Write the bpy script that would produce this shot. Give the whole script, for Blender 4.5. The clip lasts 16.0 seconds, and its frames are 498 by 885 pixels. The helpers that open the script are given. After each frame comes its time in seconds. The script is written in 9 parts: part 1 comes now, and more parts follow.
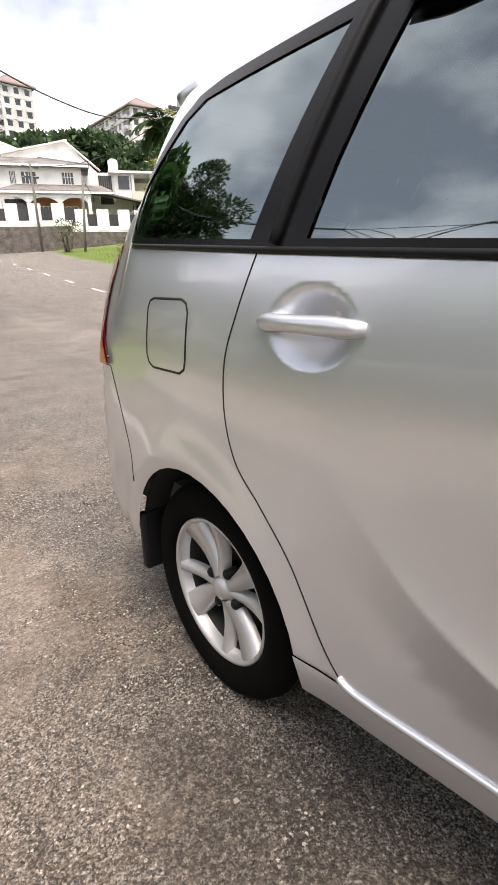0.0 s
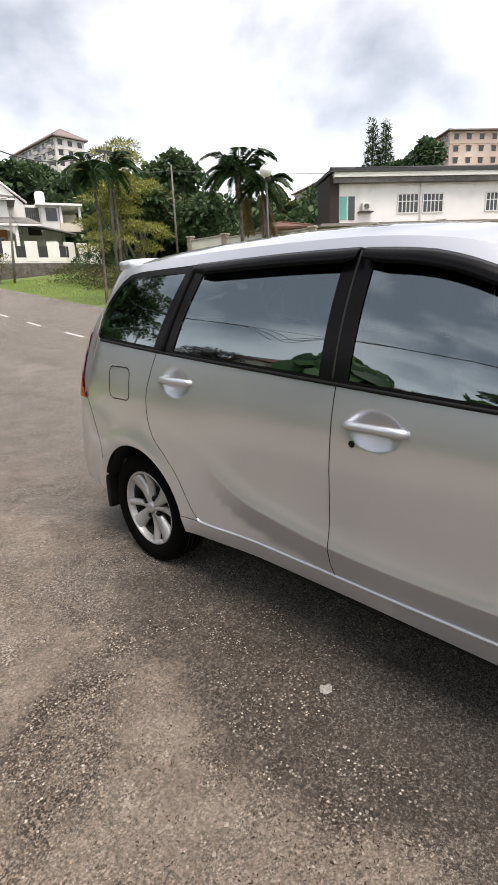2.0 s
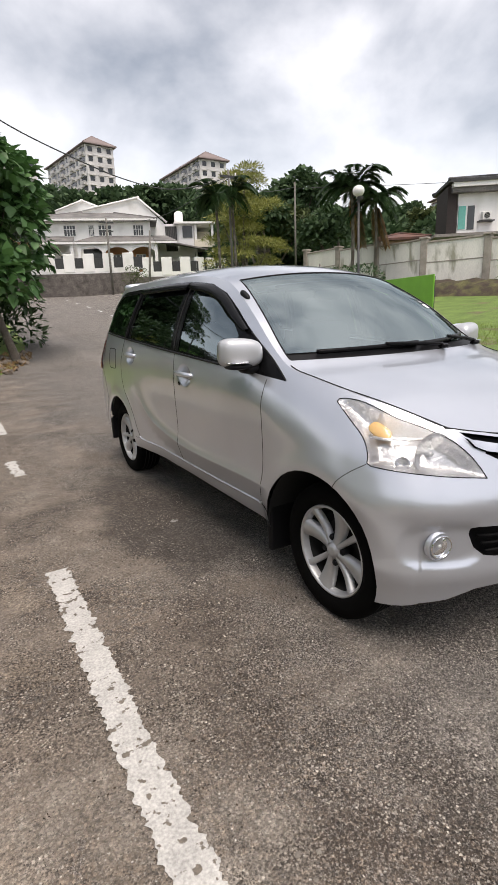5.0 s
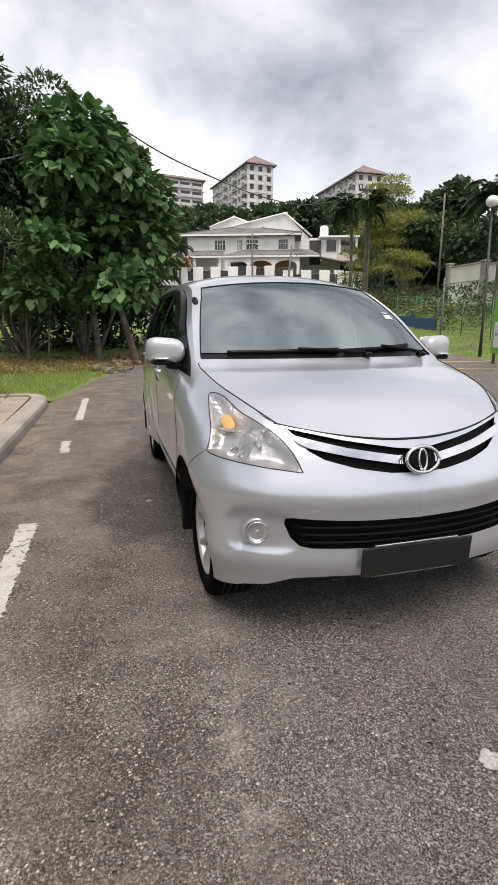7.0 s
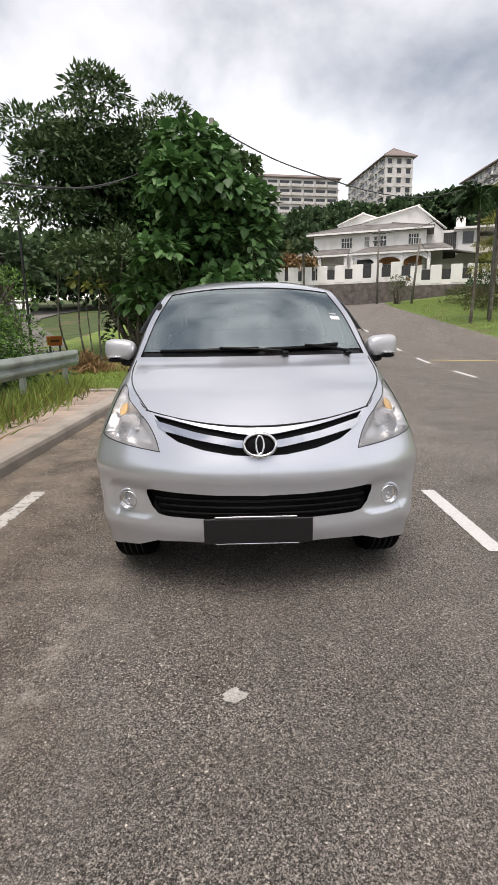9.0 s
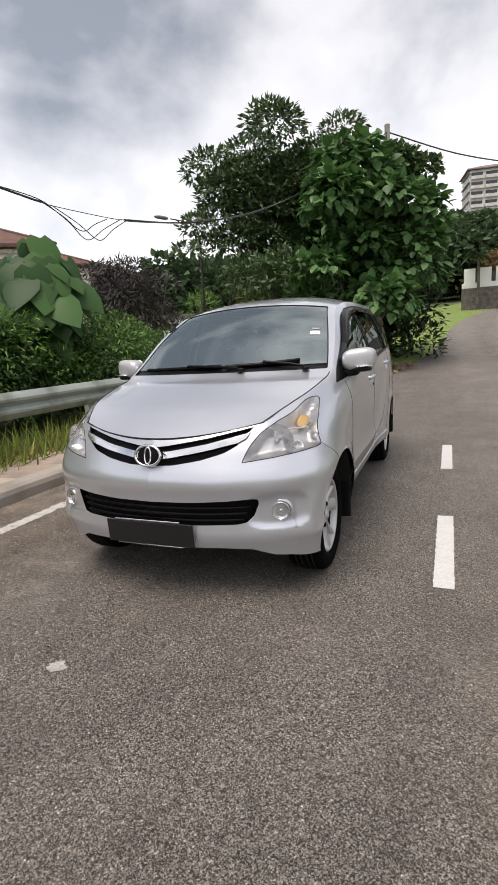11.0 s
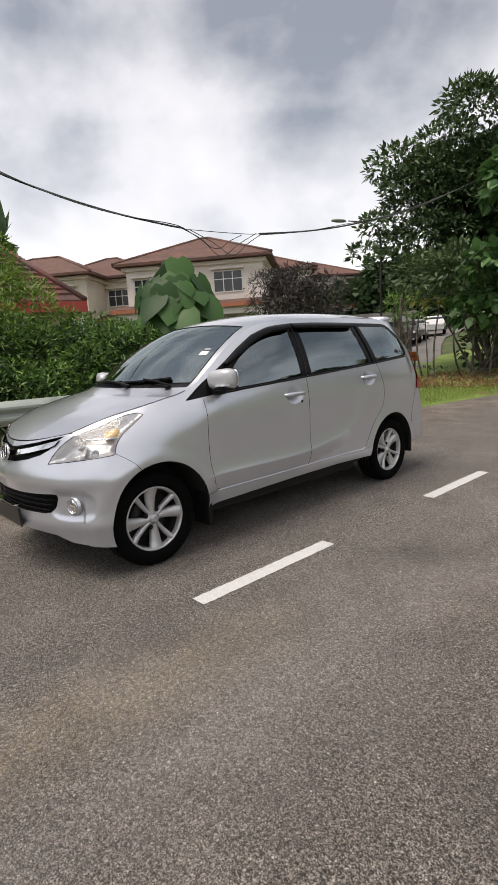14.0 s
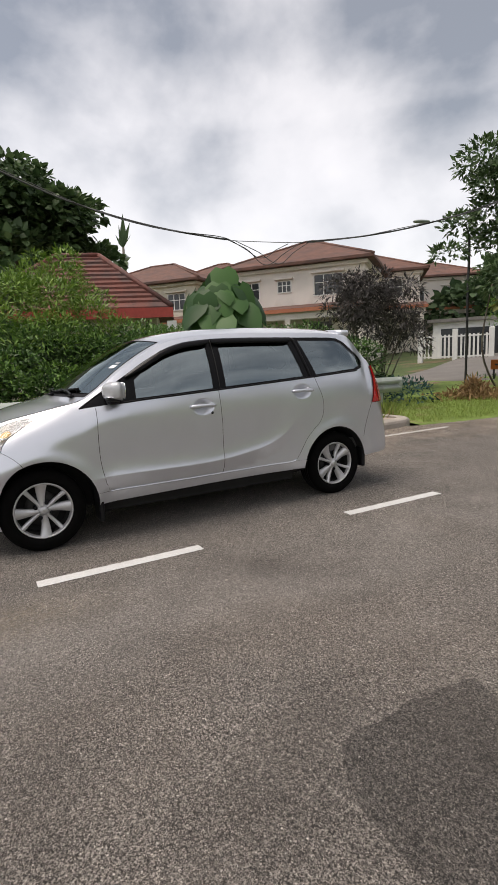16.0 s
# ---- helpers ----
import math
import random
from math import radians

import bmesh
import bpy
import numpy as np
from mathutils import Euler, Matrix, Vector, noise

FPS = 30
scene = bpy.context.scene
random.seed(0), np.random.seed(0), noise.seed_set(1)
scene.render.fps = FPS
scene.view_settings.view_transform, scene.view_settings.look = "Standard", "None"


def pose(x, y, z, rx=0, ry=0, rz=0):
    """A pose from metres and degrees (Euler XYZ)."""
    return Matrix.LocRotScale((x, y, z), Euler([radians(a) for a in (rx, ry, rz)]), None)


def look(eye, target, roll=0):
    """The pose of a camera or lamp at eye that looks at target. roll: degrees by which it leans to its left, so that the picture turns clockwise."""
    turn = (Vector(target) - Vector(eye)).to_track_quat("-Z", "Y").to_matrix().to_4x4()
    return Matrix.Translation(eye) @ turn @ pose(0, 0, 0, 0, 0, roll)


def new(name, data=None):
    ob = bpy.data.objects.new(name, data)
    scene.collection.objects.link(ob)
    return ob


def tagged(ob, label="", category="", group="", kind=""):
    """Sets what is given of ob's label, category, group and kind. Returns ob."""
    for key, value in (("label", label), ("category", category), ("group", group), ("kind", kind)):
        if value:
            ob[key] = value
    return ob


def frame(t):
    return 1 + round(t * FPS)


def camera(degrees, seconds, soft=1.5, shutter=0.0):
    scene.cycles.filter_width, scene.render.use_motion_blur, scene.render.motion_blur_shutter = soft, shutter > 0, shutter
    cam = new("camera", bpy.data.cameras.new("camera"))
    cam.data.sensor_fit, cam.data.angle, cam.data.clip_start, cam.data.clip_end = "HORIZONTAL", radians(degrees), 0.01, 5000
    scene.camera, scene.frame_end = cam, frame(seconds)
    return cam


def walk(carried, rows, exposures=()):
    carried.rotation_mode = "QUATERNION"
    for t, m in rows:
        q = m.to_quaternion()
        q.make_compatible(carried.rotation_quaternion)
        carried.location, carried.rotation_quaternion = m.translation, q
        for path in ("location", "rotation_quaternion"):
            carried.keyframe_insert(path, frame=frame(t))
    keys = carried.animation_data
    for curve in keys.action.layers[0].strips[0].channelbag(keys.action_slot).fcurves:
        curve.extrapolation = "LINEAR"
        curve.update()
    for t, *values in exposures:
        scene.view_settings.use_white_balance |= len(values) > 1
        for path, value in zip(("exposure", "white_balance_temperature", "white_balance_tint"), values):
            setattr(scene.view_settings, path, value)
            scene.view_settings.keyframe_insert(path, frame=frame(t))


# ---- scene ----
cam = camera(52.4, 16.0)

PATH = [
    (0, (-1.386, 0.346, 1.112), (-0.224, 1.843, 0.476), -1.8),
    (0.5, (-1.645, 0.233, 1.170), (-0.429, 1.713, 0.593), -3.1),
    (1, (-1.926, -0.072, 1.312), (-0.601, 1.261, 0.628), -5.9),
    (1.5, (-2.094, -0.518, 1.387), (-0.762, 0.835, 0.757), -2.9),
    (2, (-2.141, -0.842, 1.375), (-0.782, 0.516, 0.818), -2.4),
    (2.5, (-2.231, -1.202, 1.397), (-0.942, 0.223, 0.841), -2.4),
    (3, (-2.273, -1.549, 1.386), (-1.057, -0.062, 0.831), -1.9),
    (3.5, (-2.251, -1.908, 1.387), (-1.079, -0.379, 0.849), -1.9),
    (4, (-2.27, -2.303, 1.379), (-1.138, -0.743, 0.846), -2.4),
    (6.5, (-1.392, -3.401, 1.254), (-0.738, -1.566, 0.804), -0.3),
    (7, (-1.158, -3.572, 1.258), (-0.63, -1.695, 0.811), -0.1),
    (7.5, (-0.877, -3.715, 1.258), (-0.417, -1.822, 0.808), -0.2),
    (8, (-0.629, -3.921, 1.238), (-0.25, -2.018, 0.753), -0.7),
    (8.5, (-0.388, -4.058, 1.241), (-0.149, -2.134, 0.749), -1.1),
    (9, (-0.084, -4.095, 1.261), (-0.051, -2.145, 0.817), -1.0),
    (9.2, (0.046, -4.109, 1.253), (-0.019, -2.158, 0.816), -1.3),
    (11.3, (1.585, -3.929, 1.261), (0.748, -2.15, 0.894), -3.8),
    (11.5, (1.729, -3.87, 1.272), (0.819, -2.127, 0.905), -4.1),
    (12, (2.105, -3.775, 1.258), (1.031, -2.134, 0.863), -4.2),
    (12.5, (2.473, -3.617, 1.243), (1.277, -2.064, 0.847), -4.1),
    (13, (2.807, -3.401, 1.256), (1.503, -1.93, 0.888), -3.5),
    (13.5, (3.148, -3.214, 1.269), (1.756, -1.825, 0.906), -2.8),
    (14, (3.432, -2.921, 1.275), (1.969, -1.6, 0.938), -3.3),
    (14.5, (3.767, -2.673, 1.268), (2.237, -1.424, 0.949), -4.3),
    (15, (4.013, -2.395, 1.273), (2.436, -1.209, 0.946), -3.8),
    (15.5, (4.289, -2.029, 1.283), (2.651, -0.927, 0.966), -2.6),
    (16, (4.58, -1.725, 1.294), (2.849, -0.771, 0.985), -2.4),
]
walk(cam, [(t, look(eye, target, roll)) for t, eye, target, roll in PATH], [(0, 1.60, 7250, 16.5), (0.6, 1.20, 7200, 16), (1.5, 1.19, 7150, 15), (3, 0.93, 7050, 14.5), (4.5, 0.80, 7000, 14.5), (9, 0.74, 7050, 14.5), (16, 0.55, 7200, 14.5)])


# ---- light ----
world = bpy.data.worlds.new("overcast_sky")
scene.world = world
world.use_nodes = True
SUN_EL, SUN_AZ = radians(69), radians(195)


def build_sky():
    nt = world.node_tree
    nt.nodes.clear()
    n, l = nt.nodes.new, nt.links.new
    out, bg = n("ShaderNodeOutputWorld"), n("ShaderNodeBackground")
    sky = n("ShaderNodeTexSky")
    sky.sky_type, sky.sun_disc = "NISHITA", False
    sky.sun_elevation, sky.sun_rotation = SUN_EL, SUN_AZ
    tc, mp = n("ShaderNodeTexCoord"), n("ShaderNodeMapping")
    mp.inputs["Scale"].default_value = (1.0, 1.0, 1.35)
    mp.inputs["Location"].default_value = (3.1, 1.4, 0.3)
    l(tc.outputs["Generated"], mp.inputs["Vector"])
    big, small = n("ShaderNodeTexNoise"), n("ShaderNodeTexNoise")
    big.inputs["Scale"].default_value, big.inputs["Detail"].default_value = 2.6, 6
    big.inputs["Distortion"].default_value = 0.35
    small.inputs["Scale"].default_value, small.inputs["Detail"].default_value = 6.5, 6
    l(mp.outputs["Vector"], big.inputs["Vector"])
    l(mp.outputs["Vector"], small.inputs["Vector"])
    mix = n("ShaderNodeMath")
    mix.operation = "MULTIPLY_ADD"
    mix.inputs[1].default_value, mix.inputs[2].default_value = 0.54, -0.27
    l(small.outputs["Fac"], mix.inputs[0])
    add = n("ShaderNodeMath")
    add.operation = "ADD"
    l(big.outputs["Fac"], add.inputs[0])
    l(mix.outputs[0], add.inputs[1])
    ramp = n("ShaderNodeValToRGB")
    e = ramp.color_ramp.elements
    e[0].position, e[0].color = 0.18, (0.20, 0.210, 0.211, 1)
    e[1].position, e[1].color = 0.70, (0.78, 0.785, 0.79, 1)
    m = e.new(0.50)
    m.color = (0.645, 0.655, 0.660, 1)
    # heavier banks of cloud over the terrace and over the hill
    dot = n("ShaderNodeVectorMath")
    dot.operation = "DOT_PRODUCT"
    dot.inputs[1].default_value = Vector((-0.50, 0.70, 0.56)).normalized()
    l(tc.outputs["Generated"], dot.inputs[0])
    bank = n("ShaderNodeMapRange")
    bank.interpolation_type = "SMOOTHSTEP"
    for k, q in zip(("From Min", "From Max", "To Min", "To Max"), (0.950, 0.992, 0.03, -0.20)):
        bank.inputs[k].default_value = q
    l(dot.outputs["Value"], bank.inputs["Value"])
    dot2 = n("ShaderNodeVectorMath")
    dot2.operation = "DOT_PRODUCT"
    dot2.inputs[1].default_value = Vector((0.52, 0.70, 0.50)).normalized()
    l(tc.outputs["Generated"], dot2.inputs[0])
    bank2 = n("ShaderNodeMapRange")
    bank2.interpolation_type = "SMOOTHSTEP"
    for k, q in zip(("From Min", "From Max", "To Min", "To Max"), (0.89, 1.0, 0.0, -0.18)):
        bank2.inputs[k].default_value = q
    l(dot2.outputs["Value"], bank2.inputs["Value"])
    banks = n("ShaderNodeMath")
    banks.operation = "ADD"
    l(bank.outputs["Result"], banks.inputs[0])
    l(bank2.outputs["Result"], banks.inputs[1])
    heavy = n("ShaderNodeMath")
    heavy.operation = "ADD"
    l(add.outputs[0], heavy.inputs[0])
    l(banks.outputs[0], heavy.inputs[1])
    # cloud thickens towards the zenith
    sepz, high, thick = n("ShaderNodeSeparateXYZ"), n("ShaderNodeMapRange"), n("ShaderNodeMath")
    l(tc.outputs["Generated"], sepz.inputs[0])
    for k, q in zip(("From Min", "From Max", "To Min", "To Max"), (0.20, 0.46, 0.03, -0.085)):
        high.inputs[k].default_value = q
    l(sepz.outputs["Z"], high.inputs["Value"])
    west, over, both = n("ShaderNodeMapRange"), n("ShaderNodeMapRange"), n("ShaderNodeMath")
    for node, vals in ((west, (-0.25, -0.5, 0.0, 1.0)), (over, (0.40, 0.52, 0.0, -0.26))):
        for k, q in zip(("From Min", "From Max", "To Min", "To Max"), vals):
            node.inputs[k].default_value = q
    l(sepz.outputs["X"], west.inputs["Value"])
    l(sepz.outputs["Z"], over.inputs["Value"])
    both.operation = "MULTIPLY_ADD"
    l(west.outputs["Result"], both.inputs[0])
    l(over.outputs["Result"], both.inputs[1])
    l(high.outputs["Result"], both.inputs[2])
    thick.operation = "ADD"
    l(heavy.outputs[0], thick.inputs[0])
    l(both.outputs[0], thick.inputs[1])
    l(thick.outputs[0], ramp.inputs["Fac"])
    # pale haze towards the horizon
    sep, hz = n("ShaderNodeSeparateXYZ"), n("ShaderNodeMapRange")
    l(tc.outputs["Generated"], sep.inputs[0])
    hz.inputs["From Min"].default_value, hz.inputs["From Max"].default_value = 0.02, 0.36
    hz.inputs["To Min"].default_value, hz.inputs["To Max"].default_value = 0.7, 0.0
    l(sep.outputs["Z"], hz.inputs["Value"])
    haze = n("ShaderNodeMix")
    haze.data_type = "RGBA"
    haze.inputs["B"].default_value = (0.77, 0.775, 0.785, 1)
    l(hz.outputs["Result"], haze.inputs["Factor"])
    l(ramp.outputs["Color"], haze.inputs["A"])
    # a little of the clear sky's own colour behind the cloud
    tint = n("ShaderNodeMix")
    tint.data_type = "RGBA"
    tint.inputs["Factor"].default_value = 0.06
    l(haze.outputs["Result"], tint.inputs["A"])
    l(sky.outputs["Color"], tint.inputs["B"])
    l(tint.outputs["Result"], bg.inputs["Color"])
    bg.inputs["Strength"].default_value = 0.78
    l(bg.outputs[0], out.inputs[0])


build_sky()
sun_data = bpy.data.lights.new("sun", "SUN")
sun_data.energy, sun_data.angle, sun_data.color = 1.95, radians(40), (1.0, 0.96, 0.90)
sun = new("sun", sun_data)
sun.matrix_world = look((0, 0, 30), (3, 11, 0))


# ---- materials ----
def mat(name, base, rough=0.6, metal=0.0, vary=0.0, scale=8.0, fine=0.0, fine_scale=120.0, bump=0.0, bump_scale=150.0, coat=0.0, rand=0.0, spec=0.5, alt=None, alt_scale=3.0, alt_lo=0.45, alt_hi=0.62, mapping=None):
    """A surface with colour variation at two scales, an optional second colour in stains, and fine relief."""
    m = bpy.data.materials.new(name)
    m.use_nodes = True
    nt = m.node_tree
    n, l = nt.nodes.new, nt.links.new
    b = nt.nodes["Principled BSDF"]
    b.inputs["Roughness"].default_value, b.inputs["Metallic"].default_value = rough, metal
    b.inputs["Specular IOR Level"].default_value = spec
    if coat:
        b.inputs["Coat Weight"].default_value, b.inputs["Coat Roughness"].default_value = coat, 0.04
    tc = n("ShaderNodeTexCoord")
    vec = tc.outputs["Object"]
    if mapping:
        mp = n("ShaderNodeMapping")
        mp.inputs["Scale"].default_value = mapping
        l(vec, mp.inputs["Vector"])
        vec = mp.outputs["Vector"]
    col = n("ShaderNodeRGB")
    col.outputs[0].default_value = (*base, 1)
    c = col.outputs[0]

    def blend(kind, a, fac, bcol):
        x = n("ShaderNodeMix")
        x.data_type, x.blend_type = "RGBA", kind
        l(a, x.inputs["A"])
        if isinstance(bcol, tuple):
            x.inputs["B"].default_value = (*bcol, 1)
        else:
            l(bcol, x.inputs["B"])
        if isinstance(fac, float):
            x.inputs["Factor"].default_value = fac
        else:
            l(fac, x.inputs["Factor"])
        return x.outputs["Result"]

    def noise_tex(s, detail=5.0):
        t = n("ShaderNodeTexNoise")
        t.inputs["Scale"].default_value, t.inputs["Detail"].default_value = s, detail
        l(vec, t.inputs["Vector"])
        return t.outputs["Fac"]

    def ramped(v, lo, hi, a, bb):
        r = n("ShaderNodeMapRange")
        r.inputs["From Min"].default_value, r.inputs["From Max"].default_value = lo, hi
        r.inputs["To Min"].default_value, r.inputs["To Max"].default_value = a, bb
        l(v, r.inputs["Value"])
        return r.outputs["Result"]

    if alt:
        c = blend("MIX", c, ramped(noise_tex(alt_scale, 8.0), alt_lo, alt_hi, 0.0, 1.0), alt)
    for amount, s in ((vary, scale), (fine, fine_scale)):
        if amount:
            h = n("ShaderNodeHueSaturation")
            h.inputs["Saturation"].default_value = 1.0
            l(c, h.inputs["Color"])
            l(ramped(noise_tex(s), 0.3, 0.7, 1 - amount, 1 + amount), h.inputs["Value"])
            c = h.outputs["Color"]
    if rand:
        oi, h = n("ShaderNodeObjectInfo"), n("ShaderNodeHueSaturation")
        l(c, h.inputs["Color"])
        l(ramped(oi.outputs["Random"], 0.0, 1.0, 1 - rand, 1 + rand), h.inputs["Value"])
        c = h.outputs["Color"]
    l(c, b.inputs["Base Color"])
    if bump:
        bp = n("ShaderNodeBump")
        bp.inputs["Strength"].default_value, bp.inputs["Distance"].default_value = bump, 0.02
        l(noise_tex(bump_scale, 6.0), bp.inputs["Height"])
        l(bp.outputs["Normal"], b.inputs["Normal"])
    return m


def leaf_mat(name, dark, light, rough=0.45):
    """Leaves: each island of the mesh has its own shade of green."""
    m = bpy.data.materials.new(name)
    m.use_nodes = True
    nt = m.node_tree
    n, l = nt.nodes.new, nt.links.new
    b = nt.nodes["Principled BSDF"]
    b.inputs["Roughness"].default_value = rough
    b.inputs["Specular IOR Level"].default_value = 0.35
    g, r = n("ShaderNodeNewGeometry"), n("ShaderNodeValToRGB")
    r.color_ramp.elements[0].color, r.color_ramp.elements[1].color = (*dark, 1), (*light, 1)
    l(g.outputs["Random Per Island"], r.inputs["Fac"])
    l(r.outputs["Color"], b.inputs["Base Color"])
    tr, mx = n("ShaderNodeBsdfTranslucent"), n("ShaderNodeMixShader")
    l(r.outputs["Color"], tr.inputs["Color"])
    mx.inputs["Fac"].default_value = 0.22
    l(b.outputs[0], mx.inputs[1])
    l(tr.outputs[0], mx.inputs[2])
    l(mx.outputs[0], nt.nodes["Material Output"].inputs["Surface"])
    return m


def paint_mat():
    """Silver metallic car paint: flakes under a clear coat, with a thin film of dust."""
    m = mat("silver_paint", (0.598, 0.622, 0.672), 0.31, 0.72, coat=1.0, vary=0.03, scale=3.0)
    nt = m.node_tree
    n, l = nt.nodes.new, nt.links.new
    b = nt.nodes["Principled BSDF"]
    v, tc = n("ShaderNodeTexVoronoi"), n("ShaderNodeTexCoord")
    v.inputs["Scale"].default_value = 1400
    l(tc.outputs["Object"], v.inputs["Vector"])
    bp = n("ShaderNodeBump")
    bp.inputs["Strength"].default_value, bp.inputs["Distance"].default_value = 0.05, 0.002
    l(v.outputs["Distance"], bp.inputs["Height"])
    l(bp.outputs["Normal"], b.inputs["Normal"])
    return m


def glass_mat(name, tint, gloss=0.02, ior=1.5, film=(1.0, 1.0, 1.0)):
    """Tinted pane: a mirror-like face over a clear, coloured body."""
    m = bpy.data.materials.new(name)
    m.use_nodes = True
    nt = m.node_tree
    n, l = nt.nodes.new, nt.links.new
    nt.nodes.remove(nt.nodes["Principled BSDF"])
    t, g, fr, mx = n("ShaderNodeBsdfTransparent"), n("ShaderNodeBsdfGlossy"), n("ShaderNodeFresnel"), n("ShaderNodeMixShader")
    t.inputs["Color"].default_value = (*tint, 1)
    g.inputs["Roughness"].default_value = gloss
    g.inputs["Color"].default_value = (*film, 1)
    fr.inputs["IOR"].default_value = ior
    l(fr.outputs[0], mx.inputs["Fac"])
    l(t.outputs[0], mx.inputs[1])
    l(g.outputs[0], mx.inputs[2])
    l(mx.outputs[0], nt.nodes["Material Output"].inputs["Surface"])
    return m


def asphalt_mat(name="asphalt", gain=1.0):
    """Worn asphalt: pale grit in a dark binder, dust-brown stretches, dark stains and smooth wheel tracks."""
    m = bpy.data.materials.new(name)
    m.use_nodes = True
    nt = m.node_tree
    n, l = nt.nodes.new, nt.links.new
    b = nt.nodes["Principled BSDF"]
    b.inputs["Roughness"].default_value = 0.82
    tc = n("ShaderNodeTexCoord")

    def tex(s, detail, dist=0.0):
        t = n("ShaderNodeTexNoise")
        t.inputs["Scale"].default_value, t.inputs["Detail"].default_value, t.inputs["Distortion"].default_value = s, detail, dist
        l(tc.outputs["Object"], t.inputs["Vector"])
        return t.outputs["Fac"]

    def rng_(v, lo, hi, a=0.0, c=1.0):
        r = n("ShaderNodeMapRange")
        for k, q in zip(("From Min", "From Max", "To Min", "To Max"), (lo, hi, a, c)):
            r.inputs[k].default_value = q
        l(v, r.inputs["Value"])
        return r.outputs["Result"]

    def mix(fac, a, c, kind="MIX"):
        x = n("ShaderNodeMix")
        x.data_type, x.blend_type = "RGBA", kind
        for k, q in (("Factor", fac), ("A", a), ("B", c)):
            if isinstance(q, (tuple, float)):
                x.inputs[k].default_value = (*q, 1) if isinstance(q, tuple) else q
            else:
                l(q, x.inputs[k])
        return x.outputs["Result"]

    # coordinates shaken a little, so that the stones have uneven outlines
    shake, wob = n("ShaderNodeTexNoise"), n("ShaderNodeVectorMath")
    shake.inputs["Scale"].default_value, shake.inputs["Detail"].default_value = 240, 2
    l(tc.outputs["Object"], shake.inputs["Vector"])
    wob.operation = "MULTIPLY_ADD"
    wob.inputs[1].default_value = (0.006, 0.006, 0.006)
    l(shake.outputs["Color"], wob.inputs[0])
    l(tc.outputs["Object"], wob.inputs[2])
    cells = []
    for sc in (270, 165, 95):
        v = n("ShaderNodeTexVoronoi")
        v.inputs["Scale"].default_value = sc
        l(wob.outputs[0], v.inputs["Vector"])
        q = n("ShaderNodeSeparateColor")
        l(v.outputs["Color"], q.inputs[0])
        cells.append((v, q))

    def times(a, c):
        q = n("ShaderNodeMath")
        q.operation = "MULTIPLY"
        l(a, q.inputs[0])
        l(c, q.inputs[1])
        return q.outputs[0]

    grit = cells[1][0]
    base = mix(rng_(cells[0][1].outputs[0], 0.22, 1.0), (0.022, 0.019, 0.016), (0.32, 0.29, 0.26))
    for (v, q), lo, core, colour in ((cells[1], 0.64, 0.48, (0.37, 0.34, 0.305)), (cells[2], 0.92, 0.40, (0.45, 0.42, 0.385))):
        base = mix(times(rng_(q.outputs[1], lo, lo + 0.12, 0.0, 0.8), rng_(v.outputs["Distance"], core, core - 0.2)), base, colour)
    base = mix(times(rng_(cells[1][1].outputs[2], 0.62, 0.70, 0.0, 0.88), rng_(grit.outputs["Distance"], 0.5, 0.3)), base, (0.022, 0.019, 0.017))
    xyz = n("ShaderNodeSeparateXYZ")
    l(tc.outputs["Object"], xyz.inputs[0])

    def sway(s, detail, amount):
        q = n("ShaderNodeMath")
        q.operation = "MULTIPLY_ADD"
        q.inputs[1].default_value = amount
        l(tex(s, detail, 0.5), q.inputs[0])
        l(xyz.outputs["X"], q.inputs[2])
        return q.outputs[0]

    # smooth, pale wheel bands along the road
    worn = sway(0.5, 5, 0.9)
    band_a = times(rng_(worn, 1.75, 2.15), rng_(worn, 3.15, 2.75))
    base = mix(times(band_a, rng_(tex(1.3, 8, 0.6), 0.38, 0.62, 0.12, 0.50)), base, (0.20, 0.183, 0.168))
    # a thin pale scrape that runs along the bay
    scrape = sway(2.2, 6, 0.16)
    line_a = times(rng_(scrape, -0.86, -0.80), rng_(scrape, -0.70, -0.76))
    base = mix(times(times(line_a, rng_(xyz.outputs["Y"], -1.75, -2.1)), rng_(tex(14, 6, 0.5), 0.40, 0.60, 0.0, 0.6)), base, (0.30, 0.272, 0.245))
    soil = mix(rng_(cells[1][1].outputs[0], 0.15, 1.0), (0.085, 0.062, 0.044), (0.345, 0.268, 0.198))
    soil = mix(times(rng_(cells[2][1].outputs[2], 0.76, 0.82, 0.0, 0.9), rng_(cells[2][0].outputs["Distance"], 0.45, 0.25)), soil, (0.46, 0.42, 0.37))
    soil = mix(times(rng_(cells[2][1].outputs[0], 0.74, 0.80, 0.0, 0.9), rng_(cells[2][0].outputs["Distance"], 0.55, 0.40)), soil, (0.035, 0.025, 0.018))
    # brown dust and soil washed in from the kerb
    side = rng_(sway(0.7, 7, 1.3), -0.12, -0.95)
    base = mix(times(side, rng_(tex(34, 7, 0.3), 0.34, 0.66, 0.15, 0.8)), base, soil)
    base = mix(times(rng_(sway(1.5, 8, 0.5), -1.45, -1.75), rng_(tex(3.0, 8, 0.8), 0.44, 0.58, 0.0, 0.85)), base, (0.26, 0.21, 0.16))
    dust = rng_(tex(0.55, 9, 0.4), 0.50, 0.66, 0.0, 0.18)
    base = mix(dust, base, (0.165, 0.132, 0.105))
    stain = rng_(tex(0.8, 10, 0.5), 0.55, 0.72, 0.0, 0.4)
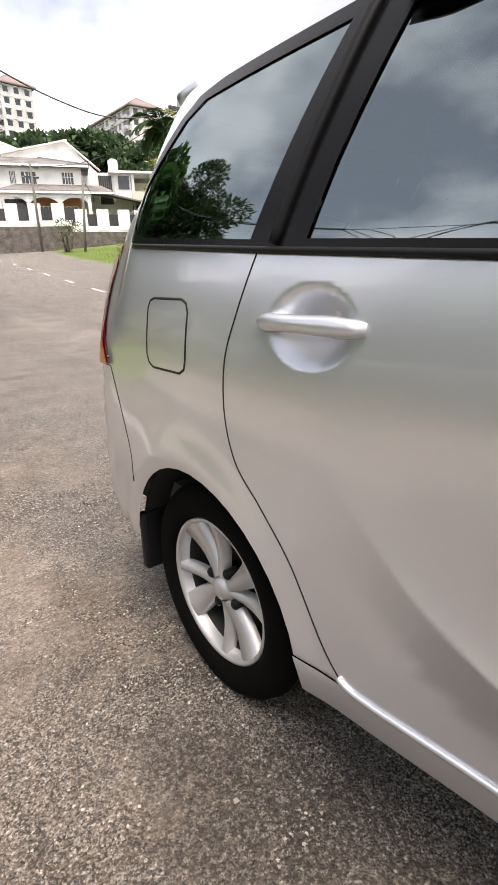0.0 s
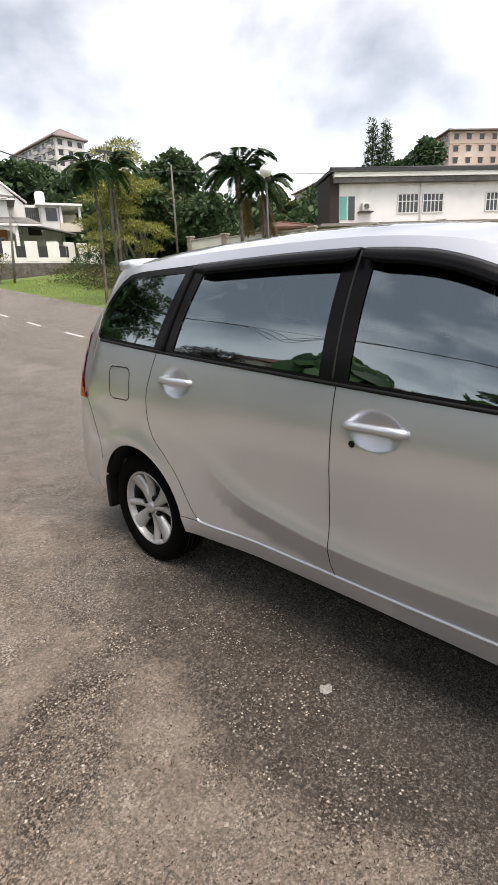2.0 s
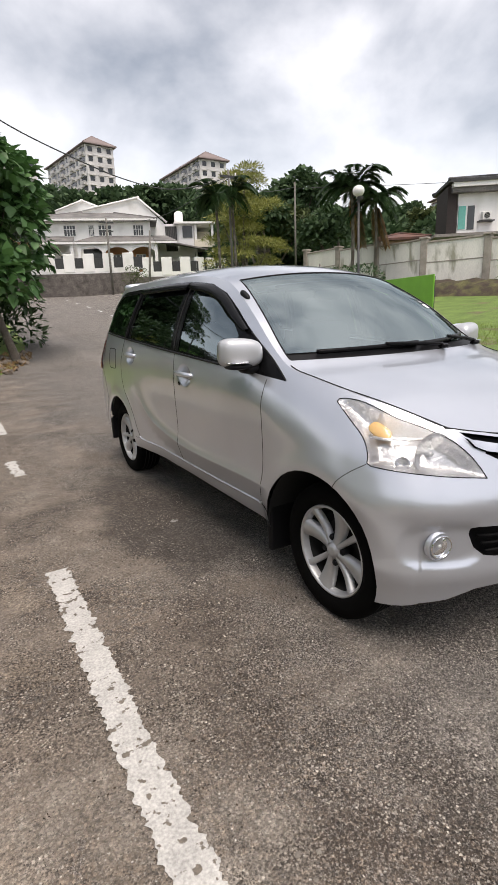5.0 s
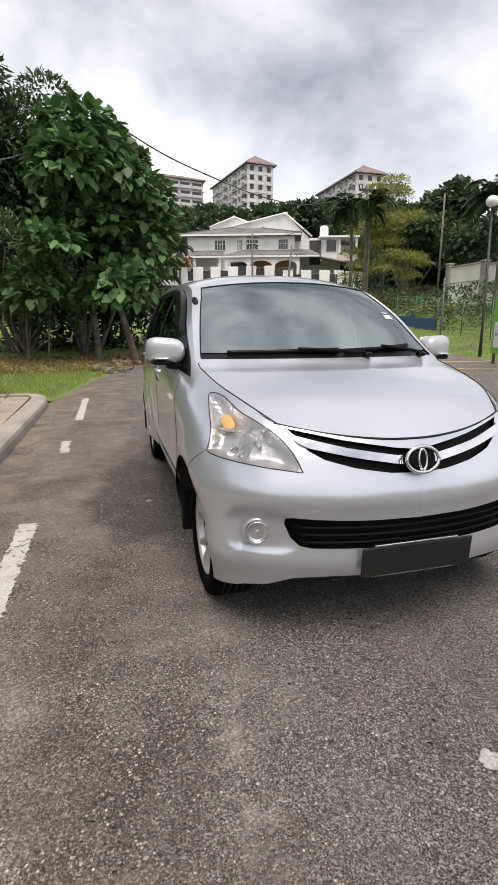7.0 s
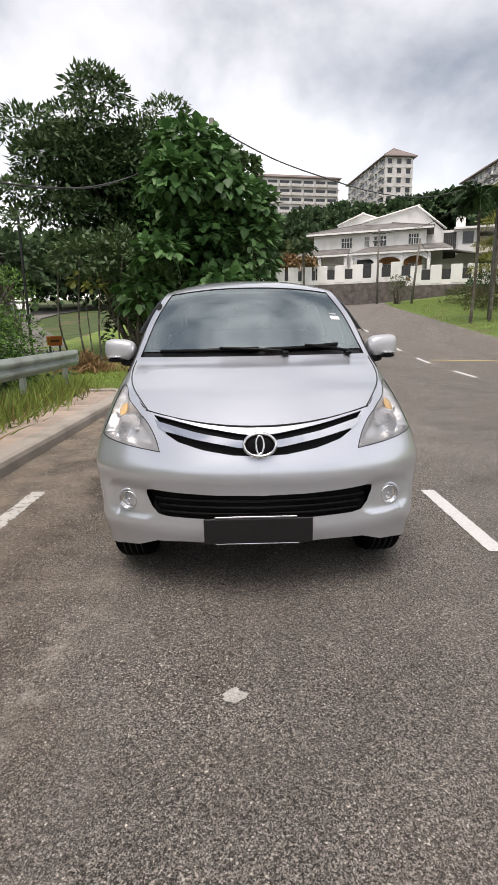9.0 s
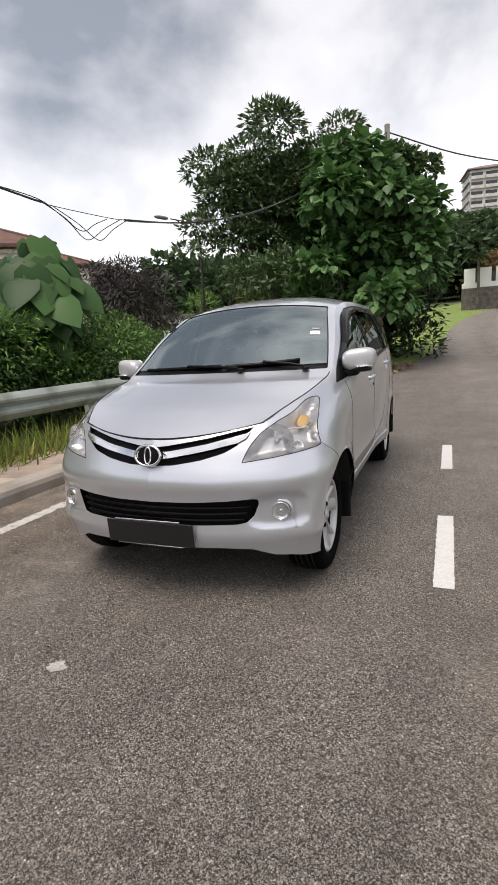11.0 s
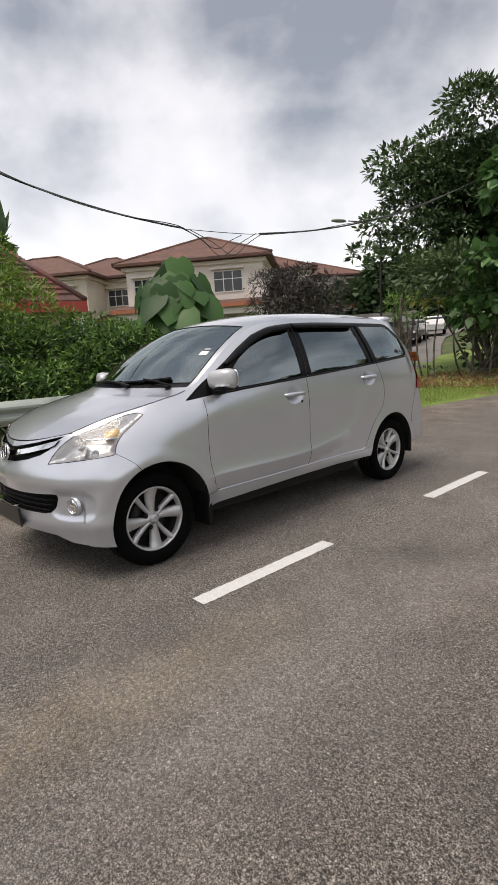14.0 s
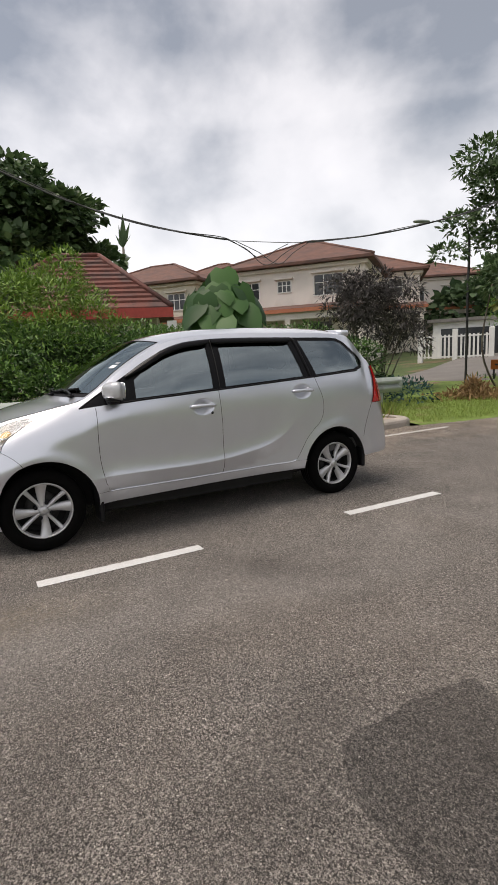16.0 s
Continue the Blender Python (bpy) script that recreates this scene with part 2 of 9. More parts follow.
    base = mix(stain, base, (0.050, 0.041, 0.035))
    blotch = times(rng_(tex(2.4, 10, 0.4), 0.52, 0.64, 0.0, 0.35), rng_(sway(0.9, 5, 0.8), 1.0, -0.2, 0.25, 1.0))
    base = mix(blotch, base, (0.060, 0.046, 0.036))
    # ochre dust settled along the edge of the traffic lane
    verge = sway(1.1, 7, 0.55)
    ochre = times(times(rng_(verge, 1.72, 2.0), rng_(verge, 2.40, 2.08)), rng_(xyz.outputs["Y"], -0.9, -1.8))
    base = mix(times(ochre, rng_(tex(30, 8, 0.2), 0.32, 0.66, 0.1, 0.55)), base, (0.225, 0.182, 0.125))
    bay = rng_(sway(0.9, 5, 0.8), 0.10, -0.65)
    base = mix(times(bay, times(rng_(tex(1.6, 9, 0.3), 0.50, 0.64, 0.0, 0.75), rng_(tex(9.0, 9, 0.4), 0.40, 0.62, 0.25, 1.0))), base, (0.29, 0.255, 0.215))
    # ragged mud, broken into crumbs, beside the kerb
    mud = times(rng_(tex(1.9, 12, 0.5), 0.50, 0.62), rng_(tex(120, 5, 0.3), 0.46, 0.56, 0.0, 0.95))
    base = mix(times(bay, mud), base, (0.046, 0.034, 0.026))
    streak = n("ShaderNodeTexNoise")
    smap = n("ShaderNodeMapping")
    smap.inputs["Scale"].default_value = (2.2, 0.22, 1)
    l(tc.outputs["Object"], smap.inputs["Vector"])
    l(smap.outputs["Vector"], streak.inputs["Vector"])
    streak.inputs["Scale"].default_value, streak.inputs["Detail"].default_value = 1.0, 6
    base = mix(rng_(streak.outputs["Fac"], 0.55, 0.72, 0.0, 0.24), base, (0.050, 0.043, 0.038))
    base = mix(rng_(streak.outputs["Fac"], 0.46, 0.30, 0.0, 0.22), base, (0.20, 0.184, 0.168))
    # single stones that show through dust and stains: pale, dark, and a few large ones
    loose = rng_(sway(0.9, 5, 0.8), 1.3, 0.2, 0.8, 1.0)
    base = mix(times(loose, times(rng_(cells[1][1].outputs[1], 0.80, 0.86, 0.0, 0.55), rng_(grit.outputs["Distance"], 0.42, 0.26))), base, (0.36, 0.325, 0.28))
    base = mix(times(loose, times(rng_(cells[1][1].outputs[0], 0.20, 0.14, 0.0, 0.6), rng_(grit.outputs["Distance"], 0.5, 0.34))), base, (0.030, 0.024, 0.019))
    base = mix(times(loose, times(rng_(cells[2][1].outputs[1], 0.955, 0.965, 0.0, 0.65), rng_(cells[2][0].outputs["Distance"], 0.36, 0.22))), base, (0.50, 0.47, 0.43))
    # a smooth film of pale dried silt over the stones near the kerb
    silt = times(times(rng_(tex(1.7, 8, 0.7), 0.46, 0.58), rng_(tex(22, 6, 0.4), 0.34, 0.52, 0.15, 1.0)), times(rng_(sway(0.9, 5, 0.8), 0.15, -0.55, 0.0, 0.76), rng_(xyz.outputs["Y"], -2.0, -1.0)))
    base = mix(silt, base, mix(rng_(tex(5.0, 8, 0.5), 0.35, 0.65), (0.170, 0.136, 0.108), (0.245, 0.205, 0.168)))
    # dirt and the car's shade beside the sill, painted as one long ragged patch
    spot = n("ShaderNodeMapping")
    spot.inputs["Location"].default_value = (0.96 / 0.34, -0.25 / 0.95, 0)
    spot.inputs["Scale"].default_value = (1 / 0.34, 1 / 0.95, 0)
    l(tc.outputs["Object"], spot.inputs["Vector"])
    span, edge_ = n("ShaderNodeVectorMath"), n("ShaderNodeMath")
    span.operation = "LENGTH"
    l(spot.outputs["Vector"], span.inputs[0])
    edge_.operation = "MULTIPLY_ADD"
    edge_.inputs[1].default_value = 1.5
    l(tex(2.6, 8, 0.4), edge_.inputs[0])
    l(span.outputs["Value"], edge_.inputs[2])
    dirt_shade = times(rng_(edge_.outputs[0], 1.92, 1.60), rng_(tex(85, 6, 0.2), 0.40, 0.58, 0.30, 0.92))
    base = mix(dirt_shade, base, (0.040, 0.033, 0.028))
    # clusters of dark crumbs with pale stones between them, on the dusty side
    flock = times(times(rng_(tex(2.1, 9, 0.6), 0.45, 0.56), rng_(tex(9.0, 6, 0.4), 0.38, 0.55)), rng_(sway(0.9, 5, 0.8), 0.55, -0.25, 0.0, 1.0))
    base = mix(times(flock, times(rng_(cells[1][1].outputs[2], 0.50, 0.42, 0.0, 0.95), rng_(grit.outputs["Distance"], 0.70, 0.52))), base, (0.030, 0.022, 0.016))
    base = mix(times(flock, times(rng_(cells[2][1].outputs[1], 0.78, 0.84, 0.0, 0.9), rng_(cells[2][0].outputs["Distance"], 0.46, 0.32))), base, (0.42, 0.38, 0.33))
    # every stone has a tone of its own, and the binder between stones is darker
    tone = n("ShaderNodeMath")
    tone.operation = "MULTIPLY"
    l(rng_(cells[2][1].outputs[0], 0.0, 1.0, 0.84, 1.22), tone.inputs[0])
    l(rng_(cells[1][1].outputs[2], 0.0, 1.0, 0.66, 1.40), tone.inputs[1])
    calm = n("ShaderNodeMix")
    l(silt, calm.inputs["Factor"])
    l(tone.outputs[0], calm.inputs["A"])
    calm.inputs["B"].default_value = 0.92
    shade = times(times(rng_(tex(64, 4), 0.34, 0.66, 0.82, 1.17), rng_(tex(2.5, 6), 0.3, 0.7, 1.08 * gain, 1.40 * gain)), times(calm.outputs["Result"], rng_(cells[2][0].outputs["Distance"], 0.72, 0.42, 0.74, 1.06)))
    h = n("ShaderNodeHueSaturation")
    l(base, h.inputs["Color"])
    l(shade, h.inputs["Value"])
    l(h.outputs["Color"], b.inputs["Base Color"])
    bp = n("ShaderNodeBump")
    bp.inputs["Strength"].default_value, bp.inputs["Distance"].default_value = 1.0, 0.008
    l(grit.outputs["Distance"], bp.inputs["Height"])
    bp.invert = True
    l(bp.outputs["Normal"], b.inputs["Normal"])
    return m


PAINT = paint_mat()
BLACK = mat("black_plastic", (0.008, 0.008, 0.009), 0.45, spec=0.16, bump=0.05, bump_scale=400)
GLOSS_BLACK = mat("gloss_black", (0.004, 0.004, 0.0045), 0.25, spec=0.13)
RUBBER = mat("rubber", (0.0036, 0.0035, 0.0034), 0.85, spec=0.06, vary=0.15, scale=14, bump=0.08, bump_scale=260)
# near black for the underside, and for shade drawn in gaps and wheels
VOID = mat("underside_and_gap_shade", (0.01, 0.01, 0.01), 0.9, vary=0.2)
CHROME = mat("chrome", (0.78, 0.78, 0.79), 0.09, 1.0, vary=0.02)
ALLOY = mat("alloy", (0.55, 0.55, 0.555), 0.42, 0.62, vary=0.04, scale=20)
GLASS = glass_mat("tinted_glass", (0.11, 0.175, 0.18), ior=2.95, film=(0.84, 0.97, 1.0))
SCREEN_GLASS = glass_mat("windscreen_glass", (0.34, 0.48, 0.47), ior=4.4, film=(0.88, 1.0, 0.985))
LENS = glass_mat("lamp_lens", (0.93, 0.93, 0.93), 0.01, 1.45)
RED_LENS = mat("red_lens", (0.42, 0.012, 0.014), 0.12, coat=0.6, vary=0.1)
AMBER = mat("amber_lens", (0.84, 0.54, 0.20), 0.25, coat=0.4, vary=0.1)
ASPHALT = asphalt_mat()
GRASS_SOIL = mat("grass_ground", (0.055, 0.085, 0.022), 0.9, vary=0.3, scale=1.2, fine=0.4, fine_scale=30, bump=0.6, bump_scale=25, alt=(0.12, 0.085, 0.05), alt_scale=0.6, alt_lo=0.52, alt_hi=0.66)
CONCRETE = mat("concrete", (0.33, 0.295, 0.26), 0.85, vary=0.14, scale=2.5, fine=0.12, fine_scale=80, bump=0.25, bump_scale=120, alt=(0.22, 0.20, 0.17), alt_scale=1.7, alt_lo=0.5, alt_hi=0.7)
ROAD_PAINT = mat("road_paint", (0.55, 0.55, 0.545), 0.7, vary=0.06, scale=6, fine=0.12, fine_scale=90, bump=0.2)
WHITE_WALL = mat("white_wall", (0.82, 0.81, 0.79), 0.8, vary=0.05, scale=0.8, fine=0.04, fine_scale=30, alt=(0.64, 0.63, 0.59), alt_scale=0.5, alt_lo=0.55, alt_hi=0.75)
# window panes, and dark sheets that stand for shade inside openings
PANE_OR_SHADE = mat("pane_or_shade", (0.045, 0.05, 0.055), 0.15, vary=0.3, scale=0.5)


# ---- builders ----
def mesh_of(name, verts, faces, smooth=False):
    me = bpy.data.meshes.new(name)
    me.from_pydata([tuple(v) for v in verts], [], faces)
    if smooth:
        me.polygons.foreach_set("use_smooth", [True] * len(me.polygons))
    me.update()
    return me


def thing(name, label, category, m=None, group="", kind=""):
    """An empty at the base of a thing, which holds its parts."""
    ob = new(name)
    ob.empty_display_size = 0.1
    if m is not None:
        ob.matrix_basis = m
    return tagged(ob, label, category, group, kind)


def put(name, me, material, parent=None, label="", smooth=False):
    """One mesh object, as a part where it has a parent."""
    if material and not me.materials:
        me.materials.append(material)
    if smooth:
        me.polygons.foreach_set("use_smooth", [True] * len(me.polygons))
    ob = new(name, me)
    if parent:
        ob.parent = parent
    if label:
        ob["label"] = label
    return ob


def from_bm(name, bm, smooth=False):
    me = bpy.data.meshes.new(name)
    bm.normal_update()
    bm.to_mesh(me)
    bm.free()
    if smooth:
        me.polygons.foreach_set("use_smooth", [True] * len(me.polygons))
    return me


def part(name, bm, material, parent, label="", smooth=False):
    return put(name, from_bm(name, bm, smooth), material, parent, label)


def box_bm(bm, x0, x1, y0, y1, z0, z1, bevel=0.0, m=None):
    """Adds a box to bm, with bevelled edges where asked."""
    start = len(bm.verts)
    vs = [bm.verts.new((x, y, z)) for z in (z0, z1) for y in (y0, y1) for x in (x0, x1)]
    fs = [bm.faces.new([vs[i] for i in q]) for q in ((0, 2, 3, 1), (4, 5, 7, 6), (0, 1, 5, 4), (2, 6, 7, 3), (0, 4, 6, 2), (1, 3, 7, 5))]
    if m is not None:
        for v in vs:
            v.co = m @ v.co
    if bevel:
        bmesh.ops.bevel(bm, geom=list({e for f in fs for e in f.edges}), offset=bevel, segments=2, affect="EDGES", profile=0.5)
    return bm


def box(name, x0, x1, y0, y1, z0, z1, material, parent=None, bevel=0.0, label="", m=None):
    return part(name, box_bm(bmesh.new(), x0, x1, y0, y1, z0, z1, bevel, m), material, parent, label)


def tube_mesh(name, pts, r, sides=8, caps=True):
    """A tube along a line of points; r is a radius or one for each point."""
    pts = [Vector(p) for p in pts]
    rs = r if isinstance(r, (list, tuple)) else [r] * len(pts)
    verts, faces = [], []
    up = Vector((0, 0, 1))
    d0 = (pts[1] - pts[0]).normalized()
    side = d0.cross(up) if abs(d0.z) < 0.95 else d0.cross(Vector((1, 0, 0)))
    side.normalize()
    for i, p in enumerate(pts):
        d = (pts[min(i + 1, len(pts) - 1)] - pts[max(i - 1, 0)]).normalized()
        side = (side - d * side.dot(d)).normalized()
        oth = d.cross(side)
        for k in range(sides):
            a = 2 * math.pi * k / sides
            verts.append(p + (side * math.cos(a) + oth * math.sin(a)) * rs[i])
    for i in range(len(pts) - 1):
        for k in range(sides):
            a, b = i * sides + k, i * sides + (k + 1) % sides
            faces.append((a, b, b + sides, a + sides))
    if caps:
        faces.append(tuple(reversed(range(sides))))
        faces.append(tuple(range((len(pts) - 1) * sides, len(pts) * sides)))
    return mesh_of(name, verts, faces, True)


def lathe_mesh(name, prof, axis="z", n=32, smooth=True):
    """Turns a profile of (radius, height) round an axis."""
    verts, faces = [], []
    for r, h in prof:
        for k in range(n):
            a = 2 * math.pi * k / n
            c, s = r * math.cos(a), r * math.sin(a)
            verts.append({"z": (c, s, h), "x": (h, c, s), "y": (s, h, c)}[axis])
    for i in range(len(prof) - 1):
        for k in range(n):
            a, b = i * n + k, i * n + (k + 1) % n
            faces.append((a, b, b + n, a + n))
    return mesh_of(name, verts, faces, smooth)


def interp(x, table):
    """Smooth interpolation in a table of rows (x, values...)."""
    xs = [r[0] for r in table]
    if x <= xs[0]:
        return list(table[0][1:])
    if x >= xs[-1]:
        return list(table[-1][1:])
    i = max(k for k in range(len(xs)) if xs[k] <= x)
    i = min(i, len(xs) - 2)
    t = (x - xs[i]) / (xs[i + 1] - xs[i])
    out = []
    for c in range(1, len(table[0])):
        p0, p1 = table[i][c], table[i + 1][c]
        m0 = m1 = (p1 - p0)
        if i > 0:
            m0 = 0.5 * (m0 + (p0 - table[i - 1][c]) / (xs[i] - xs[i - 1]) * (xs[i + 1] - xs[i]))
        if i < len(xs) - 2:
            m1 = 0.5 * (m1 + (table[i + 2][c] - p1) / (xs[i + 2] - xs[i + 1]) * (xs[i + 1] - xs[i]))
        out.append((2 * t**3 - 3 * t**2 + 1) * p0 + (t**3 - 2 * t**2 + t) * m0 + (3 * t**2 - 2 * t**3) * p1 + (t**3 - t**2) * m1)
    return out


def smoothstep(a, b, x):
    t = min(1.0, max(0.0, (x - a) / (b - a)))
    return t * t * (3 - 2 * t)


def curve_pts(pts, n=6):
    """A smooth line through points (Catmull-Rom), of any dimension."""
    out = []
    for i in range(len(pts) - 1):
        p0, p1, p2, p3 = pts[max(i - 1, 0)], pts[i], pts[i + 1], pts[min(i + 2, len(pts) - 1)]
        for k in range(n):
            t = k / n
            out.append(tuple(0.5 * (2 * b + (c - a) * t + (2 * a - 5 * b + 4 * c - d) * t * t + (3 * b - a - 3 * c + d) * t**3) for a, b, c, d in zip(p0, p1, p2, p3)))
    out.append(tuple(pts[-1]))
    return out


# ---- ground, road and pavement ----
def lift(x, y):
    """Height of the ground: level round the car, rising up the road and to the wooded hill."""
    def soft(v, w):
        return w * math.log1p(math.exp(min(40.0, v / w)))
    r = math.hypot(x, y)
    z = 0.078 * soft(min(y, 90) - 10, 2.5)
    z += 0.12 * (soft(x - 12, 1.5) - soft(x - 26, 1.5)) * smoothstep(-30, 5, y)
    z += 22 * smoothstep(80, 215, r) * smoothstep(-70, 10, x) * smoothstep(-40, 10, y)
    return z


def sheet(name, xs, ys, z_of, material, label="", keep=None):
    """A sheet of quads over a grid, at the height that z_of gives."""
    verts = [(x, y, z_of(x, y)) for y in ys for x in xs]
    w = len(xs)
    faces = [(j * w + i, j * w + i + 1, (j + 1) * w + i + 1, (j + 1) * w + i) for j in range(len(ys) - 1) for i in range(w - 1) if keep is None or keep((xs[i] + xs[i + 1]) / 2, (ys[j] + ys[j + 1]) / 2)]
    me = mesh_of(name, verts, faces, True)
    return tagged(put(name, me, material), label, "", kind="structure")


def spread(near, far, step, growth):
    """Grid lines: even near the middle, wider and wider further out."""
    out, v, s = [0.0], 0.0, step
    while v < far:
        if v > near:
            s *= growth
        v += s
        out.append(v)
    return sorted({round(a, 3) for b in out for a in (b, -b)})


LINES = spread(24, 1500, 1.5, 1.16)
tagged(sheet("ground", LINES, LINES, lambda x, y: lift(x, y) - 0.05, GRASS_SOIL), "grassy ground rising to a wooded hillside", "ground")

# Edges of the roadway as (y, x): the kerb side first, the far verge second.
ROAD_LEFT = [(-60, -2.3), (0.0, -2.3), (1.0, -2.3), (4.9, -2.3), (5.3, -2.1), (5.8, -1.98), (8.5, -1.35), (11.3, -0.38), (15.9, 0.55), (22, 1.0), (32, 1.6), (45, 3.4), (60, 6.5), (90, 14)]
ROAD_RIGHT = [(-60, 9.5), (-10, 9.5), (5, 9.9), (9.6, 10.7), (13, 10.6), (18, 10.9), (22, 11.4), (31, 12.5), (45, 14.2), (60, 17.5), (90, 27)]


def road_sheet():
    ys, verts, faces, n = [], [], [], 26
    y = -60.0
    while y < 90:
        ys.append(y)
        y += 0.5 if -10 < y < 25 else 2.0
    for y in ys:
        a, b = interp(y, ROAD_LEFT)[0], interp(y, ROAD_RIGHT)[0]
        for i in range(n + 1):
            x = a + (b - a) * i / n
            verts.append((x, y, lift(x, y)))
    for j in range(len(ys) - 1):
        for i in range(n):
            k = j * (n + 1) + i
            faces.append((k, k + 1, k + n + 2, k + n + 1))
    return tagged(put("road", mesh_of("road", verts, faces, True), ASPHALT), "worn grey asphalt road with coarse grit", "road", kind="structure")


road_sheet()


def strip(name, line, width, z, material, label, category="marking", group="", ragged=0.0, seed=1):
    """A painted band on the road along a line, with worn edges where asked."""
    rnd = random.Random(seed)
    verts, faces = [], []
    pts = []
    for (x0, y0), (x1, y1) in zip(line[:-1], line[1:]):
        n = max(2, int(math.hypot(x1 - x0, y1 - y0) / (0.008 if ragged else 0.5)))
        pts += [(x0 + (x1 - x0) * i / n, y0 + (y1 - y0) * i / n) for i in range(n)]
    pts.append(line[-1])
    for i, (x, y) in enumerate(pts):
        a, b = pts[max(i - 1, 0)], pts[min(i + 1, len(pts) - 1)]
        d = Vector((b[0] - a[0], b[1] - a[1])).normalized()
        nx, ny = -d.y, d.x
        for sgn in (-1, 1):
            q = noise.noise(Vector((i * 0.16, seed * 7.3 + sgn * 31, 0))) + 0.6 * noise.noise(Vector((i * 0.5, seed * 3.1 + sgn * 17, 4)))
            w = width / 2 * sgn * (1 + ragged * (1.1 * q - 0.25))
            px, py = x + nx * w, y + ny * w
            verts.append((px, py, lift(px, py) + z))
    for i in range(len(pts) - 1):
        faces.append((2 * i, 2 * i + 2, 2 * i + 3, 2 * i + 1))
    return tagged(put(name, mesh_of(name, verts, faces), material), label, category, group, "structure")


WORN_PAINT = mat("worn_road_paint", (0.47, 0.455, 0.43), 0.8, vary=0.12, scale=9, fine=0.25, fine_scale=110, bump=0.4, alt=(0.16, 0.135, 0.11), alt_scale=26, alt_lo=0.60, alt_hi=0.625)
SPLASH_PAINT = mat("splash_paint", (0.33, 0.32, 0.30), 0.8, vary=0.15, scale=30, fine=0.3, fine_scale=120)
YELLOW_PAINT = mat("yellow_road_paint", (0.55, 0.42, 0.16), 0.75, vary=0.1, scale=5, fine=0.15, fine_scale=80)
# lane dashes beside the car
for k in range(-5, 4):
    y0 = -1.475 + (2.44 if k > 0 else 2.715) * k
    if y0 > 2:
        continue
    strip("lane_dash", [(1.355, y0), (1.355 + 0.0, y0 + 1.1)], 0.105, 0.004, ROAD_PAINT, "white painted lane dash on the asphalt", "marking", "lane dashes beside the car", 0.10, k + 20)
# dashes of the road that climbs the slope
for y0 in (7.3, 10.5, 14.0, 17.8, 21.8, 26.0, 30.4, 35.0, 40.0, 45.5):
    xa, xb = (interp(q, [(7, 5.28), (12, 5.5), (19, 6.15), (26, 6.9), (34, 7.8), (48, 9.0)])[0] for q in (y0, y0 + 1.5))
    strip("centre_dash", [(xa, y0), (xb, y0 + 1.4)], 0.12, 0.006, ROAD_PAINT, "white centre dash on the climbing road", "marking", "centre dashes up the road")
strip("bay_line", [(-1.70, -0.2), (-1.735, -1.6), (-1.74, -4.2)], 0.125, 0.004, WORN_PAINT, "worn white edge line of the parking bay", ragged=0.35, seed=3)
strip("bay_line", [(-1.55, 3.6), (-1.52, 5.7)], 0.11, 0.004, WORN_PAINT, "worn white edge line of the parking bay", ragged=0.2, seed=4)
strip("bay_line", [(-1.62, 1.75), (-1.62, 2.3)], 0.10, 0.004, WORN_PAINT, "nearly worn off white line on the asphalt", ragged=0.6, seed=5)
strip("yellow_line", [(5.7, 11.3), (7.6, 10.7), (10.6, 9.8)], 0.14, 0.006, YELLOW_PAINT, "yellow painted line across the side road", "marking")
strip("yellow_line", [(8.0, 8.6), (10.3, 7.6)], 0.14, 0.006, YELLOW_PAINT, "yellow painted line across the side road", "marking")


def kerb_mesh(line, w=0.23, h=0.14):
    """A kerb with a rounded front edge along a plan line."""
    prof = [(0.0, -0.1), (0.0, h - 0.06), (0.015, h - 0.02), (0.05, h), (w, h), (w, -0.1)]
    verts, faces = [], []
    for i, (x, y) in enumerate(line):
        a, b = line[max(i - 1, 0)], line[min(i + 1, len(line) - 1)]
        d = Vector((b[0] - a[0], b[1] - a[1])).normalized()
        nx, ny = -d.y, d.x
        for o, z in prof:
            verts.append((x + nx * o, y + ny * o, z + lift(x, y)))
    n = len(prof)
    for i in range(len(line) - 1):
        for k in range(n - 1):
            faces.append((i * n + k, i * n + k + 1, (i + 1) * n + k + 1, (i + 1) * n + k))
    faces += [tuple(range(n)), tuple(reversed(range((len(line) - 1) * n, len(line) * n)))]
    return mesh_of("kerb", verts, faces)


kerb_line = [(-2.22, -40), (-2.22, -20), (-2.22, -8)] + [(-2.22 + 0.14 * max(0.0, (k * 0.5 - 7.5) / 5.0), -8 + k * 0.5) for k in range(1, 26)] + [(-2.08, 5.0), (-2.13, 5.3), (-2.25, 5.52), (-2.45, 5.62), (-3.2, 5.65)]
tagged(put("kerb", kerb_mesh(kerb_line), CONCRETE), "grey concrete kerb with a rounded edge", "kerb", kind="structure")


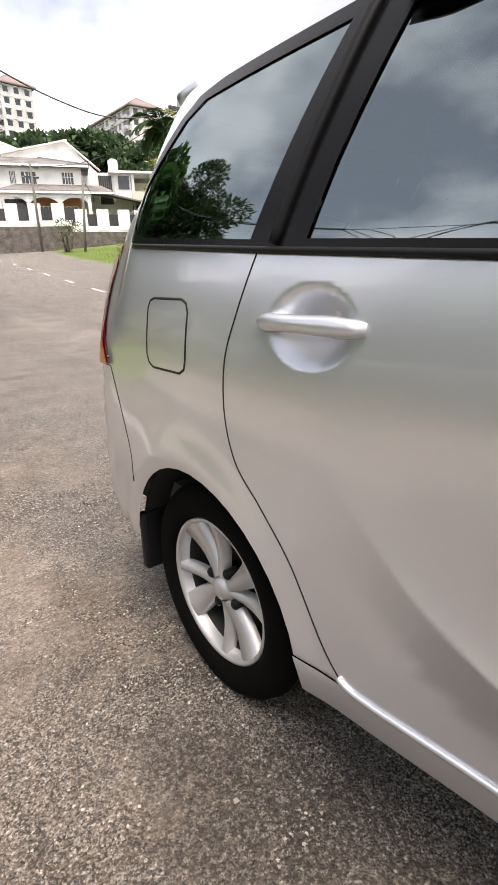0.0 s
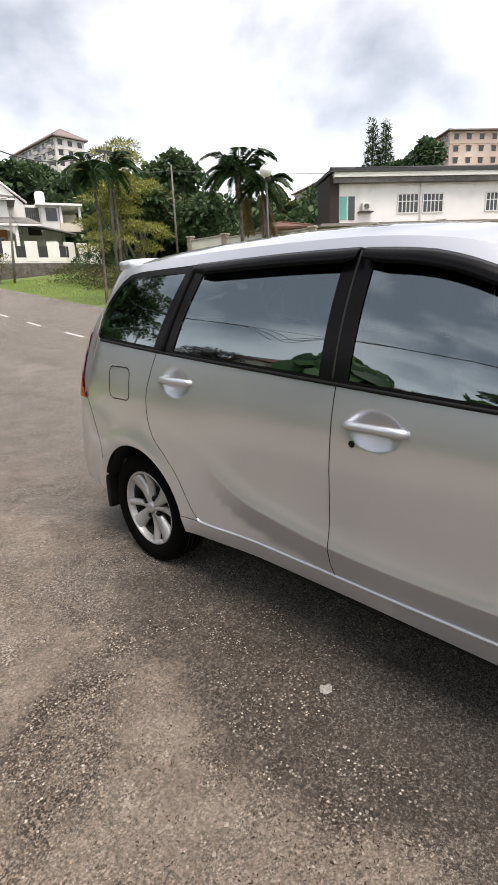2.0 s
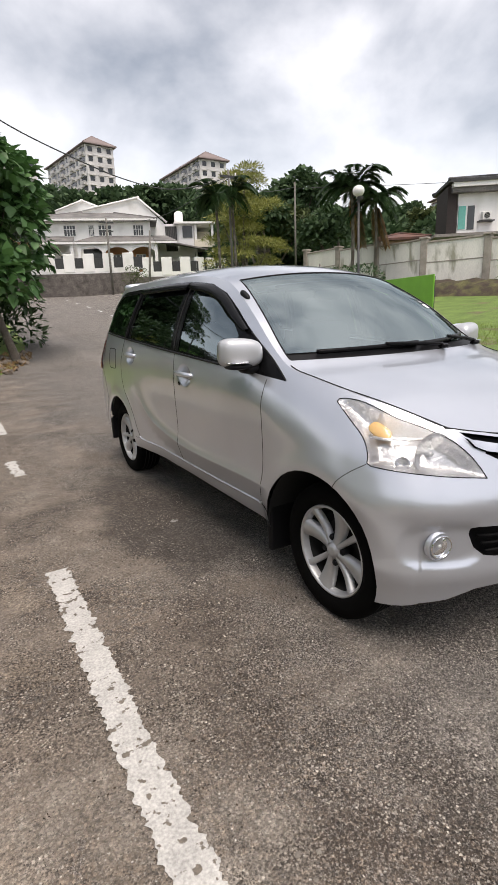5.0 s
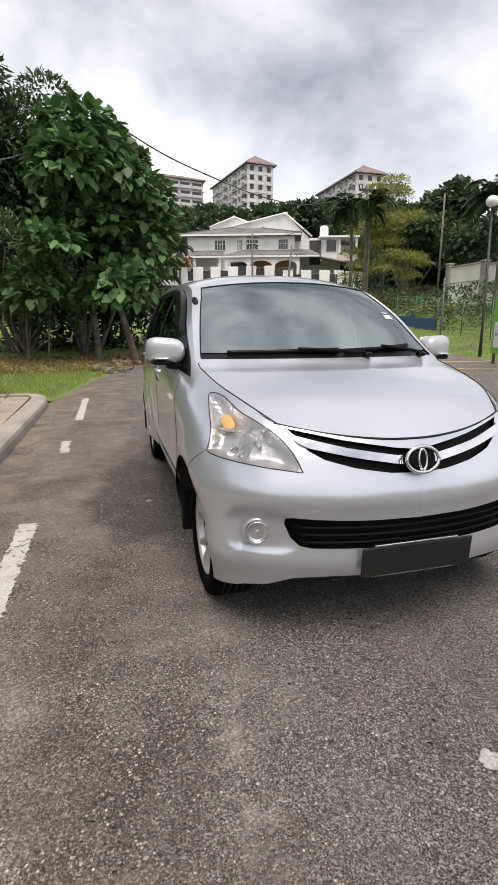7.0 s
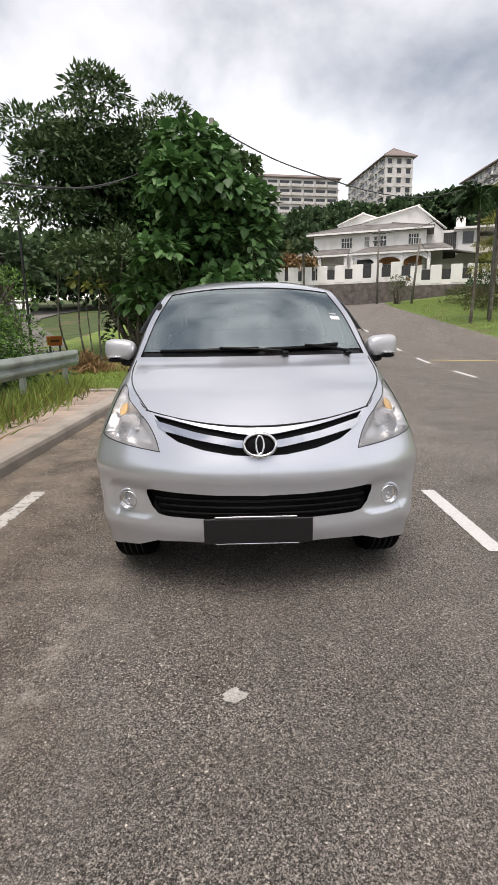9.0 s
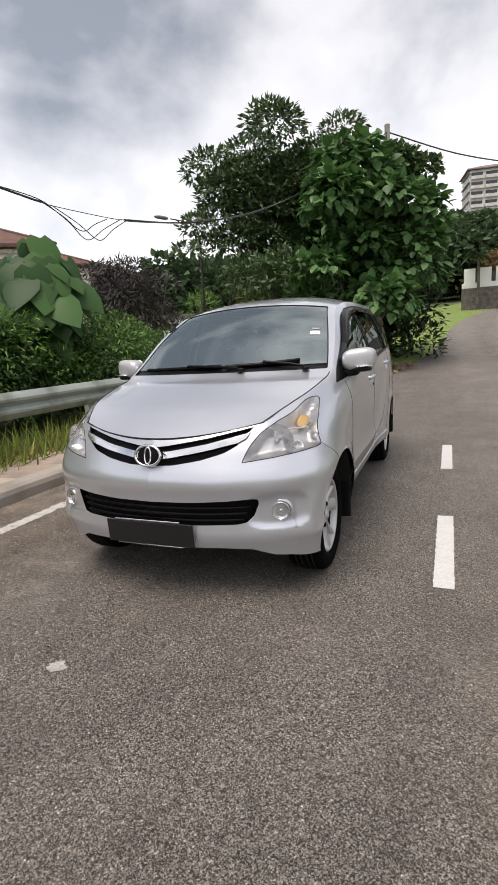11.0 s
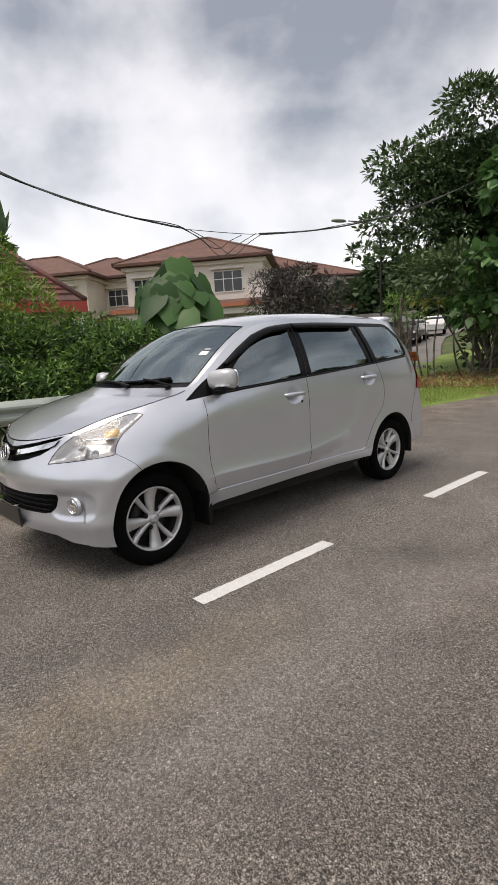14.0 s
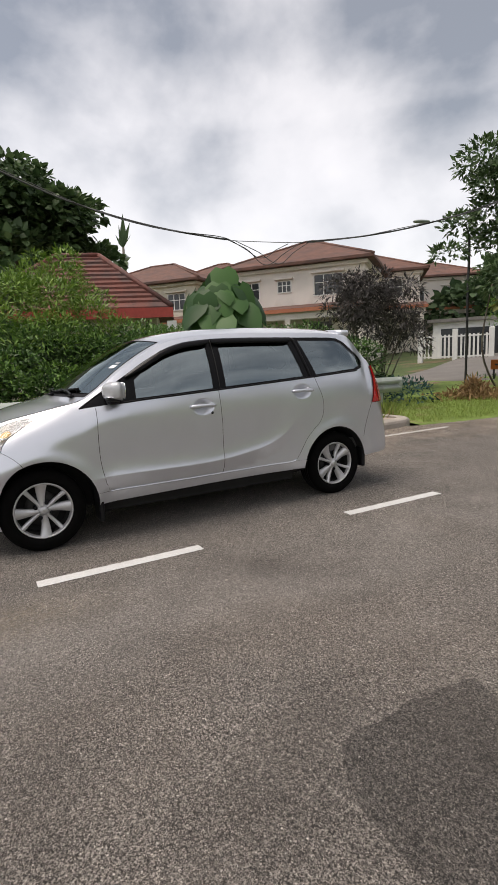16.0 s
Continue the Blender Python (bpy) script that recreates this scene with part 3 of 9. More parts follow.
# newer, darker asphalt patch with a ragged edge
def patch():
    rnd = random.Random(8)

    def ragged(line, step=0.03):
        out = []
        for (x0, y0), (x1, y1) in zip(line[:-1], line[1:]):
            m = max(1, int(math.hypot(x1 - x0, y1 - y0) / step))
            out += [(x0 + (x1 - x0) * k / m + rnd.uniform(-0.014, 0.014), y0 + (y1 - y0) * k / m + rnd.uniform(-0.014, 0.014)) for k in range(m)]
        return out + [line[-1]]

    edge = ragged([(3.36, 4.5), (3.37, 1.5), (3.36, 0.1), (3.33, -0.45), (3.35, -0.74), (3.55, -0.85), (3.82, -0.87), (5.2, -0.92), (7.0, -1.0)])
    verts = [(x, y, 0.004) for x, y in edge] + [(7.0, 4.5, 0.004)]
    me = mesh_of("asphalt_patch", verts, [tuple(range(len(verts)))])
    tagged(put("asphalt_patch", me, asphalt_mat("dark_asphalt", 0.56)), "darker patch of newer asphalt with a ragged edge", "road patch", kind="structure")


patch()


def grit():
    """Loose stones of a few millimetres, lying on the road round the car."""
    rng2 = np.random.default_rng(77)
    n = 17000
    x = np.concatenate([rng2.uniform(-2.0, 3.2, n // 2), rng2.normal(-1.6, 0.35, n // 2).clip(-2.08, 0)])
    y = np.concatenate([rng2.uniform(-3.6, 2.5, n // 2), rng2.uniform(-3.2, 3.5, n // 2)])
    r = rng2.uniform(0.0014, 0.0042, n) * np.where(rng2.random(n) < 0.04, 2.2, 1.0)
    octa = np.array([(1, 0, 0), (0, 1, 0), (-1, 0, 0), (0, -1, 0), (0, 0, 0.7), (0, 0, -0.7)], float)
    a = rng2.uniform(0, 6.28, n)
    c, s = np.cos(a), np.sin(a)
    v = octa[None] * r[:, None, None] * rng2.uniform(0.7, 1.3, (n, 6, 1))
    vx = v[..., 0] * c[:, None] - v[..., 1] * s[:, None] + x[:, None]
    vy = v[..., 0] * s[:, None] + v[..., 1] * c[:, None] + y[:, None]
    vz = v[..., 2] + r[:, None] * 0.5
    co = np.stack([vx, vy, vz], -1).reshape(-1, 3)
    fs = np.array([(0, 1, 4), (1, 2, 4), (2, 3, 4), (3, 0, 4), (1, 0, 5), (2, 1, 5), (3, 2, 5), (0, 3, 5)])
    me = bpy.data.meshes.new("grit")
    me.from_pydata(co.tolist(), [], (np.arange(n)[:, None, None] * 6 + fs[None]).reshape(-1, 3).tolist())
    tagged(put("grit", me, leaf_mat("grit_stone", (0.07, 0.06, 0.05), (0.42, 0.38, 0.33), 0.9)), "loose pale grit scattered over the asphalt", "grit", kind="stuff")


grit()


def crumbs():
    """Bits of bark, seed and dark soil strewn on the dusty side of the road."""
    rng2 = np.random.default_rng(78)
    n = 16000
    x = np.concatenate([rng2.normal(-1.45, 0.32, n // 2), rng2.uniform(-2.05, -0.1, n - n // 2)]).clip(-2.08, 3)
    y = np.concatenate([rng2.uniform(-1.2, 3.8, n // 2), rng2.uniform(-3.4, 4.2, n - n // 2)])
    keep = np.array([noise.noise(Vector((a * 2.2, b * 2.2, 3))) + 0.7 * noise.noise(Vector((a * 7, b * 7, 8))) > 0.04 for a, b in zip(x, y)])
    x, y = x[keep], y[keep]
    n = len(x)
    pos = np.stack([x, y, np.full(n, 0.004)], -1)
    tip = rng2.normal(size=(n, 3)) * np.array([1, 1, 0.15])
    nr = np.array([0, 0, 1.0]) + rng2.normal(scale=0.3, size=(n, 3))
    size = rng2.uniform(0.005, 0.014, n) * np.where(rng2.random(n) < 0.03, 2.0, 1.0)
    tagged(put("debris", leaf_mesh("debris", pos, tip, nr, size, "oval"), leaf_mat("debris_brown", (0.012, 0.009, 0.007), (0.085, 0.058, 0.038), 0.9)), "dark crumbs of bark and dead leaf on the asphalt", "debris", kind="stuff")


splash = [(0.09 * (1 + 0.16 * math.sin(5 * a) + 0.2 * math.cos(3 * a + 1) + 0.08 * math.sin(11 * a)) * math.cos(a), 0.07 * (1 + 0.2 * math.cos(4 * a) + 0.08 * math.cos(9 * a)) * math.sin(a)) for a in [2 * math.pi * k / 36 for k in range(36)]]
for (sx, sy), k in (((-0.125, -2.56), 0.48), ((-1.35, 1.55), 0.6), ((-0.91, 0.05), 0.3)):
    tagged(put("paint_splash", mesh_of("paint_splash", [(sx + x * k, sy + y * k, 0.004) for x, y in splash], [tuple(range(36))]), SPLASH_PAINT), "small pale paint splash on the asphalt", "marking", kind="structure")


# ---- the car ----
# Rows: s, plan outline x y, shoulder x y z, height where the side starts to lean in, and how it leans.
BAND = [
    (0.00, 0.000, -1.945, 0.000, -1.862, 0.828, 0.58, 1.7),
    (0.25, 0.250, -1.925, 0.210, -1.836, 0.838, 0.58, 1.7),
    (0.48, 0.470, -1.865, 0.400, -1.775, 0.860, 0.58, 1.7),
    (0.66, 0.650, -1.780, 0.530, -1.700, 0.886, 0.58, 1.9),
    (0.82, 0.770, -1.655, 0.582, -1.600, 0.925, 0.60, 2.2),
    (0.98, 0.817, -1.500, 0.632, -1.490, 0.962, 0.64, 2.3),
    (1.15, 0.828, -1.330, 0.675, -1.330, 0.998, 0.70, 2.2),
    (1.33, 0.826, -1.150, 0.702, -1.150, 1.036, 0.78, 2.0),
    (1.48, 0.822, -1.000, 0.712, -1.000, 1.070, 0.84, 1.7),
    (1.56, 0.820, -0.920, 0.706, -0.920, 1.110, 0.88, 1.6),
    (1.86, 0.820, -0.620, 0.664, -0.620, 1.318, 0.92, 1.6),
    (2.08, 0.820, -0.400, 0.622, -0.400, 1.440, 0.92, 1.75),
    (2.21, 0.820, -0.270, 0.606, -0.270, 1.492, 0.92, 1.85),
    (2.48, 0.820, 0.000, 0.608, 0.000, 1.536, 0.92, 1.85),
    (2.98, 0.820, 0.500, 0.617, 0.500, 1.555, 0.92, 1.85),
    (3.48, 0.820, 1.000, 0.617, 1.000, 1.555, 0.92, 1.85),
    (3.78, 0.815, 1.300, 0.612, 1.300, 1.548, 0.92, 1.85),
    (3.98, 0.806, 1.500, 0.600, 1.500, 1.535, 0.92, 1.85),
    (4.12, 0.797, 1.640, 0.585, 1.640, 1.505, 0.92, 1.85),
    (4.22, 0.790, 1.740, 0.615, 1.770, 1.350, 0.92, 1.4),
    (4.30, 0.782, 1.820, 0.655, 1.880, 1.200, 0.90, 1.4),
    (4.38, 0.768, 1.900, 0.680, 1.965, 0.930, 0.76, 1.4),
    (4.465, 0.742, 1.985, 0.685, 2.030, 0.640, 0.56, 1.4),
    (4.525, 0.700, 2.045, 0.675, 2.050, 0.420, 0.40, 1.4),
]
S0 = 2.48  # s = y + S0 along the sides


CUPS = [(-0.055, 0.962), (0.925, 1.026)]


def band_row(s):
    return interp(s, BAND)


CREASE = [(-1.1, 0.49), (-0.8, 0.50), (0.05, 0.507), (0.36, 0.545), (0.55, 0.585), (0.70, 0.655), (0.80, 0.735), (0.95, 0.86)]


def lower_inset(z, y):
    """How far the side draws in: a hollow above the crease that runs along the doors, a tuck below it, and the sill's ledge."""
    low = 0.9 * max(0.0, 0.40 - z) ** 1.6 * (0.4 + 0.6 * smoothstep(-1.55, -1.0, y))
    k = smoothstep(-1.04, -0.80, y) * (1 - smoothstep(0.45, 0.92, y))
    if k <= 0:
        return low
    zc = interp(y, CREASE)[0]
    u = z - zc
    if u >= 0:
        hollow = 0.0135 * (u / 0.115) * math.exp(1 - u / 0.115)
    else:
        hollow = 0.30 * (math.sqrt(min(-u, 0.12) ** 2 + 0.00002) - 0.0045)
    return low + hollow * k


def band(s, z):
    px, py, cx, cy, cz, zb, p = band_row(s)
    t = max(0.0, (z - zb) / max(0.02, cz - zb))
    g = min(1.15, t) ** p
    x, y = px + (cx - px) * g, py + (cy - py) * g
    r0, r1 = band_row(s - 0.02), band_row(s + 0.02)
    n = Vector((r1[1] - r0[1], r0[0] - r1[0], 0))
    if s < 0.03:
        n = Vector((0, -1, 0))
    n.normalize()
    d = lower_inset(z, y)
    # swollen wheel arches
    for yc in (-1.3275, 1.3275):
        q = math.hypot(y - yc, z - 0.30)
        d -= 0.014 * math.exp(-(((q - 0.385) / 0.06) ** 2)) * (1 if s > 0.7 else 0)
    # hand cups behind the door handles
    if s > 2.0:
        for yc, zc in CUPS:
            q = ((y - yc) / 0.100) ** 2 + ((z - zc) / 0.068) ** 2
            if q < 1:
                d += 0.030 * (1 - q) ** 1.3
    # bumper: the face steps back under the lamps
    if s < 1.1:
        d -= 0.013 * math.exp(-(((z - 0.625) / 0.065) ** 2)) * smoothstep(1.1, 0.8, s)
        q = (abs(s - 0.625) / 0.135) ** 3 + (abs(z - 0.472) / 0.078) ** 3
        d += 0.012 * (1 - smoothstep(0.2, 1.6, q))
        d -= 0.010 * math.exp(-(((z - 0.345) / 0.05) ** 2)) * smoothstep(1.0, 0.8, s)
    return Vector((x - n.x * d, y - n.y * d, z))


def band_normal(s, z):
    e = 0.004
    a = band(s + e, z) - band(max(s - e, -s if s < e else s - e), z)
    b = band(s, z + e) - band(s, z - e)
    n = a.cross(b)
    n.normalize()
    c = band(s, z)
    if n.dot(Vector((c.x + 1e-4, (c.y if s < 0.9 else 0), 0))) < 0:
        n = -n
    return n


def s_of_x(x, z):
    """The s at which the front of the band has this x at height z."""
    lo, hi = 0.0, 1.3
    for _ in range(24):
        m = (lo + hi) / 2
        if band(m, z).x < x:
            lo = m
        else:
            hi = m
    return lo


def inside(poly, x, y):
    hit = False
    for (x0, y0), (x1, y1) in zip(poly, poly[1:] + poly[:1]):
        if (y0 > y) != (y1 > y) and x < x0 + (x1 - x0) * (y - y0) / (y1 - y0):
            hit = not hit
    return hit


def fronted(poly, n=5):
    """A polygon given in x and z, turned into s and z."""
    out = []
    for (x0, z0), (x1, z1) in zip(poly, poly[1:] + poly[:1]):
        for k in range(n):
            x, z = x0 + (x1 - x0) * k / n, z0 + (z1 - z0) * k / n
            out.append((s_of_x(max(x, 0.0), z), z))
    return out


def sided(poly, n=1):
    """A polygon given in y and z, turned into s and z."""
    return [(y + S0, z) for y, z in poly]


def arch_radius(yc, a, r):
    """The bumper laps over the front of the front arch."""
    return r - (0.046 * smoothstep(112, 165, a) if yc < 0 else 0.0)


def arch(yc, r=0.372, a0=-20, a1=200, n=26):
    out = []
    for k in range(n + 1):
        a = a0 + (a1 - a0) * k / n
        q = arch_radius(yc, a, r)
        out.append((yc + q * math.cos(radians(a)), 0.30 + q * math.sin(radians(a))))
    return out


def along(poly, step=0.02):
    out = []
    for (a, b), (c, d) in zip(poly[:-1], poly[1:]):
        n = max(1, int(math.hypot(c - a, d - b) / step))
        out += [(a + (c - a) * k / n, b + (d - b) * k / n) for k in range(n)]
    return out + [poly[-1]]


def cut_band(regions, step=0.03):
    """Cuts the band along the outlines of the regions: a list of (name, outline in s and z). Returns the triangles of each."""
    from mathutils.geometry import delaunay_2d_cdt

    pts, edges = [], []
    for _, poly in regions:
        k = len(pts)
        poly = along(poly + poly[:1], step)[:-1]
        pts += [Vector(p) for p in poly]
        edges += [(k + i, k + (i + 1) % len(poly)) for i in range(len(poly))]
    for i in range(int(4.54 / step) + 1):
        s = i * step
        top = band_row(s)[4]
        m = int((top - 0.2) / step) + 1
        for j in range(m + 1):
            pts.append(Vector((s, 0.2 + (top - 0.2) * j / m)))
    for s0, s1, z0, z1 in ((0.46, 1.18, 0.68, 0.99), (0.46, 0.82, 0.38, 0.57)):
        for i in range(int((s1 - s0) / 0.012)):
            for j in range(int((z1 - z0) / 0.012)):
                if z0 + j * 0.012 < band_row(s0 + i * 0.012)[4] - 0.004:
                    pts.append(Vector((s0 + i * 0.012, z0 + j * 0.012)))
    # fine rows along the crease and the sill's ledge
    for i in range(150):
        y = -1.0 + 0.013 * i
        for z in [interp(y, CREASE)[0] + q for q in (-0.020, -0.012, -0.006, -0.001, 0.004, 0.010, 0.020)]:
            pts.append(Vector((y + S0, z)))
    for yc, zc in CUPS:
        for i in range(-14, 15):
            for j in range(-9, 10):
                pts.append(Vector((yc + S0 + i * 0.008, zc + j * 0.008)))
    vs, _, fs, *_ = delaunay_2d_cdt(pts, edges, [], 0, 1e-5)
    out = {name: [] for name, _ in regions}
    for f in fs:
        cx, cy = sum(vs[i].x for i in f) / 3, sum(vs[i].y for i in f) / 3
        for name, poly in regions:
            if inside(poly, cx, cy):
                out[name].append(tuple(f))
                break
    return vs, out


BELT = [(-1.02, 1.012), (-0.80, 1.035), (-0.55, 1.055), (0.09, 1.092), (0.60, 1.122), (1.06, 1.150), (1.61, 1.186)]
DLO = BELT + [(1.69, 1.207), (1.72, 1.262), (1.695, 1.315), (1.53, 1.465), (1.46, 1.497), (1.36, 1.507), (0.90, 1.512), (0.40, 1.515), (0.08, 1.508), (-0.14, 1.485), (-0.33, 1.425), (-0.50, 1.335), (-0.68, 1.225), (-0.88, 1.105)]
GLASS_F = [(-0.60, 1.066), (-0.3, 1.083), (0.05, 1.105), (0.05, 1.47), (-0.12, 1.445), (-0.31, 1.385), (-0.46, 1.305), (-0.59, 1.205)]
GLASS_R = [(0.165, 1.112), (0.55, 1.134), (0.955, 1.160), (0.925, 1.27), (0.86, 1.472), (0.165, 1.472)]
GLASS_Q = [(1.10, 1.168), (1.58, 1.203), (1.655, 1.230), (1.668, 1.275), (1.64, 1.32), (1.50, 1.45), (1.42, 1.478), (0.985, 1.482)]
DOOR_F = [(-0.905, 0.99), (-0.912, 0.77), (-0.905, 0.60), (-0.88, 0.46), (-0.855, 0.40), (-0.80, 0.385), (0.10, 0.385), (0.112, 0.44), (0.110, 0.81), (0.095, 1.10), (0.095, 1.6), (-0.9, 1.6)]
DOOR_R = [(0.10, 0.385), (0.80, 0.385), (0.872, 0.45), (0.955, 0.585), (1.045, 0.676), (1.122, 0.745), (1.155, 0.84), (1.148, 0.95), (1.07, 1.15), (0.97, 1.6), (0.095, 1.6), (0.095, 1.10), (0.110, 0.81), (0.112, 0.44)]
SILL = [(-1.02, 0.382), (0.0, 0.386), (1.04, 0.402), (1.04, 0.22), (-1.02, 0.22)]
FENDER = [(-1.655, 0.62), (-1.58, 0.70), (-1.55, 0.85), (-1.45, 1.2), (-0.90, 1.2), (-0.86, 0.40), (-0.80, 0.24), (-1.0, 0.24), (-1.64, 0.55)]
QUARTER = [(0.75, 0.24), (1.62, 0.24), (1.72, 0.50), (1.74, 0.70), (1.70, 0.86), (1.70, 1.25), (1.96, 1.6), (0.75, 1.6)]
TAIL = [(1.772, 0.868), (1.96, 0.868), (1.92, 1.05), (1.82, 1.22), (1.800, 1.215), (1.812, 1.10), (1.808, 1.02), (1.792, 0.94)]
FLAP = [(1.300, 0.935), (1.308, 0.913), (1.330, 0.902), (1.462, 0.900), (1.484, 0.910), (1.492, 0.930), (1.482, 1.040), (1.472, 1.056), (1.452, 1.062), (1.318, 1.062), (1.298, 1.054), (1.290, 1.036)]
lamp_poly = curve_pts([(0.485, 0.712), (0.66, 0.731), (0.80, 0.745), (0.895, 0.754)], 4) + curve_pts([(0.913, 0.762), (0.924, 0.797), (0.968, 0.847), (1.055, 0.901), (1.150, 0.957)], 4) + curve_pts([(1.148, 0.968), (1.11, 0.970), (1.035, 0.959), (0.877, 0.914), (0.73, 0.880), (0.623, 0.844), (0.551, 0.795), (0.507, 0.746)], 4)
INTAKE = [(0.0, 0.412), (0.43, 0.416), (0.475, 0.425), (0.505, 0.455), (0.527, 0.51), (0.526, 0.534), (0.50, 0.540), (0.40, 0.534), (0.20, 0.528), (0.0, 0.526)]
SLOT_U = [(0.0, 0.787), (0.09, 0.796), (0.28, 0.826), (0.40, 0.850), (0.49, 0.868), (0.462, 0.838), (0.28, 0.797), (0.10, 0.768), (0.0, 0.760)]
CHROME_BAR = [(0.0, 0.760), (0.10, 0.768), (0.28, 0.797), (0.462, 0.838), (0.482, 0.850), (0.462, 0.815), (0.425, 0.797), (0.28, 0.767), (0.10, 0.737), (0.0, 0.729)]
SLOT_L = [(0.0, 0.702), (0.12, 0.706), (0.26, 0.728), (0.37, 0.758), (0.43, 0.792), (0.425, 0.797), (0.28, 0.767), (0.10, 0.737), (0.0, 0.729)]


def box_sz(s0, s1, z0, z1, n=10):
    return [(s0 + (s1 - s0) * k / n, z0) for k in range(n)] + [(s1, z0), (s1, z1)] + [(s1 + (s0 - s1) * k / n, z1) for k in range(1, n + 1)]


def top_edge(s0, s1, n=60):
    """The shoulder line between two s."""
    return [(s0 + (s1 - s0) * k / n, band_row(s0 + (s1 - s0) * k / n)[4]) for k in range(n + 1)]


def build_band():
    ring = top_edge(0, 4.525, 140)
    bottom = [(4.525, 0.385), (4.44, 0.355), (4.1, 0.345), (S0 + 1.62, 0.335), (S0 + 1.0, 0.322), (S0 + 0.0, 0.314), (S0 - 0.9, 0.292), (S0 - 1.0, 0.290), (S0 - 1.62, 0.205), (0.75, 0.222), (0.6, 0.246), (0.5, 0.284), (0.35, 0.296), (0.0, 0.300)]
    arches = [sided(arch(-1.31)), sided(arch(1.295))]
    regions = [
        ("hole_f", arches[0]), ("hole_r", arches[1]),
        ("lamp", lamp_poly), ("intake", fronted(INTAKE)), ("slot_u", fronted(SLOT_U)), ("chrome", fronted(CHROME_BAR)), ("slot_l", fronted(SLOT_L)),
        ("tail", sided(TAIL)),
        ("glass_f", sided(GLASS_F)), ("glass_r", sided(GLASS_R)), ("glass_q", sided(GLASS_Q)),
        ("frame", sided(DLO)),
        ("flap", sided(FLAP)),
        ("sill", sided(SILL)),
        ("door_f", [p for p in sided(DOOR_F)]), ("door_r", sided(DOOR_R)),
        ("quarter", sided(QUARTER)), ("fender", sided(FENDER)),
        ("front", box_sz(-0.001, 1.10, 0.10, 1.2)), ("rear", box_sz(3.9, 4.56, 0.10, 1.7)),
        ("domain", ring + bottom),
    ]
    vs, tri = cut_band(regions)
    dom = ring + bottom
    for name in tri:
        tri[name] = [f for f in tri[name] if inside(dom, sum(vs[i].x for i in f) / 3, sum(vs[i].y for i in f) / 3)]
    return vs, tri


band_vs, band_tri = build_band()
_cache = {}


def band_at(i):
    if i not in _cache:
        s, z = band_vs[i]
        _cache[i] = (band(s, z), band_normal(s, z))
    return _cache[i]


def band_mesh(name, regions, side=1, offset=0.0, both=False):
    """The mesh of some regions on one flank (side 1 or -1), or across the middle (both), moved out by an offset."""
    verts, normals, faces = [], [], []
    for sg in ((1, -1) if both else (side,)):
        idx = {}
        for r in regions:
            for f in band_tri[r]:
                q = []
                for i in f:
                    if i not in idx:
                        co, no = band_at(i)
                        co = co + no * offset
                        idx[i] = len(verts)
                        verts.append((co.x * sg, co.y, co.z))
                        normals.append((no.x * sg, no.y, no.z))
                    q.append(idx[i])
                a, b, c = (Vector(verts[k]) for k in q)
                if (b - a).cross(c - a).dot(Vector(normals[q[0]])) < 0:
                    q.reverse()
                faces.append(tuple(q))
    me = mesh_of(name, verts, faces, True)
    me.normals_split_custom_set_from_vertices(normals)
    return me


def on_band(pts, side, offset=0.0):
    out = []
    for s, z in pts:
        p = band(s, z) + band_normal(s, z) * offset
        out.append((p.x * side, p.y, p.z))
    return out


# Rows of the upper body: v, shoulder x y z, how far the middle lies ahead, how far it rises, and how square the crown is.
TOP = [
    (0.0, 0.530, -1.700, 0.886, 0.162, -0.058, 2.0),
    (0.1, 0.582, -1.600, 0.925, 0.162, -0.040, 2.1),
    (0.2, 0.632, -1.490, 0.962, 0.165, -0.022, 2.2),
    (0.35, 0.675, -1.330, 0.998, 0.170, -0.004, 2.3),
    (0.5, 0.702, -1.150, 1.036, 0.175, 0.004, 2.4),
    (0.65, 0.712, -1.000, 1.070, 0.175, 0.006, 2.4),
    (0.72, 0.706, -0.920, 1.110, 0.180, 0.004, 2.3),
    (1.0, 0.664, -0.620, 1.318, 0.150, 0.020, 2.2),
    (1.2, 0.622, -0.400, 1.440, 0.120, 0.038, 2.2),
    (1.33, 0.606, -0.270, 1.492, 0.095, 0.048, 2.2),
    (1.6, 0.608, 0.000, 1.536, 0.050, 0.066, 2.4),
    (2.1, 0.617, 0.500, 1.555, 0.010, 0.080, 2.6),
    (2.6, 0.617, 1.000, 1.555, 0.000, 0.082, 2.6),
    (2.9, 0.612, 1.300, 1.548, -0.010, 0.080, 2.6),
    (3.1, 0.600, 1.500, 1.535, -0.030, 0.078, 2.6),
    (3.24, 0.585, 1.640, 1.505, -0.060, 0.080, 2.6),
    (3.45, 0.615, 1.770, 1.350, -0.085, 0.010, 2.4),
    (3.7, 0.655, 1.880, 1.200, -0.100, 0.0, 2.4),
    (3.95, 0.680, 1.965, 0.930, -0.100, 0.0, 2.4),
    (4.2, 0.685, 2.030, 0.640, -0.085, 0.0, 2.4),
    (4.4, 0.675, 2.050, 0.380, -0.075, 0.0, 2.4),
]


def top(v, w):
    x, y, z, sweep, crown, p = interp(v, TOP)
    k = 1 - abs(w) ** p
    return Vector((x * w, y - sweep * k, z + crown * k))


def splay(v):
    """How much wider the windscreen is at its foot than at its head."""
    return 1 + 0.055 * min(1.0, max(0.0, (1.30 - v) / 0.56))


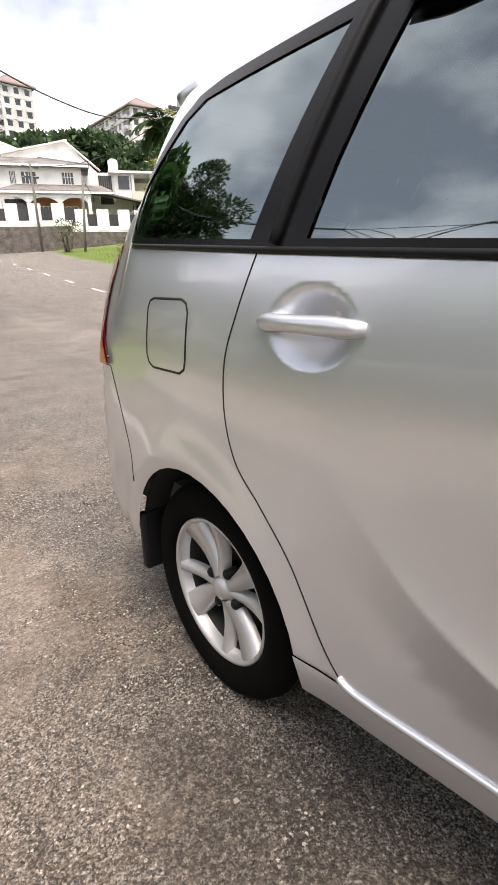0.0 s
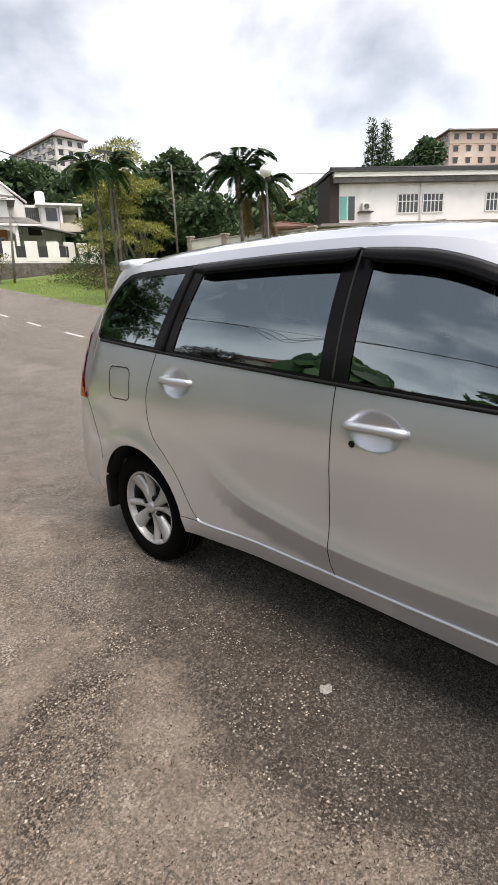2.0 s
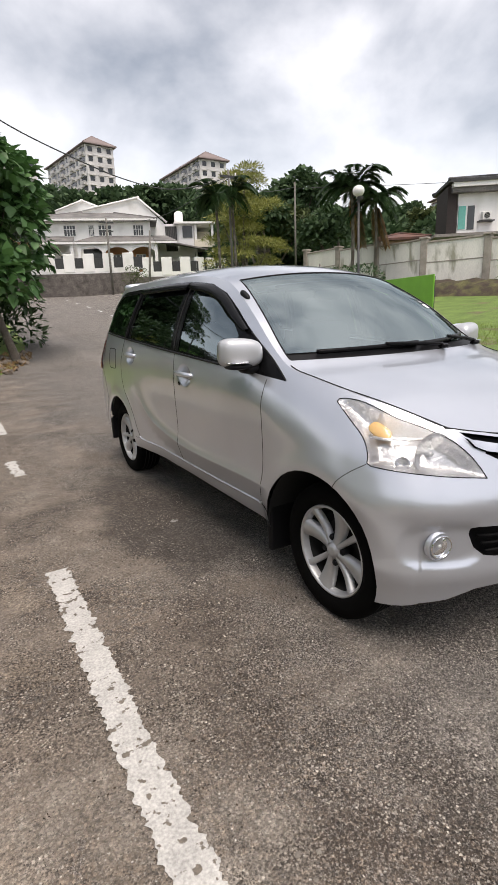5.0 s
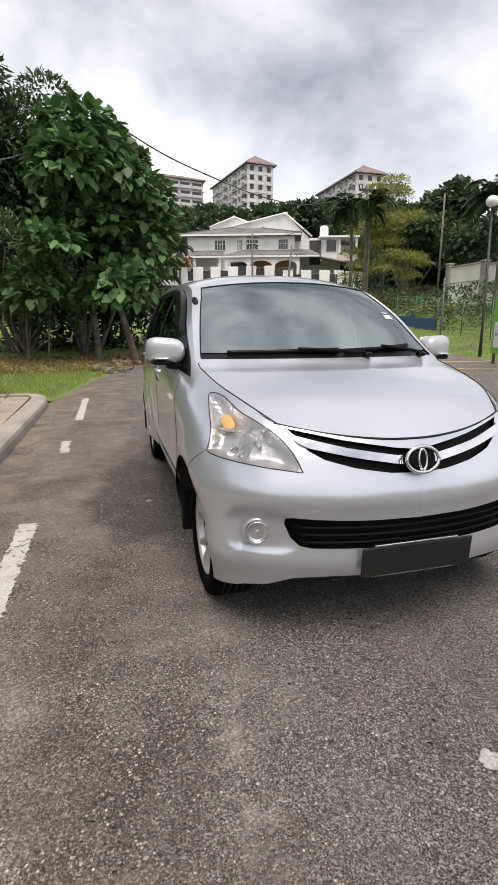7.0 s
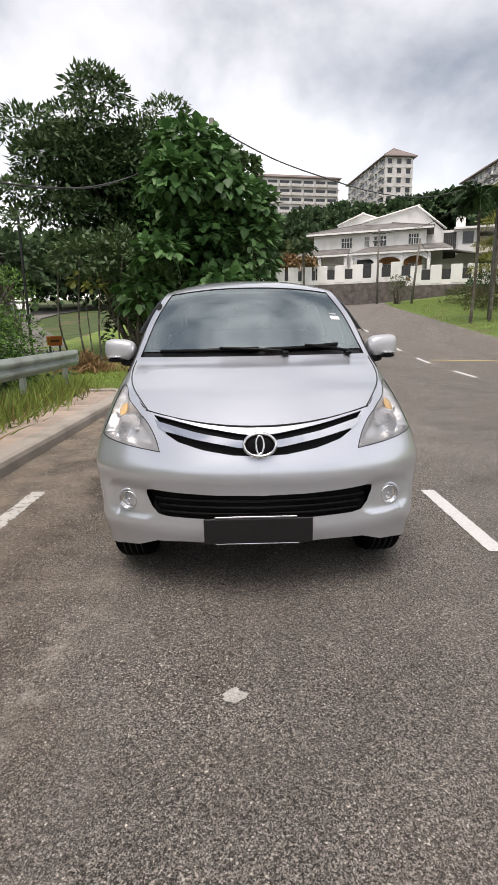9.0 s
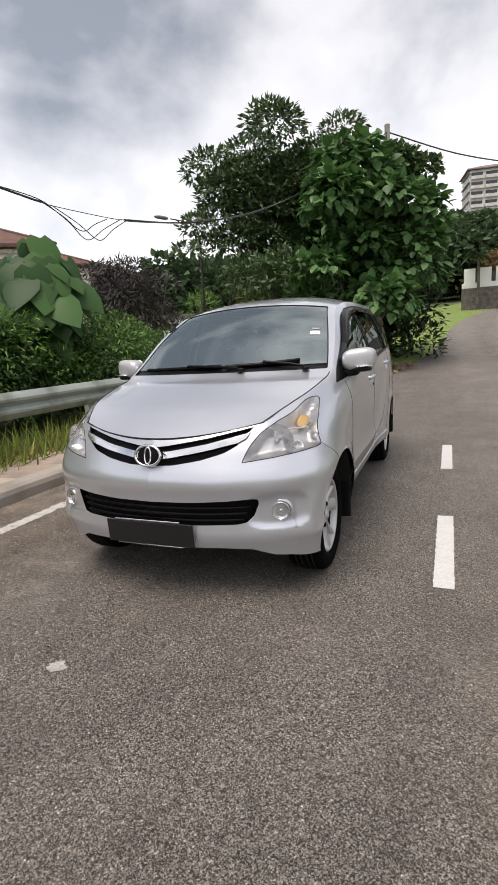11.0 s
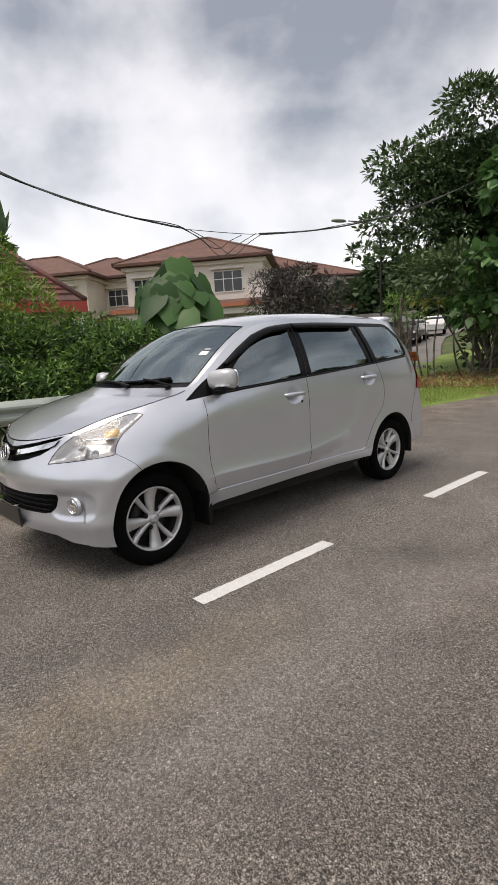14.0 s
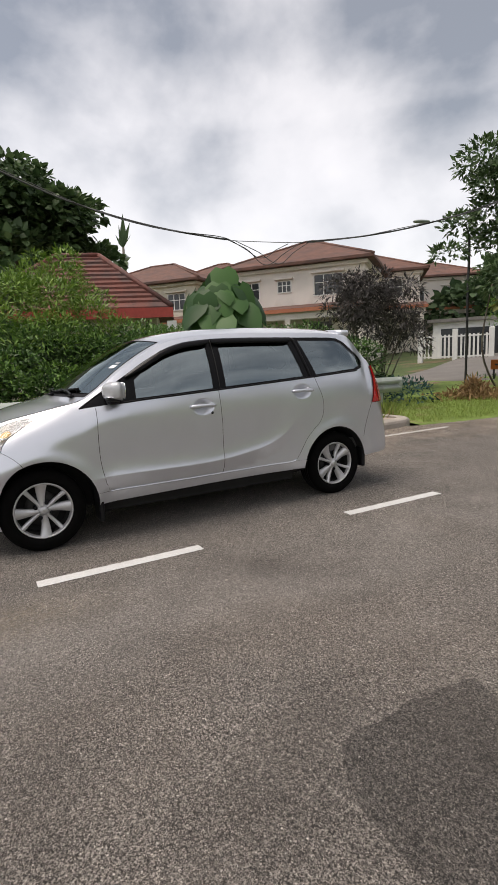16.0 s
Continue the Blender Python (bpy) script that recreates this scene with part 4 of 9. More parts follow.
def top_mesh(name, v0, v1, w0, w1, nv, nw, offset=0.0, screen=False):
    verts, normals, faces = [], [], []
    for i in range(nv + 1):
        v = v0 + (v1 - v0) * i / nv
        k0, k1 = (w0, w1) if not screen else tuple(math.copysign(min(1.0, abs(q) * splay(v)), q) for q in (w0, w1))
        for j in range(nw + 1):
            w = k0 + (k1 - k0) * j / nw
            e = 0.01
            no = (top(v, w + e) - top(v, w - e)).cross(top(v + e, w) - top(v - e, w)) if 0.01 < v < 4.39 else (top(v, w + e) - top(v, w - e)).cross(top(v + 2 * e, w) - top(v, w))
            no.normalize()
            if v < 3.3 and no.z < 0 or v >= 3.3 and no.y < 0:
                no = -no
            co = top(v, w) + no * offset
            verts.append(co)
            normals.append(tuple(no))
    for i in range(nv):
        for j in range(nw):
            k = i * (nw + 1) + j
            q = [k, k + 1, k + nw + 2, k + nw + 1]
            a, b, c = (verts[m] for m in q[:3])
            if (b - a).cross(c - a).dot(Vector(normals[k])) < 0:
                q.reverse()
            faces.append(tuple(q))
    me = mesh_of(name, verts, faces, True)
    me.normals_split_custom_set_from_vertices(normals)
    return me


car = thing("car", "silver metallic seven-seat family car parked beside the kerb", "car")
put("front_bumper", band_mesh("front_bumper", ["front"], both=True), PAINT, car, "silver painted front bumper")
for sg in (1, -1):
    put("rear_bumper", band_mesh("rear_bumper", ["rear"], sg), PAINT, car)
put("hood", top_mesh("hood", 0.0, 0.695, -1, 1, 32, 40), PAINT, car, "silver painted bonnet")
put("scuttle", top_mesh("scuttle", 0.69, 0.74, -0.955, 0.955, 4, 30, -0.006), BLACK, car, "black plastic scuttle below the windscreen")
put("windscreen", top_mesh("windscreen", 0.74, 1.30, -0.905, 0.905, 24, 36, screen=True), SCREEN_GLASS, car, "sloping green-tinted windscreen")
put("roof", top_mesh("roof", 1.30, 3.24, -1, 1, 60, 40), PAINT, car, "silver painted roof")
for sg in (-1, 1):
    put("pillar", top_mesh("pillar", 0.66, 1.30, 0.905 * sg, 1.0 * sg, 24, 4, screen=True), PAINT, car)
put("tailgate", top_mesh("tailgate", 3.68, 4.4, -1, 1, 24, 24), PAINT, car)
put("tailgate_top", top_mesh("tailgate_top", 3.24, 3.34, -1, 1, 4, 24), PAINT, car)
for sg in (1, -1):
    put("rear_pillar", top_mesh("rear_pillar", 3.34, 3.68, 0.84 * sg, 1.0 * sg, 10, 4), PAINT, car)
for side in (1, -1):
    put("fender", band_mesh("fender", ["fender"], side), PAINT, car)
    put("quarter_panel", band_mesh("quarter_panel", ["quarter"] + ([] if side < 0 else ["flap"]), side), PAINT, car)
    put("sill", band_mesh("sill", ["sill", "domain"], side, 0.004), PAINT, car)
    edge = on_band([(y + S0, z) for y, z in curve_pts([(-0.845, 0.383), (-0.4, 0.3835), (0.1, 0.386), (0.6, 0.392), (0.79, 0.396), (0.835, 0.410)], 8)], side, 0.002)
    put("sill_edge", tube_mesh("sill_edge", edge, 0.0062, 8), PAINT, car)
    put("window_surround", band_mesh("window_surround", ["frame"], side), GLOSS_BLACK, car, "black window surround and pillars")
    for d, g, q in (("front_door", "glass_f", "door_f"), ("rear_door", "glass_r", "door_r")):
        door = put(d, band_mesh(d, [q], side), PAINT, car, "silver painted door")
        put("window", band_mesh("window", [g], side, -0.004), GLASS, door, "dark tinted side window")
    put("quarter_window", band_mesh("quarter_window", ["glass_q"], side, -0.003), GLASS, car, "dark tinted rear quarter window")
    put("tail_lamp", band_mesh("tail_lamp", ["tail"], side, 0.006), RED_LENS, car, "red tail lamp wrapped round the corner")

for sg in (1, -1):
    put("tailgate_lamp", top_mesh("tailgate_lamp", 3.70, 4.01, 0.88 * sg, 1.0 * sg, 10, 4, 0.006), RED_LENS, car, "red inner half of the tail lamp")

# --- front details
MIRROR_PAINT = mat("silver_mirror_shell", (0.52, 0.53, 0.55), 0.40, 0.45, coat=0.25, vary=0.03, scale=9)
GRILLE_BLACK = mat("grille_black", (0.006, 0.006, 0.0065), 0.5, spec=0.08, bump=0.1, bump_scale=300)
lower = put("lower_grille", band_mesh("lower_grille", ["intake"], both=True, offset=-0.035), GRILLE_BLACK, car, "black slatted lower air intake")
for nm in ("slot_u", "slot_l"):
    put("grille", band_mesh("grille", [nm], both=True, offset=-0.022), GRILLE_BLACK, car, "black slot of the upper grille")
for sg in (1, -1):
    put("chrome_bar", band_mesh("chrome_bar", ["chrome"], sg, 0.010), CHROME, car, "wide chrome grille bar")


# a dark tube along the skin stands for the shade in a panel gap
def seam(line, side, parent=None, name="seam", r=0.0022, material=None, off=-0.0006):
    return put(name, tube_mesh(name, on_band(along(line), side, off), r, 6), material or VOID, parent or car)


for z in (0.435, 0.465, 0.495):
    w = 0.46 + (z - 0.43) * 0.5
    line = [(s_of_x(w * k / 12, z), z) for k in range(13)]
    pts = [Vector(p) for p in on_band(line, 1, -0.012)]
    full = [Vector((-p.x, p.y, p.z)) for p in reversed(pts[1:])] + pts
    put("slat", tube_mesh("slat", full, 0.006, 6), GRILLE_BLACK, lower)


def superblob(name, c, r, p=2.6, nu=20, nv=12, m=None):
    """A rounded block: centre, half sizes, and how square it is."""
    verts, faces = [], []

    def sp(v):
        return math.copysign(abs(v) ** (2 / p), v)

    for j in range(nv + 1):
        b = -math.pi / 2 + math.pi * j / nv
        for i in range(nu):
            a = 2 * math.pi * i / nu
            q = Vector((r[0] * sp(math.cos(b)) * sp(math.cos(a)), r[1] * sp(math.cos(b)) * sp(math.sin(a)), r[2] * sp(math.sin(b))))
            verts.append((m @ q if m else q) + Vector(c))
    for j in range(nv):
        for i in range(nu):
            a, b2 = j * nu + i, j * nu + (i + 1) % nu
            faces.append((a, b2, b2 + nu, a + nu))
    bm = bmesh.new()
    bm.from_mesh(mesh_of(name, verts, faces))
    bmesh.ops.remove_doubles(bm, verts=bm.verts, dist=1e-5)
    return from_bm(name, bm, True)


def facing(co, no):
    """A turn that brings z to the given normal, at a place."""
    return Matrix.Translation(co) @ Vector(no).to_track_quat("Z", "Y").to_matrix().to_4x4()


def placed(me, m):
    me.transform(m)
    return me


def edge_gap(poly, x, y):
    """Distance from a point to the outline of a polygon."""
    best = 9.0
    for (x0, y0), (x1, y1) in zip(poly, poly[1:] + poly[:1]):
        l2 = (x1 - x0) ** 2 + (y1 - y0) ** 2
        k = min(1.0, max(0.0, ((x - x0) * (x1 - x0) + (y - y0) * (y1 - y0)) / l2)) if l2 else 0.0
        best = min(best, math.hypot(x - x0 - k * (x1 - x0), y - y0 - k * (y1 - y0)))
    return best


def lamp_bowl(side):
    me = band_mesh("lamp_housing", ["lamp"], side, -0.001)
    seen = []
    for f in band_tri["lamp"]:
        for i in f:
            if i not in seen:
                seen.append(i)
    for v, i in zip(me.vertices, seen):
        no = band_at(i)[1]
        d = 0.048 * smoothstep(0.0, 0.035, edge_gap(lamp_poly, *band_vs[i]))
        v.co -= Vector((no.x * side, no.y, no.z)) * d
    me.update()
    return mesh_of("lamp_housing", [v.co for v in me.vertices], [tuple(p.vertices) for p in me.polygons], True)


REFLECTOR = mat("lamp_reflector", (0.86, 0.86, 0.87), 0.16, 0.95, vary=0.1, scale=30, bump=0.25, bump_scale=60)
LAMP_BODY = mat("lamp_body", (0.70, 0.70, 0.71), 0.28, 0.60, vary=0.10, scale=18, bump=0.3, bump_scale=26)
for side in (1, -1):
    lamp = put("headlamp", band_mesh("headlamp", ["lamp"], side, 0.004), LENS, car, "clear headlamp with chrome reflector and amber indicator")
    put("lamp_housing", lamp_bowl(side), LAMP_BODY, lamp, "bright lamp housing")
    s1 = s_of_x(0.60, 0.79)
    c, no = band(s1, 0.795), band_normal(s1, 0.795)
    aim = Vector((no.x * 0.55, no.y - 0.5, 0.05)).normalized()
    m = facing(((c.x - 0.0) * side, c.y, c.z), (aim.x * side, aim.y, aim.z)) @ Matrix.Translation((0, 0, -0.042))
    bowl = [(0.006, -0.024), (0.030, -0.021), (0.054, -0.010), (0.070, 0.004), (0.080, 0.018), (0.083, 0.022)]
    put("reflector", placed(lathe_mesh("reflector", bowl, n=28), m), REFLECTOR, lamp, "round chrome reflector")
    put("bulb", placed(lathe_mesh("bulb", [(0.001, 0.012), (0.010, 0.008), (0.012, -0.004), (0.012, -0.026)], n=14), m), LAMP_BODY, lamp)
    for sx, z, r in ((0.70, 0.775, 0.024),):
        s2 = s_of_x(sx, z)
        c2, n2 = band(s2, z), band_normal(s2, z)
        m2 = facing((c2.x * side, c2.y, c2.z), (n2.x * side, n2.y, n2.z)) @ Matrix.Translation((0, 0, -0.035))
        put("reflector", placed(lathe_mesh("reflector", [(0.004, -0.012), (r * 0.7, -0.008), (r, 0.008), (r * 1.2, 0.008)], n=18), m2), REFLECTOR, lamp)
    c3, n3 = band(0.925, 0.882), band_normal(0.925, 0.882)
    m3 = facing((c3.x * side, c3.y, c3.z), (n3.x * side, n3.y, n3.z))
    put("indicator", superblob("indicator", m3 @ Vector((0, 0, -0.03)), (0.050, 0.027, 0.009), 2.8, m=m3.to_3x3() @ Matrix.Rotation(radians(35 * side), 3, "Z")), AMBER, lamp, "amber indicator bulb")
    # a pale bar that parts the indicator from the main lamp
    put("divider", tube_mesh("divider", on_band([(0.70, 0.856), (0.80, 0.855), (0.88, 0.852), (0.955, 0.858)], side, -0.02), 0.007, 6), REFLECTOR, lamp)
    seam(lamp_poly + lamp_poly[:1], side, lamp, "gasket", 0.0022)
    # fog lamp in its recess
    sf = s_of_x(0.622, 0.470)
    cf = band(sf, 0.470)
    nf = Vector((0.22, -1, 0)).normalized()
    cf = cf + nf * 0.008
    mf = facing((cf.x * side, cf.y, cf.z), (nf.x * side, nf.y, nf.z))
    fog = put("fog_lamp", placed(lathe_mesh("fog_lamp", [(0.045, -0.03), (0.045, 0.003), (0.043, 0.006), (0.040, 0.004), (0.039, -0.006)], n=30), mf), CHROME, car, "round chrome-ringed fog lamp")
    put("fog_lens", placed(lathe_mesh("fog_lens", [(0.001, 0.004), (0.02, 0.002), (0.034, -0.002), (0.039, -0.006)], n=24), mf), LENS, fog)
    put("fog_reflector", placed(lathe_mesh("fog_reflector", [(0.001, -0.035), (0.02, -0.033), (0.032, -0.018), (0.039, -0.007)], n=24), mf), REFLECTOR, fog)
    put("fog_bulb", placed(lathe_mesh("fog_bulb", [(0.001, -0.002), (0.008, -0.006), (0.009, -0.028)], n=12), mf), LAMP_BODY, fog)
    put("fog_recess", placed(lathe_mesh("fog_recess", [(0.045, -0.012), (0.050, 0.0005), (0.056, -0.004), (0.058, -0.02)], n=30), mf), PAINT, fog)

# emblem: a dark oval with a chrome ring and one plain oval inside
def ring_mesh(name, rx, rz, r, n=40):
    verts, faces = [], []
    for i in range(n):
        a = 2 * math.pi * i / n
        for k in range(8):
            b = 2 * math.pi * k / 8
            verts.append(((rx + r * math.cos(b)) * math.cos(a), r * math.sin(b), (rz + r * math.cos(b)) * math.sin(a)))
    for i in range(n):
        for k in range(8):
            j = (i + 1) % n
            faces.append((i * 8 + k, i * 8 + (k + 1) % 8, j * 8 + (k + 1) % 8, j * 8 + k))
    return mesh_of(name, verts, faces, True)


em = Matrix.Translation((0, -1.935, 0.757)) @ Matrix.Rotation(radians(-12), 4, "X")
emblem = put("emblem", placed(superblob("emblem", (0, 0.012, 0), (0.064, 0.014, 0.044), 2.2), em), GRILLE_BLACK, car, "oval chrome emblem without lettering")
put("emblem_ring", placed(ring_mesh("emblem_ring", 0.070, 0.050, 0.0075), em), CHROME, emblem)
put("emblem_oval", placed(ring_mesh("emblem_oval", 0.017, 0.040, 0.0055), em), CHROME, emblem)

PLATE = mat("plate_black", (0.012, 0.012, 0.013), 0.3, vary=0.1, scale=30)
pm = Matrix.Translation((-0.012, -1.965, 0.372)) @ Matrix.Rotation(radians(4), 4, "X")
plate = part("number_plate", box_bm(bmesh.new(), -0.245, 0.245, -0.006, 0.006, -0.062, 0.058, 0.004, pm), PLATE, car, "blank black number plate on a bracket")
part("plate_bracket", box_bm(bmesh.new(), -0.195, 0.175, -0.004, 0.03, 0.060, 0.068, 0.002, pm), CHROME, plate)
part("plate_bracket", box_bm(bmesh.new(), -0.195, 0.185, -0.002, 0.03, -0.070, -0.0645, 0.002, pm), CHROME, plate)
put("bonnet_gap", tube_mesh("bonnet_gap", [top(0.0, -1 + k / 20) + Vector((0, -0.001, -0.002)) for k in range(41)], 0.0045, 6), VOID, car)
for sg in (1, -1):
    put("bonnet_gap", tube_mesh("bonnet_gap", [top(0.66 * k / 20, 0.985 * sg) + Vector((0, 0, 0.0006)) for k in range(21)], 0.003, 6), VOID, car)

# --- doors, mirrors and trim
HANDLE_PAINT = PAINT
for side in (1, -1):
    doors = [o for o in car.children if o.name.startswith(("front_door", "rear_door")) and o.data.vertices[0].co.x * side > 0]
    for door in doors:
        front = door.name.startswith("front")
        (y0, y1, zc) = (-0.175, 0.055, 0.967) if front else (0.812, 1.045, 1.030)
        base = []
        for k in range(11):
            t = k / 10
            y = y0 + (y1 - y0) * t
            bow = 0.022 * math.sin(math.pi * min(1, max(0, t))) ** 0.6
            base.append(((max(band(y0 - 0.03 + S0, zc).x, band(y1 + 0.03 + S0, zc).x) + bow - 0.004) * side, y, zc + 0.004 * math.sin(math.pi * t)))
        me = tube_mesh("door_handle", base, [0.011, 0.015, 0.0165, 0.0165, 0.015, 0.0145, 0.0145, 0.0145, 0.015, 0.0145, 0.010], 12)
        put("door_handle", me, HANDLE_PAINT, door, "silver painted pull handle")
        if front:
            pk = on_band([(S0 + 0.02, zc - 0.06)], side, 0.001)[0]
            put("keyhole", placed(lathe_mesh("keyhole", [(0.001, 0.004), (0.009, 0.004), (0.012, 0.0)], n=16), facing(pk, (side, 0, 0))), BLACK, door)
    low_f = [(y + S0, z) for y, z in curve_pts([(-0.905, 0.99), (-0.912, 0.77), (-0.905, 0.60), (-0.88, 0.46), (-0.868, 0.43)], 5)]
    seam([(-0.905 + S0, 1.012)] + low_f, side)
    seam([(y + S0, z) for y, z in [(0.092, 1.092), (0.110, 0.81), (0.112, 0.44), (0.10, 0.385)]], side)
    seam([(y + S0, z) for y, z in curve_pts([(1.072, 1.15), (1.115, 1.04), (1.148, 0.95), (1.155, 0.84), (1.122, 0.745), (1.045, 0.676), (0.955, 0.585), (0.872, 0.455), (0.83, 0.405)], 6)], side)
    seam([(y + S0, z) for y, z in [(1.93, 0.864), (1.770, 0.864), (1.735, 0.78), (1.69, 0.66), (1.645, 0.54)]], side, r=0.0022)
    seam(curve_pts([(0.915, 0.758), (0.968, 0.724), (1.015, 0.683), (1.045, 0.640)], 4), side, r=0.0018)
    # rubber strip along the foot of the windows
    seam([(y + S0, z - 0.002) for y, z in BELT[1:]], side, name="waist_strip", r=0.007, material=BLACK, off=0.002)
    # smoked rain deflectors over the windows
    for line in ([(-0.655, 1.232), (-0.50, 1.325), (-0.33, 1.418), (-0.14, 1.478), (0.085, 1.503)], [(0.105, 1.505), (0.40, 1.511), (0.90, 1.508)]):
        pts = along(curve_pts([(y + S0, z) for y, z in line], 6), 0.02)
        verts, faces = [], []
        n = len(pts)
        for k, (s, z) in enumerate(pts):
            drop = 0.055 * min(1.0, (0.4 if line[0][0] < 0 else 0.85) + k / 12, 0.75 + (n - 1 - k) / 10)
            for dz, off in ((0.0, 0.004), (0.0, 0.012), (-0.3 * drop, 0.024), (-drop, 0.032), (-drop, 0.028)):
                p = band(s, z + dz) + band_normal(s, z + dz) * off
                verts.append((p.x * side, p.y, p.z))
        for k in range(n - 1):
            for j in range(4):
                a = k * 5 + j
                faces.append((a, a + 1, a + 6, a + 5))
        put("rain_deflector", mesh_of("rain_deflector", verts, faces, True), GLOSS_BLACK, car, "smoked black rain deflector above the window")
    # the slanted black post between rear door and quarter window
    seam([(1.03 + S0, 1.155), (0.96 + S0, 1.40), (0.93 + S0, 1.505)], side, name="post_trim", r=0.011, material=BLACK, off=0.002)
    seam([(0.108 + S0, 1.10), (0.108 + S0, 1.50)], side, name="post_trim", r=0.004, material=VOID, off=0.001)
    # mirror
    mirror = put("wing_mirror", superblob("wing_mirror", (0.842 * side, -0.785, 1.135), (0.102, 0.076, 0.072), 3.3, 36, 22), MIRROR_PAINT, car, "silver wing mirror with an indicator strip")
    for v in mirror.data.vertices:
        out = (v.co.x * side - 0.756) / 0.17
        v.co.z -= 0.012 * (1 - out) if v.co.z > 1.137 else 0
        v.co.y += 0.04 * max(0, out) if v.co.y < -0.785 else 0.0
    put("mirror_foot", superblob("mirror_foot", (0.77 * side, -0.775, 1.055), (0.075, 0.05, 0.026), 2.6), BLACK, mirror, "black plastic mirror foot")
    put("mirror_base", superblob("mirror_base", (0.855 * side, -0.785, 1.072), (0.066, 0.058, 0.016), 2.8), BLACK, mirror)
    put("indicator_strip", superblob("indicator_strip", (0.872 * side, -0.832, 1.092), (0.045, 0.024, 0.0045), 2.6, m=Matrix.Rotation(radians(14 * side), 3, "Z")), REFLECTOR, mirror, "clear indicator strip")
    put("indicator_tip", superblob("indicator_tip", (0.920 * side, -0.80, 1.090), (0.007, 0.014, 0.004)), REFLECTOR, mirror, "clear end of the indicator")
    put("mirror_glass", superblob("mirror_glass", (0.842 * side, -0.712, 1.135), (0.076, 0.006, 0.062), 3.4), mat("mirror_glass", (0.85, 0.86, 0.87), 0.02, 1.0), mirror)
    # triangle at the foot of the front pillar
    seam([(-1.02 + S0, 1.014), (-0.885 + S0, 1.10), (-0.68 + S0, 1.22)], side, name="pillar_trim", r=0.005, material=BLACK, off=0.001)
    put("tail_lamp_lens", band_mesh("tail_lamp_lens", ["tail"], side, 0.012), RED_LENS, [o for o in car.children if o.name.startswith("tail_lamp") and o.data.vertices[0].co.x * side > 0][0])
    # mud flaps
    for y, z0 in ((-0.925, 0.155), (1.655, 0.235)):
        part("mud_flap", box_bm(bmesh.new(), min(0.62 * side, 0.80 * side), max(0.62 * side, 0.80 * side), y - 0.018, y + 0.018, z0, 0.43, 0.012), BLACK, car, "black rubber mud flap")
    put("screen_gap", tube_mesh("screen_gap", [top(0.70 + 0.60 * k / 20, 0.907 * splay(0.70 + 0.60 * k / 20) * side) for k in range(21)], 0.004, 6), BLACK, car)
seam([(y + S0, z) for y, z in FLAP] + [(FLAP[0][0] + S0, FLAP[0][1])], -1, name="flap_gap", r=0.0032)
put("fuel_flap", band_mesh("fuel_flap", ["flap"], -1, 0.0005), PAINT, car, "silver fuel filler flap")
put("screen_gap", tube_mesh("screen_gap", [top(1.30, -0.907 + 1.814 * k / 30) for k in range(31)], 0.005, 6), BLACK, car)
put("antenna_foot", superblob("antenna_foot", top(1.13, -0.975), (0.017, 0.045, 0.018), 2.4, m=Matrix.Rotation(radians(32), 3, "X")), BLACK, car, "black antenna foot on the front pillar")

# windscreen: dark ceramic edge, wipers, road tax label
FRIT = mat("frit_black", (0.012, 0.013, 0.014), 0.25)
put("screen_edge", top_mesh("screen_edge", 1.235, 1.298, -0.90, 0.90, 3, 30, -0.003, screen=True), FRIT, car)
put("screen_edge", top_mesh("screen_edge", 0.742, 0.765, -0.90, 0.90, 2, 30, -0.003, screen=True), FRIT, car)
for sg in (1, -1):
    put("screen_edge", top_mesh("screen_edge", 0.765, 1.235, 0.868 * sg, 0.90 * sg, 14, 2, -0.003, screen=True), FRIT, car)


def screen_line(pts, lift_by, n=14):
    out = []
    for (v0, w0), (v1, w1) in zip(pts[:-1], pts[1:]):
        for k in range(n):
            t = k / n
            v, w = v0 + (v1 - v0) * t, w0 + (w1 - w0) * t
            out.append(top(v, w) + Vector((0, -0.55, 0.83)) * lift_by)
    return out


for blade, arm, pivot in (
    ([(0.728, -0.78), (0.733, -0.35), (0.742, 0.08)], [(0.705, 0.24), (0.722, 0.05), (0.737, -0.30)], (0.70, 0.26)),
    ([(0.733, 0.10), (0.742, 0.40), (0.765, 0.76)], [(0.695, 0.80), (0.725, 0.66), (0.750, 0.42)], (0.69, 0.80)),
):
    w = put("wiper", tube_mesh("wiper", screen_line(blade, 0.012), 0.0125, 6), GLOSS_BLACK, car, "black windscreen wiper at rest")
    put("wiper_arm", tube_mesh("wiper_arm", screen_line(arm, 0.024), 0.0105, 6), GLOSS_BLACK, w)
    put("wiper_pivot", superblob("wiper_pivot", top(*pivot) + Vector((0, -0.01, 0.012)), (0.024, 0.024, 0.013)), GLOSS_BLACK, w)
put("label", top_mesh("label", 0.965, 0.998, 0.775, 0.865, 2, 4, 0.002), mat("paper_label", (0.72, 0.74, 0.76), 0.6, vary=0.1, scale=60), car, "white paper label inside the windscreen")
put("label", top_mesh("label", 1.01, 1.026, 0.785, 0.855, 2, 4, 0.002), mat("grey_label", (0.30, 0.33, 0.36), 0.6, vary=0.2, scale=60), car, "small grey label inside the windscreen")
put("spoiler", superblob("spoiler", (0, 1.635, 1.556), (0.565, 0.095, 0.042), 4.0, 40, 12), PAINT, car, "silver roof spoiler")

